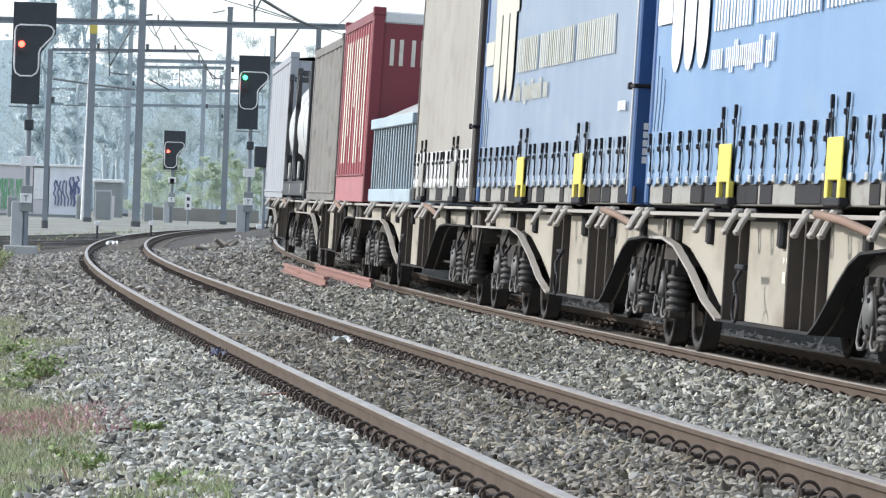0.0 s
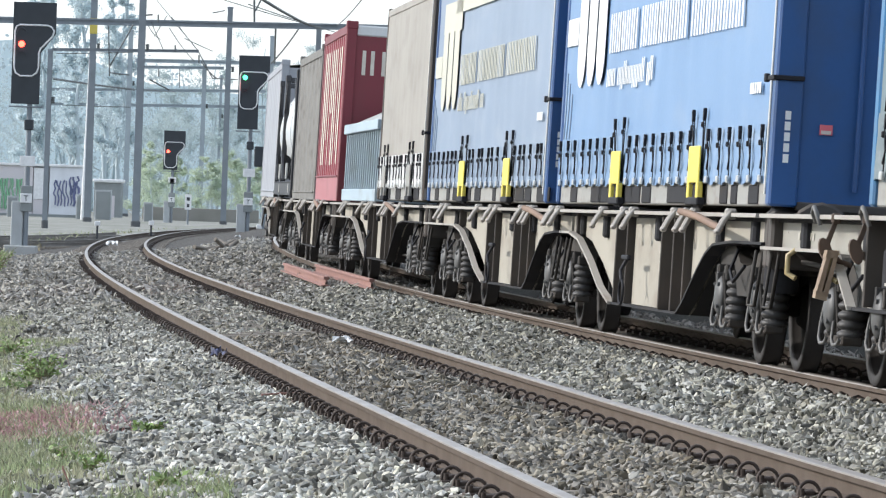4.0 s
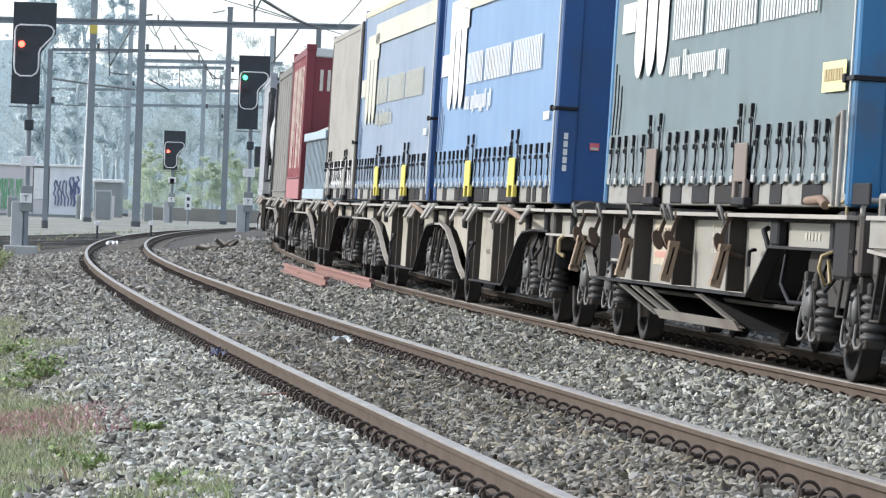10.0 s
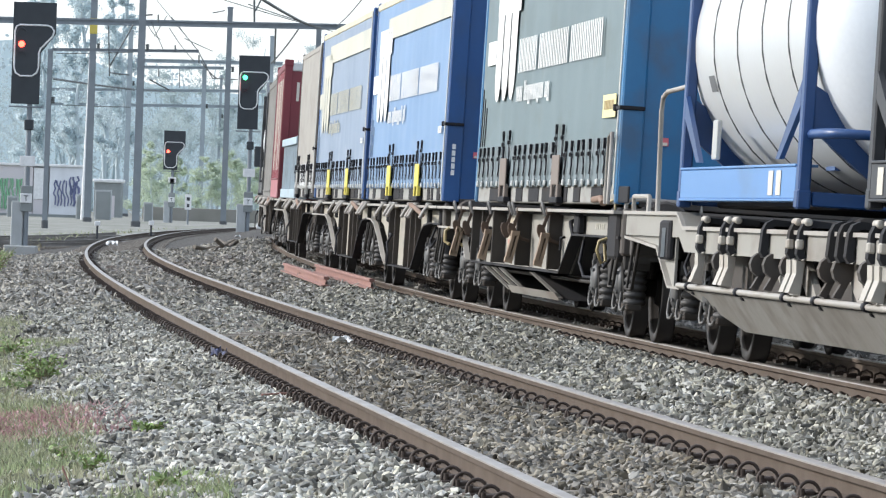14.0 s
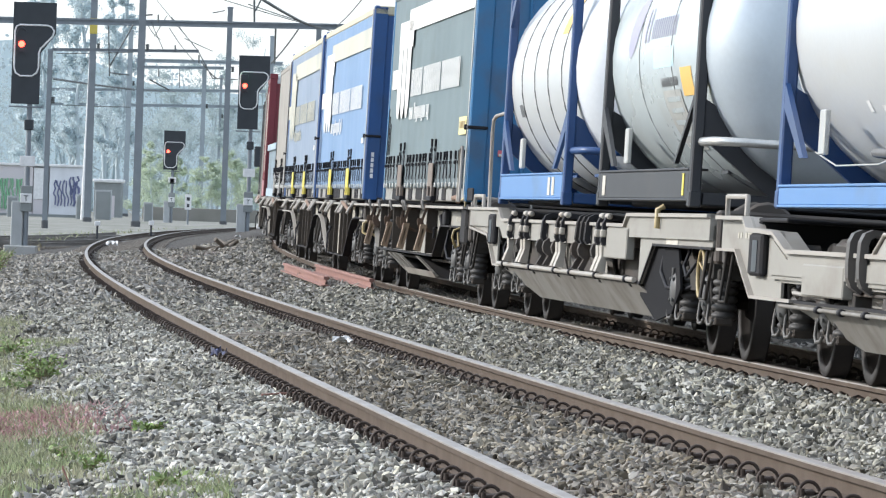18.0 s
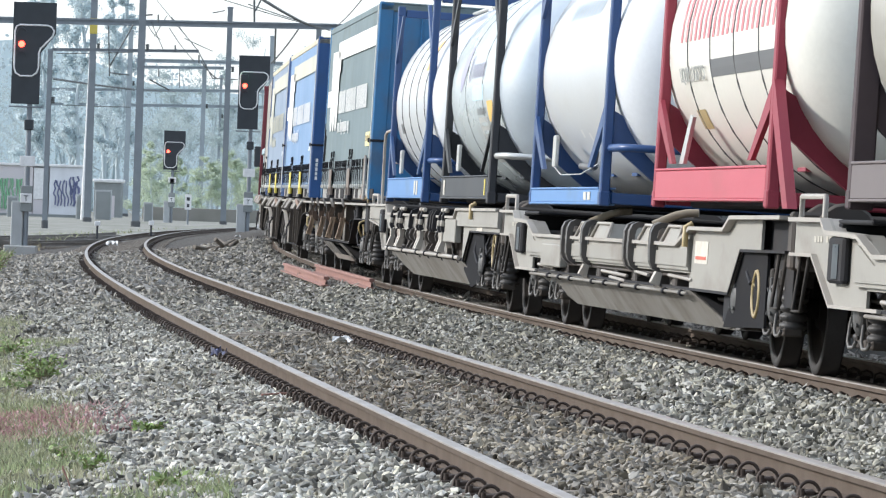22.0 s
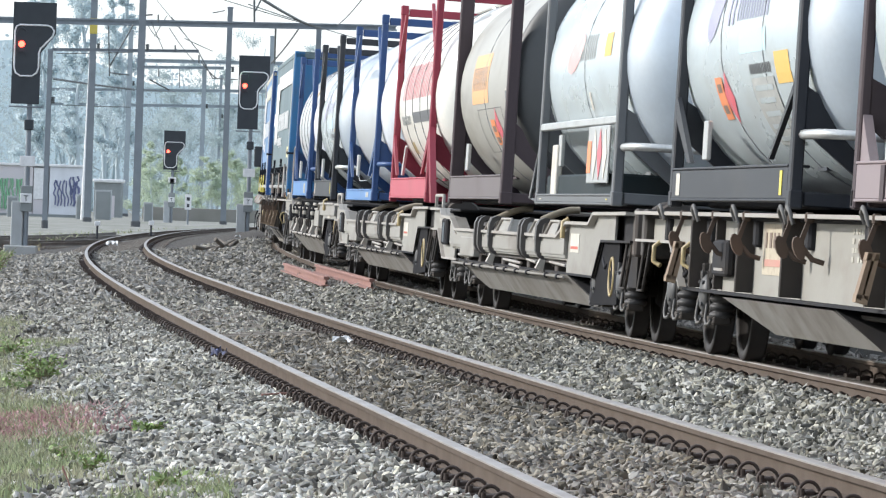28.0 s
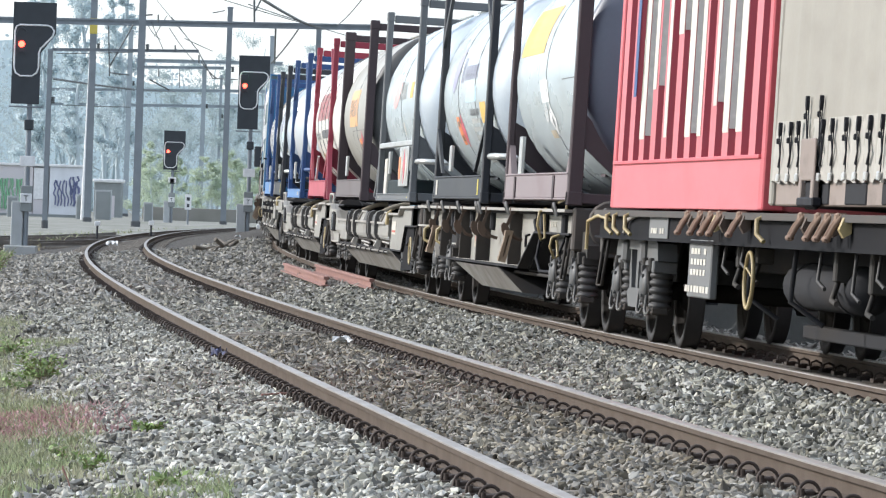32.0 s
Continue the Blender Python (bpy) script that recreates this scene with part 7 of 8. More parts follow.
        wrap_bars(-0.3, -1.3, -15.5, -12, 14, M["grey_print"])
    if prints == "haz":
        wrap("hazard_plate", 0.9, 0.35, -26, -10, M["hazard"], "orange hazard plate", 0.01)
        lens("hazard_diamond", 0.3, 0.05, -28, -6, M["red_print"], "red hazard diamond", True)
        wrap_bars(0.8, 0.45, -18.4, -17.6, 1, M["grey_print"], 0.0)
    if prints == "hart":
        wrap_letters(2.3, -2.75, 0, 22, 10, M["hart_red"])
        wrap("dark_bar", 0.67, -2.8, -14.5, -8, M["grey_print"], "dark grey bar")
        wrap("yellow_label", 2.0, 1.5, -34, -26, M["brass"], "yellow sticker")
    if prints == "brown":
        for xa, xb, aa, ab in ((0.9, -1.7, -37.0, -36.7), (0.9, -1.7, -13.3, -13.0), (0.9, 0.87, -37, -13), (-1.67, -1.7, -37, -13)):
            wrap("placard_edge", xa, xb, aa, ab, M["seam"])
        wrap("orange_panel", 1.4, -0.4, -10, 16, M["peach"], "faded orange company panel")
        wrap_letters(1.3, -0.3, -3, 9, 7, M["grey_print"])
        p = wrap("hazard_plate", -0.25, -0.7, -33, -19, M["hazard"], "orange hazard plate", 0.004)
        for a in (-30, -24):
            wrap("plate_figures", -0.34, -0.62, a - 1.5, a + 1.5, M["print_brown"], "", 0.007, p)
        lens("hazard_diamond", -0.7, -1.25, -35, -13, M["red_print"], "red hazard diamond", True)
        wrap("black_label", -L + 0.75, -L + 0.45, -13, -4.5, M["plate_white"], "small square sign")
        wrap("sign_mark", -L + 0.72, -L + 0.48, -12, -5.5, M["grey_print"], "", 0.006)
        wrap("yellow_label", -L + 0.75, -L + 0.5, -24, -16, M["brass"])
    if prints == "silver":
        lens("red_emblem", 1.3, 0.3, -4, 14, M["faded_red"], "faded red emblem")
        wrap_letters(0.4, -0.85, 1, 12, 4, M["placard_grey"])
        wrap("yellow_patch", -1.5, -2.0, 1, 11, M["orange"])
        wrap("white_tick", -0.2, -0.35, -21, -13, M["plate_white"])
    if prints == "white":
        wrap("orange_panel", 2.65, 0.5, 9, 34, M["orange"], "faded orange band")
        wrap("label_patch", 0.55, -0.1, -14.5, -4, M["logo_white"], "white sticker")
        lens("oval_sign", 0.5, 0.22, -24, -15, M["logo_white"], "white oval sticker")
        lens("oval_mark", 0.44, 0.28, -23, -16, M["tank_silver"])
        lens("diamond_sign", 0.22, -0.32, -31, -14.5, M["logo_white"], "white hazard diamond", True)
        lens("diamond_mark", 0.05, -0.15, -27, -21, M["grey_print"], "", True)
        wrap("label_patch", 0.55, 0.1, -32, -28, M["notice_cream"], "faded pinkish sticker")
        wrap("scratch", -1.4, -2.5, -5.4, -5.0, M["grey_print"])
    if prints == "blank":
        wrap_bars(1.4, -1.0, 22, 30, 8, M["tank_end"])
        for a, x in ((-31, 0.6), (-33, 0.1), (-36, -0.2)):
            wrap("label_patch", x, x - 0.13, a - 2, a + 2, M["logo_white"], "white sticker")
        b = Build().tube([(0.0, 1.0, 1.5), (-0.3, 1.12, 1.5), (-1.5, 1.14, 1.48)], 0.03, 8)
        b.tube([(-1.5, 1.14, 1.48), (-1.65, 1.14, 1.62)], 0.018, 8)
        part("outlet_valve", b, M["seam"], e, "dark outlet pipe with a lever")
        part("hose", Build().tube([(1.9, 1.14, 1.52), (0.8, 1.18, 1.42), (-0.8, 1.18, 1.42), (-1.9, 1.14, 1.52)], 0.006, 6), M["placard_grey"], e)
    if prints == "striped":
        wrap("yellow_patch", -L + 1.7, -L + 1.2, 16, 36, M["orange"], "yellow sticker")
        wrap("label_patch", L - 0.75, L - 1.05, -20, -14, M["grey_print"])
    if side_rail:
        b = Build().bbox(-L + 0.1, L - 0.1, half - 0.06, half, 1.84, 1.91, 0.01)
        part("side_rail", b, M["alu"], e, "pale aluminium rail along the tank")
        b = Build().bbox(-L + 1.9, -L + 0.35, half + 0.0, half + 0.02, 1.33, 1.83, 0.006)
        p = part("placard_board", b, M["alu"], e, "white board with hazard signs")
        for k, m in enumerate((M["hazard"], M["plate_white"], M["red_print"], M["plate_white"])):
            x = -L + 1.72 - k * 0.38
            if k == 0:
                q = Build().box(x - 0.12, x + 0.16, half + 0.022, half + 0.026, 1.42, 1.7)
            else:
                q = Build().prism([(x - 0.17, 1.58), (x, 1.8), (x + 0.17, 1.58), (x, 1.36)], half + 0.022, half + 0.026)
            part("hazard_sign", q, m, p)
        b = Build().bbox(L - 1.5, L - 1.1, half - 0.08, half - 0.02, 1.2, 1.7, 0.01)
        part("valve_cabinet", b, M["plate_white"], e)
        part("cabinet_floor", Build().bbox(-L + 0.3, L - 0.5, 0.7, half - 0.05, 1.2, 1.42, 0.02), M["tray"], e, "dark green lower tray")
    return e, L, wrap, lens


def empty_part(name, parent):
    o = new(name)
    o.parent = parent
    o.empty_display_size = 0.1
    return o


P3, P6, P7, P1 = (-34.95, -21.05), (-15.5, -1.85), (3.5, 17.45), (22.55, 35.55)
tank_container("white banded tank container in a blue steel frame", -35.35, -29.45, *P3, M["frame_blue"], M["tank_white"], M["white_end"], 41, 4, M["beam_blue"], "striped")
tank_container("pale silver tank container in a black frame with prints", -26.75, -20.7, *P3, M["frame_black"], M["tank_silver"], M["tank_end"], 42, 2, None, "chem")
e, L, wrap, lens = tank_container("plain pale tank container in a bright blue frame", -16.4, -10.65, *P6, M["frame_blue"], M["tank_white"], M["white_end"], 43, 0, M["beam_blue"], "blank")
e, L, wrap, lens = tank_container("cream tank container with red lettering in a red frame", -7.1, -0.9, *P6, M["frame_red"], M["tank_cream"], M["cream_end"], 44, 4, M["beam_red"], "hart")
cu = bpy.data.curves.new("words", "FONT")
cu.body, cu.size, cu.extrude = "LIQUID LOGISTICS", 0.165, 0.002
tmp = bpy.data.objects.new("words", cu)
words = bpy.data.meshes.new_from_object(tmp)
bpy.data.objects.remove(tmp)
words.materials.clear()
words.materials.append(M["placard_grey"])
lt = new("small_lettering", words)
lt.parent = e
lt.matrix_basis = Matrix.Translation((L - 0.82, 1.172, 2.12)) @ Matrix(((-1, 0, 0, 0), (0, 0.24, 0.97, 0), (0, 0.97, -0.24, 0), (0, 0, 0, 1)))
tank_container("dull grey tank container in a brown frame, hazard plates", 2.4, 8.45, *P7, M["frame_brown"], M["tank_dull"], M["shaded_dull_end"], 45, 1, M["beam_umber"], "brown", over=0.05)
tank_container("silver tank container in a black frame with side rail", 11.9, 18.2, *P7, M["frame_grey"], M["tank_silver"], M["tank_end"], 46, 1, None, "silver", side_rail=True)
e, L, wrap, lens = tank_container("silver tank container in a black frame with hazard plate", 21.85, 27.9, *P1, M["frame_black"], M["tank_silver"], M["tank_end"], 47, 2, None, "chem")
p = wrap("hazard_plate", 1.5, 1.15, -31, -15, M["hazard"], "orange hazard plate", 0.006)
for a in (-27, -19):
    wrap("plate_figures", 1.42, 1.23, a - 1.6, a + 1.6, M["print_brown"], "", 0.009, p)
lens("hazard_diamond", 1.2, 0.75, -33, -13, M["red_print"], "red hazard diamond", True)
tank_container("plain pale tank container in a brown frame", 30.4, 36.45, *P1, M["frame_brown"], M["tank_silver"], M["shaded_slate_end"], 48, 1, M["beam_brown"], "white", over=0.05)


# ---- corrugated boxes
def corrugated(label, u0, u1, front, rear, skin, frame, top, pitch, depth, seed, kind):
    rng = random.Random(seed)
    e, L = load("steel_container", label, "container", "steel containers on the train", u0, u1, front, rear)
    z0, half = 1.12, 1.22
    zl = 1.5 if kind != "grey" else 1.25
    n = max(4, int((2 * L - 0.4) / pitch))
    p = (2 * L - 0.4) / n
    for sy in (1, -1):
        line_ = []
        for k in range(n):
            x = L - 0.2 - k * p
            yo, yi = sy * (half - 0.015), sy * (half - 0.015 - depth)
            line_ += [(x, yo), (x - p * 0.45, yo), (x - p * 0.56, yi), (x - p * 0.89, yi)]
        line_.append((-L + 0.2, sy * (half - 0.015)))
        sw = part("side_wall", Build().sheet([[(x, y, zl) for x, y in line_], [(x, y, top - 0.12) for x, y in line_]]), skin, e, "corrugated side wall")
        # set-back faces take the darker red, as painted shade
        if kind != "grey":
            sw.data.materials.append(M["recess_red"])
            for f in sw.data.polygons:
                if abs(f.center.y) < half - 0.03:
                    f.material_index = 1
        part("lower_panel", Build().bbox(-L + 0.16, L - 0.16, sy * half - 0.06 if sy > 0 else -half, half if sy > 0 else -half + 0.06, z0, zl, 0.006), M["pink_red"] if kind == "rear" else M["dull_pink"] if kind == "front" else skin, e)
        part("top_rail", Build().bbox(-L + 0.16, L - 0.16, half - 0.1 if sy > 0 else -half, half if sy > 0 else -half + 0.1, top - 0.14, top, 0.01), frame, e)
        part("lower_lip", Build().bbox(-L + 0.16, L - 0.16, half - 0.08 if sy > 0 else -half - 0.02, half + 0.02 if sy > 0 else -half + 0.08, zl - 0.015, zl + 0.015, 0.005), frame, e)
    for sx in (1, -1):
        for sy in (1, -1):
            x0, x1 = (L - 0.17, L) if sx > 0 else (-L, -L + 0.17)
            y0, y1 = (half - 0.16, half) if sy > 0 else (-half, -half + 0.16)
            b = Build().bbox(x0, x1, y0, y1, z0, top + 0.05, 0.012)
            b.bbox(x0 - 0.01, x1 + 0.01, y0 - 0.01, y1 + 0.01, top - 0.06, top + 0.06, 0.012)
            part("corner_post", b, frame, e)
        part("end_wall", Build().bbox(L - 0.1 if sx > 0 else -L + 0.04, L - 0.04 if sx > 0 else -L + 0.1, -half + 0.15, half - 0.15, z0, top - 0.1, 0.005), frame if kind == "front" else skin, e)
    b = Build()
    b.sheet([[(L - 0.1, y, top - 0.06 + (0.05 if abs(y) < 0.8 else 0)) for y in (-1.15, -0.7, 0, 0.7, 1.15)], [(-L + 0.1, y, top - 0.06 + (0.05 if abs(y) < 0.8 else 0)) for y in (-1.15, -0.7, 0, 0.7, 1.15)]])
    part("roof", b, M["tarp_white"] if kind == "front" else frame, e)
    if kind == "front":
        part("roof_edge", Build().bbox(-L + 0.02, -L + 0.12, -half + 0.15, half - 0.15, top - 0.16, top + 0.0, 0.02), M["tarp_white"], e, "pale roof edge")
    if kind in ("front", "rear"):
        y, yi = half - 0.013, half - 0.013 - depth
        for k in range(1, n - 1):
            x = L - 0.2 - k * p
            # writing that the ribs break up: white on the faces, grey as painted shade in the hollows
            za = (1.95, 1.69, 1.69, 2.09, 1.69, 2.5, 1.68, 1.68, 1.9, 1.69, 1.69, 2.3)[k % 12]
            zb = top - 0.3
            f0, f1 = ((0.2, 0.44), (0.02, 0.44), (0.0, 0.44), (0.0, 0.3))[k % 4]
            if kind == "front" or k != 1:
                part("letter_face", Build().box(x - p * f1, x - p * f0, y, y + 0.003, za, zb), M["cream_letter"], e)
            if k % 3 != 1 and kind == "rear":
                part("letter_hollow", Build().box(x - p * 0.88, x - p * 0.58, yi, yi + 0.003, za + 0.05, zb), M["placard_grey"], e)
                part("letter_slope", Build().add([(x - p * 0.46, y - 0.006, za + 0.03), (x - p * 0.55, yi + 0.012, za + 0.03), (x - p * 0.55, yi + 0.012, zb), (x - p * 0.46, y - 0.006, zb), (x - p * 0.46 - 0.004, y - 0.003, za + 0.03), (x - p * 0.55 - 0.004, yi + 0.015, za + 0.03), (x - p * 0.55 - 0.004, yi + 0.015, zb), (x - p * 0.46 - 0.004, y - 0.003, zb)],
                                                 [(0, 1, 2, 3), (4, 7, 6, 5), (0, 4, 5, 1), (2, 6, 7, 3), (1, 5, 6, 2), (0, 3, 7, 4)]), M["placard_grey"], e)
    if kind == "front":
        b = Build()
        for k in range(5):
            y = half - 0.26 - k * 0.3
            for d in (0.0, 0.13):
                b.box(-L + 0.036, -L + 0.04, y - d - 0.055, y - d, 3.05, 3.42)
        part("end_lettering", b, M["plate_white"], e, "white block lettering on the end wall")
    if kind == "rear":
        x = L - 0.2 - p
        part("blue_stripe", Build().box(x - p * 0.88, x - p * 0.58, half - 0.013 - depth, half - 0.01 - depth, 2.05, 3.5), M["blue_post"], e, "dark blue painted stripe")
        part("stripe_edge", Build().box(x - p * 0.45, x - p * 0.2, half - 0.013, half - 0.01, 2.05, 3.5), M["blue_post"], e)
        part("stripe_edge", Build().box(x - p * 1.12, x - p * 1.0, half - 0.013, half - 0.01, 2.0, 3.5), M["cream_letter"], e)
    return e, L


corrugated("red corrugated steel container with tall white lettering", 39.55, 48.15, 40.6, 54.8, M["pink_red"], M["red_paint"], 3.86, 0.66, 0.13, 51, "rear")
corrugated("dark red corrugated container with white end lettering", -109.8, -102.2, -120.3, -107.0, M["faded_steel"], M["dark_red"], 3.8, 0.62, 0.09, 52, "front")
corrugated("dull grey ribbed steel container", -119.5, -110.4, -120.3, -107.0, M["grey_box"], M["grey_box"], 3.66, 1.4, 0.04, 53, "grey")
corrugated("white high steel container at the head of the train", -146.0, -132.2, -140.5, -126.8, M["head_box"], M["head_box"], 3.9, 1.6, 0.03, 54, "grey")
tank_container("white tank container in a black frame", -131.4, -126.0, -140.5, -126.8, M["frame_black"], M["tank_white"], M["tank_cream"], 55, 1, None, "", top=3.5, over=0.0)
tank_container("white tank container in a dark frame beside another", -125.6, -120.2, -120.3, -107.0, M["frame_black"], M["tank_white"], M["tank_cream"], 56, 1, None, "", top=3.5, over=0.0)

# ---- open crate with a grey cover
e, L = load("open_crate", "low pale blue barred crate under a grey cover", "container", "", -101.6, -94.0, -100.8, -86.5)
b = Build()
b.bbox(-L, L, -1.2, 1.2, 1.13, 1.3, 0.01)
part("crate_floor", b, M["pale_blue"], e)
# black core behind the bars stands in for the crate's dark inside
part("crate_dark_core", Build().bbox(-L + 0.1, L - 0.1, -1.12, 1.12, 1.3, 2.2, 0.01), M["wagon_black"], e)
for k in range(17):
    x = L - 0.08 - k * (2 * L - 0.16) / 16
    part("bar", Build().bbox(x - 0.03, x + 0.03, 1.15, 1.175, 1.3 if k % 4 else 1.13, 2.22, 0.008), M["pale_blue"], e)
part("top_bar", Build().bbox(-L, L, 1.1, 1.22, 2.12, 2.26, 0.01), M["pale_blue"], e)
rows = []
for i in range(9):
    f = i / 8
    rows.append([(L - 2 * L * k / 30, 1.2 - 2.4 * f, 2.2 + 0.42 * math.sin(f * math.pi) + 0.05 * noise.noise(Vector((k * 0.4, f * 5, 0)))) for k in range(31)])
part("cover", Build().sheet(rows, True), M["tarp_grey"], e, "creased grey tarpaulin cover")
# ---------------------------------------------------------------- masts, beams and wires
M["band_yellow"] = material("yellow_band", (0.6, 0.48, 0.1), 0.6, scale=4)
M["graffiti_wall"] = material("pale_wall", (0.76, 0.78, 0.82), 0.8, second=(0.5, 0.5, 0.52), scale=0.8, bump=0.002)
M["graffiti_green"] = material("green_spray", (0.2, 0.42, 0.25), 0.7, second=(0.3, 0.5, 0.35), scale=2)
M["graffiti_blue"] = material("dark_blue_spray", (0.12, 0.14, 0.25), 0.7, second=(0.2, 0.2, 0.34), scale=3)
M["wall_grey"] = material("grey_wall", (0.58, 0.56, 0.58), 0.85, second=(0.62, 0.55, 0.55), scale=0.7)
M["hut"] = material("hut_wall", (0.26, 0.28, 0.28), 0.8, scale=1)
M["cabinet"] = material("cabinet_grey", (0.4, 0.42, 0.43), 0.6, second=(0.32, 0.33, 0.33), scale=2)
M["low_wall"] = material("low_wall_stone", (0.27, 0.26, 0.235), 0.9, second=(0.18, 0.18, 0.15), scale=0.6)
M["mast_foot"] = material("mast_foot", (0.1, 0.105, 0.11), 0.8)
# bark and leaves: the haze of the distance is put into these colours
M["bark"] = material("bark_hazed", (0.47, 0.54, 0.57), 0.9, second=(0.42, 0.49, 0.52), scale=1.5, bump=0.01)
M["leaf"] = material("hazed_spring_leaves", (0.47, 0.545, 0.55), 0.8, second=(0.42, 0.5, 0.5), scale=0.2, amount=0.9, spread=0.1, through_light=0.55)
M["leaf_poplar"] = material("hazed_poplar_leaves", (0.61, 0.69, 0.72), 0.8, second=(0.56, 0.65, 0.68), scale=0.2, amount=0.9, spread=0.1, through_light=0.58)
M["leaf_yellow"] = material("hazed_yellow_green_leaves", (0.52, 0.59, 0.46), 0.8, second=(0.49, 0.57, 0.49), scale=0.4, amount=0.8, spread=0.05, through_light=0.68)
M["leaf_far"] = material("hazed_wood_leaves", (0.44, 0.52, 0.55), 0.9, second=(0.4, 0.48, 0.51), scale=0.05, amount=0.9, spread=0.1, through_light=0.55)
# backdrop sheet glows by itself, to stand in for bright haze
M["backdrop"] = glow("glowing_haze", (0.46, 0.56, 0.6), 0.2)


def mast(label, x, y, z0, z1, w, band=False):
    """A steel mast of two flanges and a web on a concrete foot, tapering a little."""
    e = empty("catenary_mast", label, "mast", "catenary masts along the line", Matrix.Translation((x, y, z0)))
    # masts beyond 325 m take the colour with haze painted in
    h, steel = z1 - z0, M["mast_hazed" if y > 325 else "mast"]
    for sy in (-1, 1):
        b = Build()
        a, c = w / 2, w / 2 * 0.9
        y0, y1 = (sy * w * 0.45, sy * w * 0.55) if sy > 0 else (-w * 0.55, -w * 0.45)
        b.add([(-a, y0, 0), (a, y0, 0), (a, y1, 0), (-a, y1, 0), (-c, y0, h), (c, y0, h), (c, y1, h), (-c, y1, h)],
              [(0, 1, 2, 3), (4, 7, 6, 5), (0, 4, 5, 1), (1, 5, 6, 2), (2, 6, 7, 3), (3, 7, 4, 0)])
        part("mast_flange", b, steel, e)
    part("mast_web", Build().box(-w * 0.07, w * 0.07, -w * 0.45, w * 0.45, 0, h), steel, e)
    part("mast_foot", Build().bbox(-w * 0.62, w * 0.62, -w * 0.7, w * 0.7, -0.1, 0.8, 0.05), M["mast_foot"], e, "dark painted foot")
    part("mast_cap", Build().bbox(-w * 0.55, w * 0.55, -w * 0.6, w * 0.6, h - 0.02, h + 0.08, 0.02), steel, e)
    if band:
        part("painted_band", Build().box(-w * 0.54, w * 0.54, -w * 0.6, w * 0.6, h - 2.9, h - 2.1), M["band_yellow"], e, "yellow painted band")
    part("insulator", Build().lathe([(0, 0.05), (0.05, 0.1), (0.1, 0.05), (0.15, 0.1), (0.2, 0.05), (0.25, 0.1), (0.3, 0.04)], (w * 0.8, 0, h * 0.72), "z", 8), M["wire"], e)
    return e


def beam(label, a, c, t):
    e = empty("cross_beam", label, "beam", "cross beams over the tracks", Matrix.Translation(a))
    d = Vector(c) - Vector(a)
    steel = M["mast_hazed" if a[1] > 325 else "mast"]
    n = d.normalized()
    side = n.cross(Vector((0, 0, 1))).normalized()
    for o, th in ((Vector((0, 0, t * 0.5)), t * 0.2), (Vector((0, 0, -t * 0.5)), t * 0.2)):
        b = Build()
        vs = []
        for p in (Vector((0, 0, 0)), d):
            for s in (-1, 1):
                for z in (-1, 1):
                    vs.append(p + o + side * (s * t * 0.5) + Vector((0, 0, z * th)))
        b.add(vs, [(0, 1, 3, 2), (4, 6, 7, 5), (0, 4, 5, 1), (2, 3, 7, 6), (0, 2, 6, 4), (1, 5, 7, 3)])
        part("chord", b, steel, e)
    b = Build()
    b.add([o + Vector((0, 0, z * t * 0.5)) + side * s * t * 0.1 for o in (Vector((0, 0, 0)), d) for s in (-1, 1) for z in (-1, 1)],
          [(0, 1, 3, 2), (4, 6, 7, 5), (0, 4, 5, 1), (2, 3, 7, 6), (0, 2, 6, 4), (1, 5, 7, 3)])
    part("beam_web", b, steel, e)


overhead = empty("overhead_line", "dark overhead line wires and hangers between the masts", "overhead line")


def wire(a, c, r):
    a, c = Vector(a), Vector(c)
    n = 8
    sag = min((c - a).length * 0.004, 0.12)
    pts = [a.lerp(c, k / n) - Vector((0, 0, sag * 4 * (k / n) * (1 - k / n))) for k in range(n + 1)]
    part("wire", Build().tube(pts, r, 5), M["wire"], overhead)


# ---------------------------------------------------------------- signals
LAMP_PLATES = []


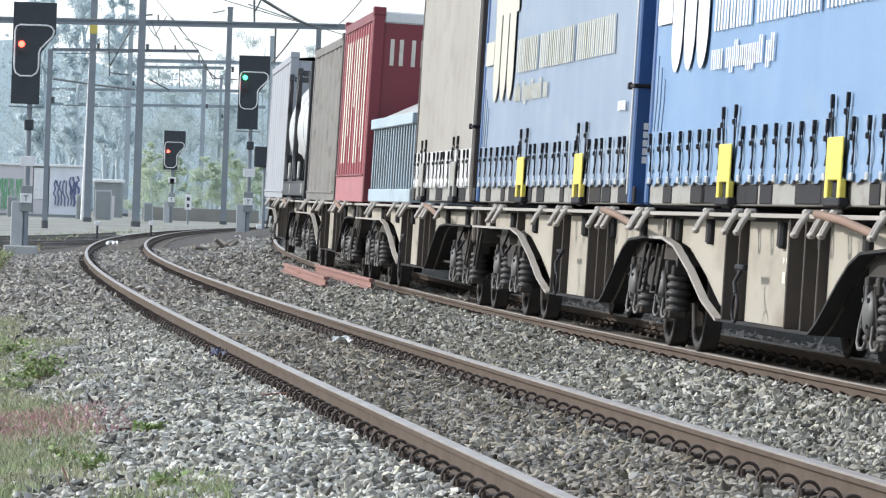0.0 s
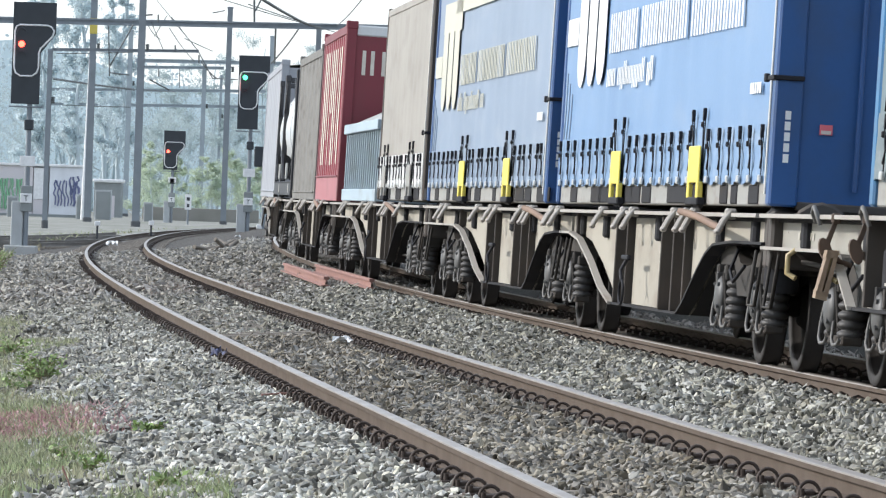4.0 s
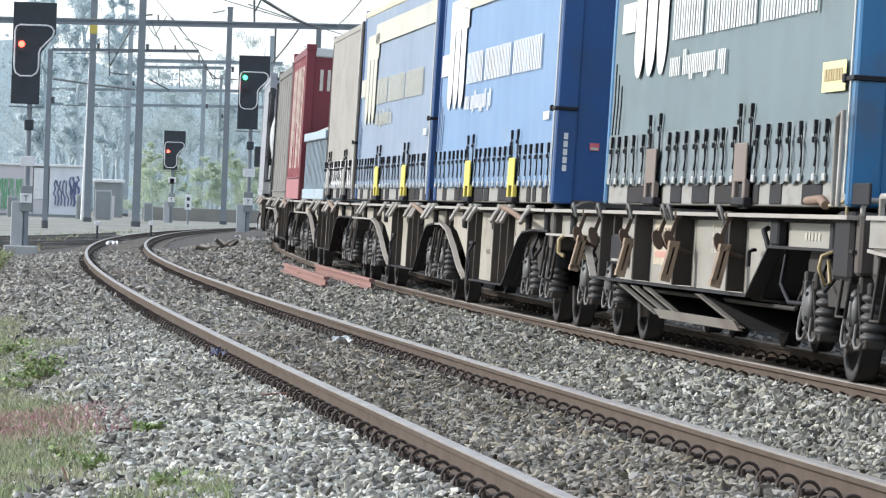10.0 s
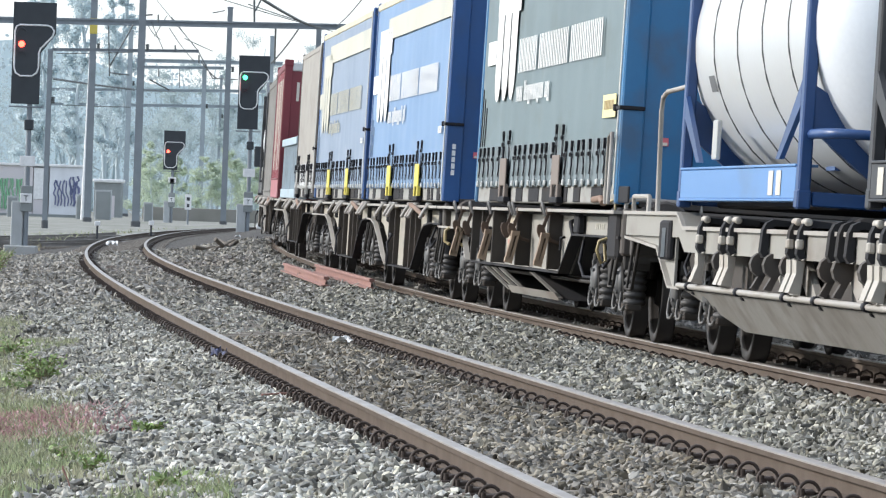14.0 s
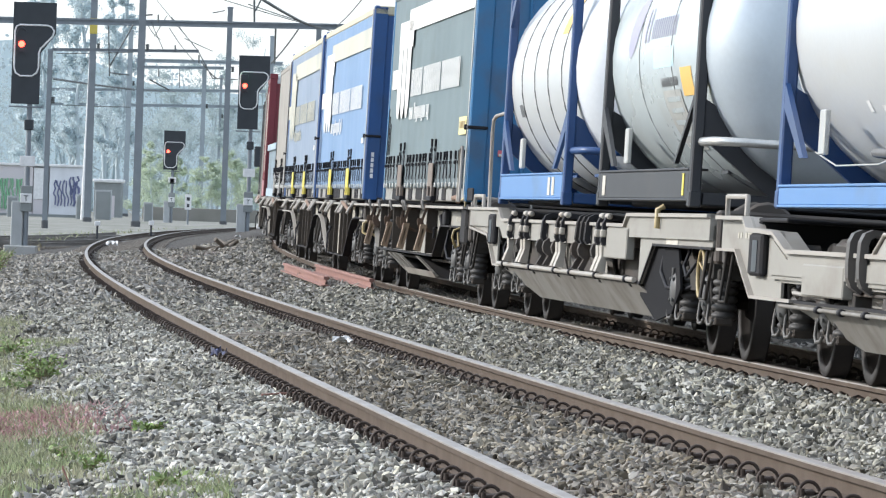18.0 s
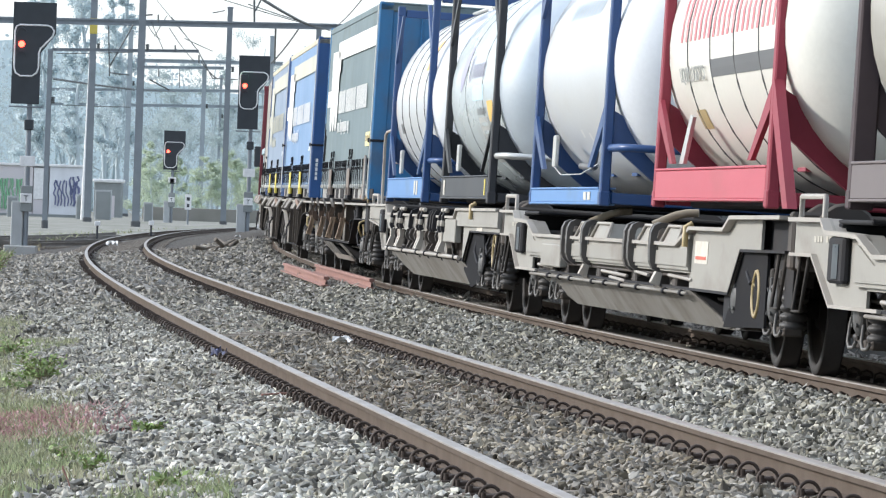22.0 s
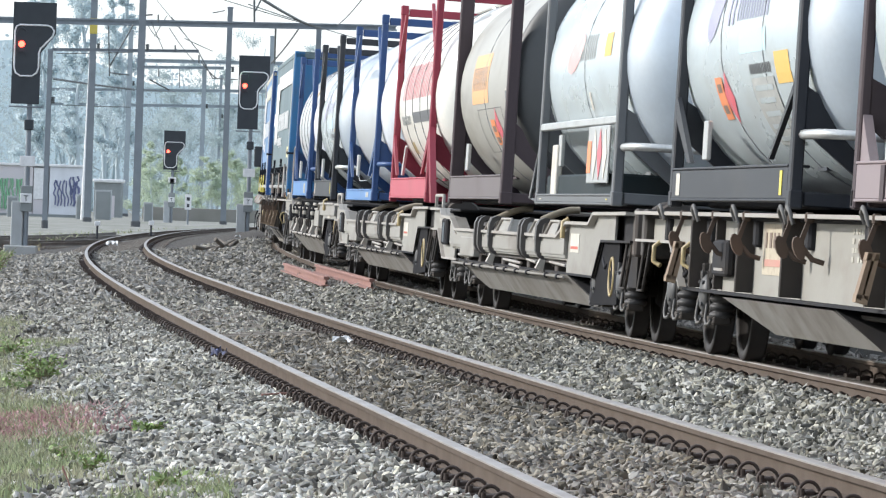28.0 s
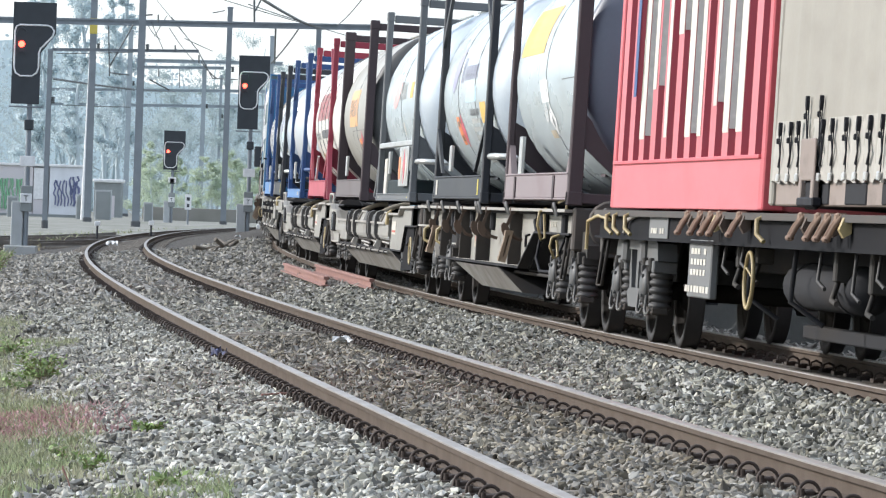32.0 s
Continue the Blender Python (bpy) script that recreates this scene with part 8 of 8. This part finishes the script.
def signal(label, x, y, z, w, zbase, kind):
    """A black signal board with a pale rim on a post; x, z: the board's upper corner, w: its width."""
    e = empty("railway_signal", label, "railway signal", "signals beside the tracks", Matrix.Translation((x, y, z)))
    h = 2.37 if kind != 2 else 1.82
    board = [(0, 0), (1, 0), (1, -0.72), (0.66, -1.18), (0.66, -h), (0, -h)]
    bd = part("signal_board", Build().prism([(a * w, c * w) for a, c in board], 0.0, 0.08), M["signal_hazed_black"], e)
    rim = [(0.16, -0.53), (0.8, -0.53), (0.9, -0.57), (0.96, -0.66), (0.93, -0.78), (0.65, -1.08), (0.62, -1.17), (0.62, -1.52), (0.58, -1.64), (0.47, -1.72), (0.2, -1.72), (0.09, -1.65), (0.05, -1.52), (0.05, -0.68), (0.08, -0.57)]
    part("pale_rim", Build().tube([(a * w, -0.012, c * w) for a, c in rim], 0.021 * w, 6, closed=True), M["white_paint"], bd, "pale grey painted rim")
    hood = Build()
    for zz in (-0.72, -0.98, -1.26):
        arc = [(0.21 * w + 0.11 * w * math.cos(a), -0.05, zz * w + 0.11 * w * math.sin(a)) for a in [i * math.pi / 8 for i in range(9)]]
        hood.tube(arc, 0.012 * w, 5)
    part("lamp_hood", hood, M["signal_hazed_black"], bd)
    lamp = lambda zz, m: part("lamp", Build().lathe([(0, 0.0), (0.004, 0.06 * w), (0.03, 0.075 * w), (0.035, 0.075 * w)], (0.21 * w, -0.045, zz * w), "y", 16), m, bd)
    lamp(-0.98 if kind != 2 else -0.97, M["lamp_red"])["label"] = "glowing red lamp"
    if kind == 1:
        lamp(-0.71, M["lamp_green"])["label"] = "glowing green lamp"
        # added plate: covers one lamp, since both lamps always glow
        s = part("lamp_plate", Build().bbox(0.105 * w, 0.315 * w, -0.075, -0.055, -0.095 * w, 0.095 * w, 0.005), M["signal_hazed_black"], bd, "added black plate sliding over one lit lamp")
        LAMP_PLATES.append((s, -0.985 * w, -0.71 * w))
    px = 0.44 * w
    hb = z - h * w - zbase
    part("signal_post", Build().tube([(px, 0.1, -h * w + 0.3), (px, 0.1, zbase - z)], 0.075, 10), M["mast"], e)
    part("platform", Build().bbox(-0.05, 0.75 * w, 0.0, 0.35, -h * w - 0.1, -h * w - 0.06, 0.01), M["mast"], e)
    part("post_box", Build().bbox(px - 0.13, px + 0.13, -0.02, 0.22, -h * w - 0.75, -h * w - 0.45, 0.02), M["signal_hazed_black"], e)
    part("white_plate", Build().bbox(px - 0.22, px + 0.22, -0.02, 0.0, zbase - z + 2.3, zbase - z + 2.6, 0.01), M["white_paint"], e, "blank white plate")
    part("lower_box", Build().bbox(px - 0.17, px + 0.17, -0.05, 0.25, zbase - z + 1.0, zbase - z + 1.75, 0.02), M["hut"], e)
    p = part("letter_plate", Build().bbox(px - 0.17, px + 0.17, -0.09, -0.055, zbase - z + 1.25, zbase - z + 1.52, 0.01), M["white_paint"], e, "white plate with a black letter T")
    cu = bpy.data.curves.new("letter", "FONT")
    cu.body, cu.size, cu.extrude, cu.align_x = "T", 0.24, 0.002, "CENTER"
    t = bpy.data.objects.new("letter", cu)
    me = bpy.data.meshes.new_from_object(t)
    bpy.data.objects.remove(t)
    me.materials.clear()
    me.materials.append(M["signal_hazed_black"])
    o = new("letter", me)
    o.parent = p
    o.matrix_basis = Matrix.Translation((px, -0.095, zbase - z + 1.3)) @ Euler((radians(90), 0, 0)).to_matrix().to_4x4()
    part("base_cabinet", Build().bbox(px - 0.42, px - 0.08, 0.0, 0.3, zbase - z - 0.1, zbase - z + 1.3, 0.02), M["cabinet"], e, "grey relay cabinet")
    part("plinth", Build().bbox(px - 0.6, px + 0.35, -0.2, 0.5, zbase - z - 0.5, zbase - z + 0.02, 0.03), M["concrete"], e, "concrete plinth")


mast("tall grey catenary mast with a yellow band", -18.27, 285.00, -0.75, 12.34, 0.35, True)
mast("tall dark grey catenary mast beside the signal", -14.51, 262.00, -0.75, 11.52, 0.35)
mast("grey catenary mast carrying the cross beam", -11.90, 300.00, -0.75, 11.51, 0.30)
mast("slender grey catenary mast near the white wall", -17.21, 240.00, -0.75, 7.34, 0.22)
mast("hazy far catenary mast", -21.22, 370.00, -0.75, 12.19, 0.34)
mast("hazy far catenary mast behind the beams", -16.69, 380.00, -0.75, 10.54, 0.31)
mast("thin far catenary mast", -16.34, 400.00, -0.75, 10.06, 0.20)
mast("grey catenary mast beyond the train", -7.09, 300.00, -0.75, 10.67, 0.30)
mast("short grey mast beyond the signal", -10.54, 330.00, -0.75, 10.92, 0.27)
beam("long grey cross beam spanning the tracks", (-23.33, 268.00, 9.45), (-2.89, 292.00, 10.50), 0.227)
beam("grey bracket arm on a mast", (-18.72, 262.00, 7.97), (-11.81, 262.00, 8.13), 0.106)
beam("far cross beam between hazy masts", (-20.97, 372.00, 10.30), (-11.39, 380.00, 10.61), 0.191)
beam("thin far bracket beam", (-20.80, 376.00, 9.96), (-15.39, 380.00, 10.17), 0.154)
beam("thin far cross beam", (-27.69, 385.00, 8.42), (-12.81, 390.00, 8.88), 0.157)
beam("thin far cross beam over the tracks", (-28.37, 395.00, 7.57), (-13.10, 400.00, 7.94), 0.161)
wire((-5.32, 150.00, 6.74), (-6.92, 300.00, 10.56), 0.051)
wire((-6.92, 300.00, 10.56), (-6.02, 300.00, 10.71), 0.046)
wire((-7.29, 200.00, 8.23), (-2.63, 340.00, 10.68), 0.021)
wire((-5.93, 290.00, 10.45), (-2.94, 200.00, 8.95), 0.025)
wire((-10.56, 330.00, 9.38), (-7.87, 292.00, 10.44), 0.047)
wire((-10.29, 290.00, 11.94), (-10.23, 290.00, 10.41), 0.059)
wire((-10.20, 290.00, 11.06), (-9.81, 290.00, 11.90), 0.044)
wire((-16.10, 262.00, 9.18), (-15.97, 262.00, 6.81), 0.033)
wire((-15.98, 262.00, 7.27), (-14.93, 262.00, 9.27), 0.040)
wire((-14.20, 270.00, 10.05), (-14.19, 270.00, 9.67), 0.041)
wire((-13.46, 262.00, 8.10), (-14.09, 262.00, 9.41), 0.020)
wire((-15.15, 300.00, 10.33), (-16.91, 370.00, 10.28), 0.026)
wire((-16.31, 300.00, 10.44), (-17.17, 330.00, 10.56), 0.024)
wire((-21.63, 300.00, 7.46), (-18.65, 380.00, 8.43), 0.035)
wire((-16.46, 370.00, 10.29), (-16.62, 400.00, 9.85), 0.049)
wire((-9.17, 292.00, 10.28), (-10.36, 330.00, 9.39), 0.055)
wire((-16.75, 372.00, 10.79), (-16.74, 372.00, 10.26), 0.057)
wire((-12.93, 262.00, 8.38), (-12.92, 262.00, 8.06), 0.040)
wire((-10.23, 250.07, 10.16), (-6.57, 250.07, 9.22), 0.02)
wire((-16.82, 330.09, 12.02), (-17.55, 330.08, 10.72), 0.025)
wire((-16.59, 330.09, 11.92), (-14.91, 330.07, 9.94), 0.03)
wire((-14.91, 330.07, 9.94), (-14.02, 330.06, 8.36), 0.03)
wire((-17.73, 330.06, 8.16), (-16.54, 330.06, 7.57), 0.05)
wire((-16.46, 340.07, 9.09), (-16.42, 340.06, 7.92), 0.03)
wire((-20.09, 330.06, 8.48), (-18.95, 330.06, 8.39), 0.04)
wire((-12.43, 290.08, 10.9), (-11.79, 290.08, 11.04), 0.03)
wire((-15.77, 330.08, 10.68), (-14.07, 330.07, 9.97), 0.025)
wire((-14.02, 330.06, 8.36), (-12.51, 330.06, 8.34), 0.03)
wire((-24.98, 360.05, 6.96), (-20.52, 360.05, 6.97), 0.03)
wire((-21.32, 300.05, 7.35), (-16.89, 300.05, 6.92), 0.025)
wire((-16.43, 310.09, 12.19), (-14.0, 310.07, 9.41), 0.02)
wire((-14.58, 262.07, 9.71), (-14.05, 262.07, 9.78), 0.04)
wire((-17.74, 340.07, 9.05), (-17.72, 340.06, 8.57), 0.04)
wire((-25.43, 360.08, 10.27), (-19.95, 360.08, 10.57), 0.03)
wire((-14.61, 262.08, 10.46), (-14.37, 262.07, 9.93), 0.03)
signal("tall black railway signal showing a red light", -12.57, 160.00, 6.66, 1.235, -0.36, 0)
signal("black railway signal whose green light turns red", -7.74, 205.00, 6.52, 1.145, -0.25, 1)
signal("distant black railway signal showing red", -15.23, 300.00, 4.81, 1.158, -0.30, 2)

o = tagged(new("pale_pole", Build().tube([(-19.5, 300, -0.4), (-19.36, 300, 8.8)], [0.11, 0.06], 8).mesh("pale_pole", M["white_paint"])), "thin pale leaning pole beside a mast", "pole")

# ---------------------------------------------------------------- low buildings behind the tracks
g = empty("graffiti_wall", "pale low building wall sprayed with graffiti", "building", "", Matrix.Translation((-22.8, 320.0, -0.35)))
part("wall_panel", Build().bbox(-6.5, -0.9, 0.0, 0.3, 0.3, 3.1, 0.02), M["wall_grey"], g, "grey wall part")
part("wall_panel", Build().bbox(0.05, 2.1, -0.02, 0.3, 0.35, 3.1, 0.02), M["graffiti_wall"], g, "white wall part with dark lettering")
part("door", Build().bbox(-0.85, 0.0, -0.04, 0.3, 1.2, 3.0, 0.02), M["white_paint"], g, "white door panel")
part("door", Build().bbox(-0.85, 0.0, -0.02, 0.3, 0.1, 1.18, 0.02), M["wall_grey"], g)
part("roof_edge", Build().bbox(-6.6, 2.15, -0.15, 2.5, 3.1, 3.24, 0.02), M["white_paint"], g, "white roof edge")
part("plinth", Build().bbox(-6.5, 2.1, -0.05, 2.4, -0.3, 0.35, 0.02), M["hut"], g)
part("rear_wall", Build().bbox(-6.5, 2.1, 0.32, 2.4, 0.35, 3.08, 0.02), M["wall_grey"], g)
rg = random.Random(9)


def spray(x, z, w, h, mat, n):
    for k in range(n):
        cx = x + w * (k + 0.5) / n
        pts = []
        for i in range(7):
            f = i / 6
            pts.append((cx + w / n * 0.45 * math.sin(f * rg.uniform(2, 6) + rg.uniform(0, 2)), -0.045, z + h * (0.05 + 0.9 * f) + rg.uniform(-0.05, 0.05)))
        part("spray_stroke", Build().tube(pts, rg.uniform(0.035, 0.075), 5), mat, g, "loose spray-painted stroke")


spray(-5.2, 0.5, 3.8, 1.9, M["graffiti_green"], 22)
spray(-5.0, 0.4, 3.3, 1.5, M["graffiti_wall"], 6)
spray(0.25, 0.8, 1.5, 1.6, M["graffiti_blue"], 8)
spray(1.2, 1.5, 0.6, 1.1, M["graffiti_blue"], 3)
hut = empty("hut", "small grey-green hut with a white roof edge", "building", "", Matrix.Translation((-20.9, 345.0, -0.4)))
part("hut_wall", Build().bbox(-0.85, 0.85, 0, 2.0, 0, 2.4, 0.03), M["hut"], hut)
part("hut_roof", Build().bbox(-0.95, 0.95, -0.15, 2.1, 2.4, 2.62, 0.06), M["white_paint"], hut, "white rounded roof edge")
part("hut_door", Build().bbox(-0.1, 0.45, -0.03, 0.0, 0.1, 1.6, 0.01), M["wall_grey"], hut)
for x, z, w_, h_ in ((-18.9, 0.0, 0.9, 1.5), (-19.9, 0.0, 0.5, 1.2), (-23.7, 0.0, 0.6, 1.0), (-16.2, 0.0, 0.5, 0.9)):
    c = empty("line_cabinet", "grey trackside cabinet with a plinth", "cabinet", "trackside cabinets", Matrix.Translation((x, 300.0 + w_ * 9, -0.35)))
    part("cabinet_body", Build().bbox(-w_ / 2, w_ / 2, 0, 0.5, 0.1, h_ + 0.35, 0.02), M["cabinet"], c)
    part("cabinet_door", Build().bbox(-w_ / 2 + 0.05, w_ / 2 - 0.05, -0.02, 0.0, 0.2, h_ + 0.25, 0.008), M["hut"], c)
    part("cabinet_base", Build().bbox(-w_ / 2 - 0.05, w_ / 2 + 0.05, -0.05, 0.55, -0.1, 0.1, 0.01), M["concrete"], c)
lw = tagged(new("low_wall", Build().bbox(-17.9, -11.0, 330, 330.4, -0.5, 0.62, 0.03).mesh("low_wall", M["low_wall"])), "low dark retaining wall behind the tracks", "wall")
sg = empty("kilometre_sign", "small white trackside number sign", "sign", "", Matrix.Translation((-13.36, 290.0, -0.35)))
part("sign_post", Build().tube([(0, 0.05, 0), (0, 0.05, 1.8)], 0.05, 8), M["mast"], sg)
part("sign_plate", Build().bbox(-0.17, 0.17, -0.02, 0.0, 0.95, 1.75, 0.01), M["white_paint"], sg)
b = Build()
b.box(-0.08, 0.08, -0.03, -0.022, 1.42, 1.6)
b.box(-0.06, 0.07, -0.03, -0.022, 1.08, 1.26)
part("sign_mark", b, M["signal_hazed_black"], sg, "dark mark")
bx = empty("equipment_box", "dark equipment box on a post beside the track", "cabinet", "", Matrix.Translation((-7.55, 232.0, -0.3)))
part("box_body", Build().bbox(-0.45, 0.45, 0, 0.4, 2.9, 3.75, 0.03), M["signal_hazed_black"], bx)
part("box_post", Build().tube([(0, 0.2, -0.2), (0, 0.2, 2.9)], 0.07, 8), M["mast"], bx)
for x, y in ((-11.3, 215.0), (-7.1, 214.0), (-12.2, 196.0)):
    k = empty("point_marker", "small white trackside marker", "marker", "trackside markers", Matrix.Translation((x, y, -0.35)))
    part("marker_post", Build().tube([(0, 0, 0), (0, 0, 0.5)], 0.04, 6), M["signal_hazed_black"], k)
    part("marker_cap", Build().bbox(-0.1, 0.1, -0.06, 0.06, 0.45, 0.62, 0.02), M["white_paint"], k)


# ---------------------------------------------------------------- trees
def leaf_cloud(b, centres, size, rng):
    for c in centres:
        n = Vector((rng.uniform(-1, 1), rng.uniform(-1, 1), rng.uniform(-0.6, 1))).normalized()
        u = n.orthogonal().normalized()
        u.rotate(Matrix.Rotation(rng.uniform(0, 6.28), 3, n))
        v = n.cross(u)
        s = size * rng.uniform(0.35, 1.0)
        b.add([c - u * s, c + v * s * 0.55, c + u * s, c - v * s * 0.55], [(0, 1, 2, 3)])


def tree(label, x, y, z, height, spread, leaves, leaf_mat, size, seed, narrow=False, low=0.25):
    rng = random.Random(seed)
    e = empty("tree", label, "tree", "trees behind the railway", Matrix.Translation((x, y, z)))
    wood, spots = Build(), []
    bend = [Vector((rng.uniform(-0.3, 0.3), rng.uniform(-0.3, 0.3), height * k / 6)) for k in range(7)]
    bend[0] = Vector((0, 0, 0))
    wood.tube(bend, [height * (0.008 if narrow else 0.011) * (1 - k / 7.5) for k in range(7)], 7)
    n = 22 if narrow else 17
    for k in range(n):
        f = low + (0.96 - low) * (k + rng.random()) / n
        i = min(int(f * 6), 5)
        p = bend[i].lerp(bend[i + 1], f * 6 - i)
        a = rng.uniform(0, 6.28)
        rise = rng.uniform(1.2, 2.2) if narrow else rng.uniform(0.25, 0.9)
        ln = spread * (1.15 - f * 0.75) * rng.uniform(0.6, 1.1)
        d = Vector((math.cos(a), math.sin(a), rise)).normalized()
        q = p + d * ln + Vector((0, 0, ln * 0.15))
        m = p.lerp(q, 0.5) + Vector((rng.uniform(-1, 1), rng.uniform(-1, 1), 0)) * ln * 0.08
        r = height * 0.005 * (1.2 - f)
        wood.tube([p, m, q], [r, r * 0.7, r * 0.3], 5)
        for j in range(5):
            s0 = p.lerp(q, rng.uniform(0.35, 1))
            t = s0 + Vector((rng.uniform(-1, 1), rng.uniform(-1, 1), rng.uniform(-0.2, 1.0))).normalized() * ln * rng.uniform(0.2, 0.45)
            wood.tube([s0, t], [r * 0.35, r * 0.12], 4)
            for _ in range(2 * leaves // (n * 5)):
                spots.append(s0.lerp(t, rng.uniform(0.2, 1.15)) + Vector((rng.gauss(0, 1), rng.gauss(0, 1), rng.gauss(0, 0.8))) * ln * 0.09)
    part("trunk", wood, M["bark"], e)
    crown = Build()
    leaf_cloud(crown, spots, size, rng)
    part("crown", crown, leaf_mat, e, "thin spring foliage with haze in its colour")


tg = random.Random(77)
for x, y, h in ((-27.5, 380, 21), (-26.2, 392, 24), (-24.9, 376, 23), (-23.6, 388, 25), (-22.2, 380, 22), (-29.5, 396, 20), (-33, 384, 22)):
    tree("tall narrow poplar behind the tracks, paled with painted haze", x, y, -0.2, h, 2.3, 6500, M["leaf_poplar"], 0.12, tg.randint(0, 9999), True, 0.12)
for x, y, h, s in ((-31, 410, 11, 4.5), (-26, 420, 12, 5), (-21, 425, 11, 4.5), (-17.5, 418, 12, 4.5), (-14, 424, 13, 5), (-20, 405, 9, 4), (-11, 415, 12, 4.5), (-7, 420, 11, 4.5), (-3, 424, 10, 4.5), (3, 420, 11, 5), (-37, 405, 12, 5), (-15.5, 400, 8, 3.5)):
    tree("spring tree with thin branches, sparse leaves and painted haze", x, y, -0.2, h, s, 4200, M["leaf"], 0.085, tg.randint(0, 9999), False, 0.12)
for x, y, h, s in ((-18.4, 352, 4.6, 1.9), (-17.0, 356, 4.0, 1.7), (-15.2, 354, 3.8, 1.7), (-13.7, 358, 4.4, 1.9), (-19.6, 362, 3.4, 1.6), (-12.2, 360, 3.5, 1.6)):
    tree("yellow-green bush in fresh leaf, paled with painted haze", x, y, -0.3, h, s, 6500, M["leaf_yellow"], 0.06, tg.randint(0, 9999), False, 0.02)
# wood further back: many leaf clumps, and a glowing sheet as the pale distance behind it
rg = random.Random(12)
b = Build()
spots = []
for _ in range(17000):
    x = rg.uniform(-90, 70)
    top = 10.0 + max(0.0, min(4.0, (-21 - x) * 0.5)) + 4.0 * noise.noise(Vector((x * 0.11, 0, 5))) + 2.2 * noise.noise(Vector((x * 0.5, 3, 5)))
    spots.append(Vector((x, rg.uniform(440, 475), -0.5 + top * rg.random() ** 0.8)))
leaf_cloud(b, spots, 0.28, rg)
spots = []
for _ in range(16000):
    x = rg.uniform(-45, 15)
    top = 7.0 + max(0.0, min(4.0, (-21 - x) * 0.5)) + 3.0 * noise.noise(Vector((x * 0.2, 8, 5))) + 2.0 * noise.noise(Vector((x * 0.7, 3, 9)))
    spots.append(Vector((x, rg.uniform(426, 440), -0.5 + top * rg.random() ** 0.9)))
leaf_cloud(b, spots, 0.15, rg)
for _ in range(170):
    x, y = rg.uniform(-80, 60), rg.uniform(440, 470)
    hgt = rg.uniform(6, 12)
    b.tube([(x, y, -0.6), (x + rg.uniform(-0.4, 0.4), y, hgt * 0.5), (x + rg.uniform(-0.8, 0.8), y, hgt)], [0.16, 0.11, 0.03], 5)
tagged(new("far_wood", b.mesh("far_wood", M["leaf_far"])), "wood on the horizon with haze in its leaf colour", "wood", kind="stuff")
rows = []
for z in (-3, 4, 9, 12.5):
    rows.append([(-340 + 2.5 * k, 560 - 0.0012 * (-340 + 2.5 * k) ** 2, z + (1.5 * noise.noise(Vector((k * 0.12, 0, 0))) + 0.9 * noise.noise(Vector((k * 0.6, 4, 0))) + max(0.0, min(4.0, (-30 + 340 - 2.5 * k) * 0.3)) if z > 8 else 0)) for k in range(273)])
setting("backdrop", Build().sheet(rows, True), M["backdrop"], "glowing backdrop sheet with haze in its colour", "distance")


# ---------------------------------------------------------------- movement
def motions():
    for ob, f, r, along, up in MOVING:
        walk(ob, [(t, vehicle_pose(t, f, r) @ pose(along, 0, up)) for t in TIMES])
    # the added plate slides from one signal lamp to the other, in place of switching
    for s, low, high in LAMP_PLATES:
        walk(s, [(0.0, pose(0, 0, low)), (15.4, pose(0, 0, low)), (15.5, pose(0, 0, high)), (32.0, pose(0, 0, high))])
    # wheels turn by the distance run
    ts = np.arange(0, 32.0001, 0.01)
    run = np.array([travelled(t) for t in ts])
    n = int((run[-1] - run[0]) / 0.62) + 1
    marks = [float(np.interp(run[0] + (run[-1] - run[0]) * k / n, run, ts)) for k in range(n + 1)]
    marks[0], marks[-1] = 0.0, 32.0
    for w, ax in WHEELSETS:
        walk(w, [(t, pose(ax, 0, 0.46, 0, math.degrees((travelled(t) - run[0]) / 0.46), 0)) for t in marks])


motions()
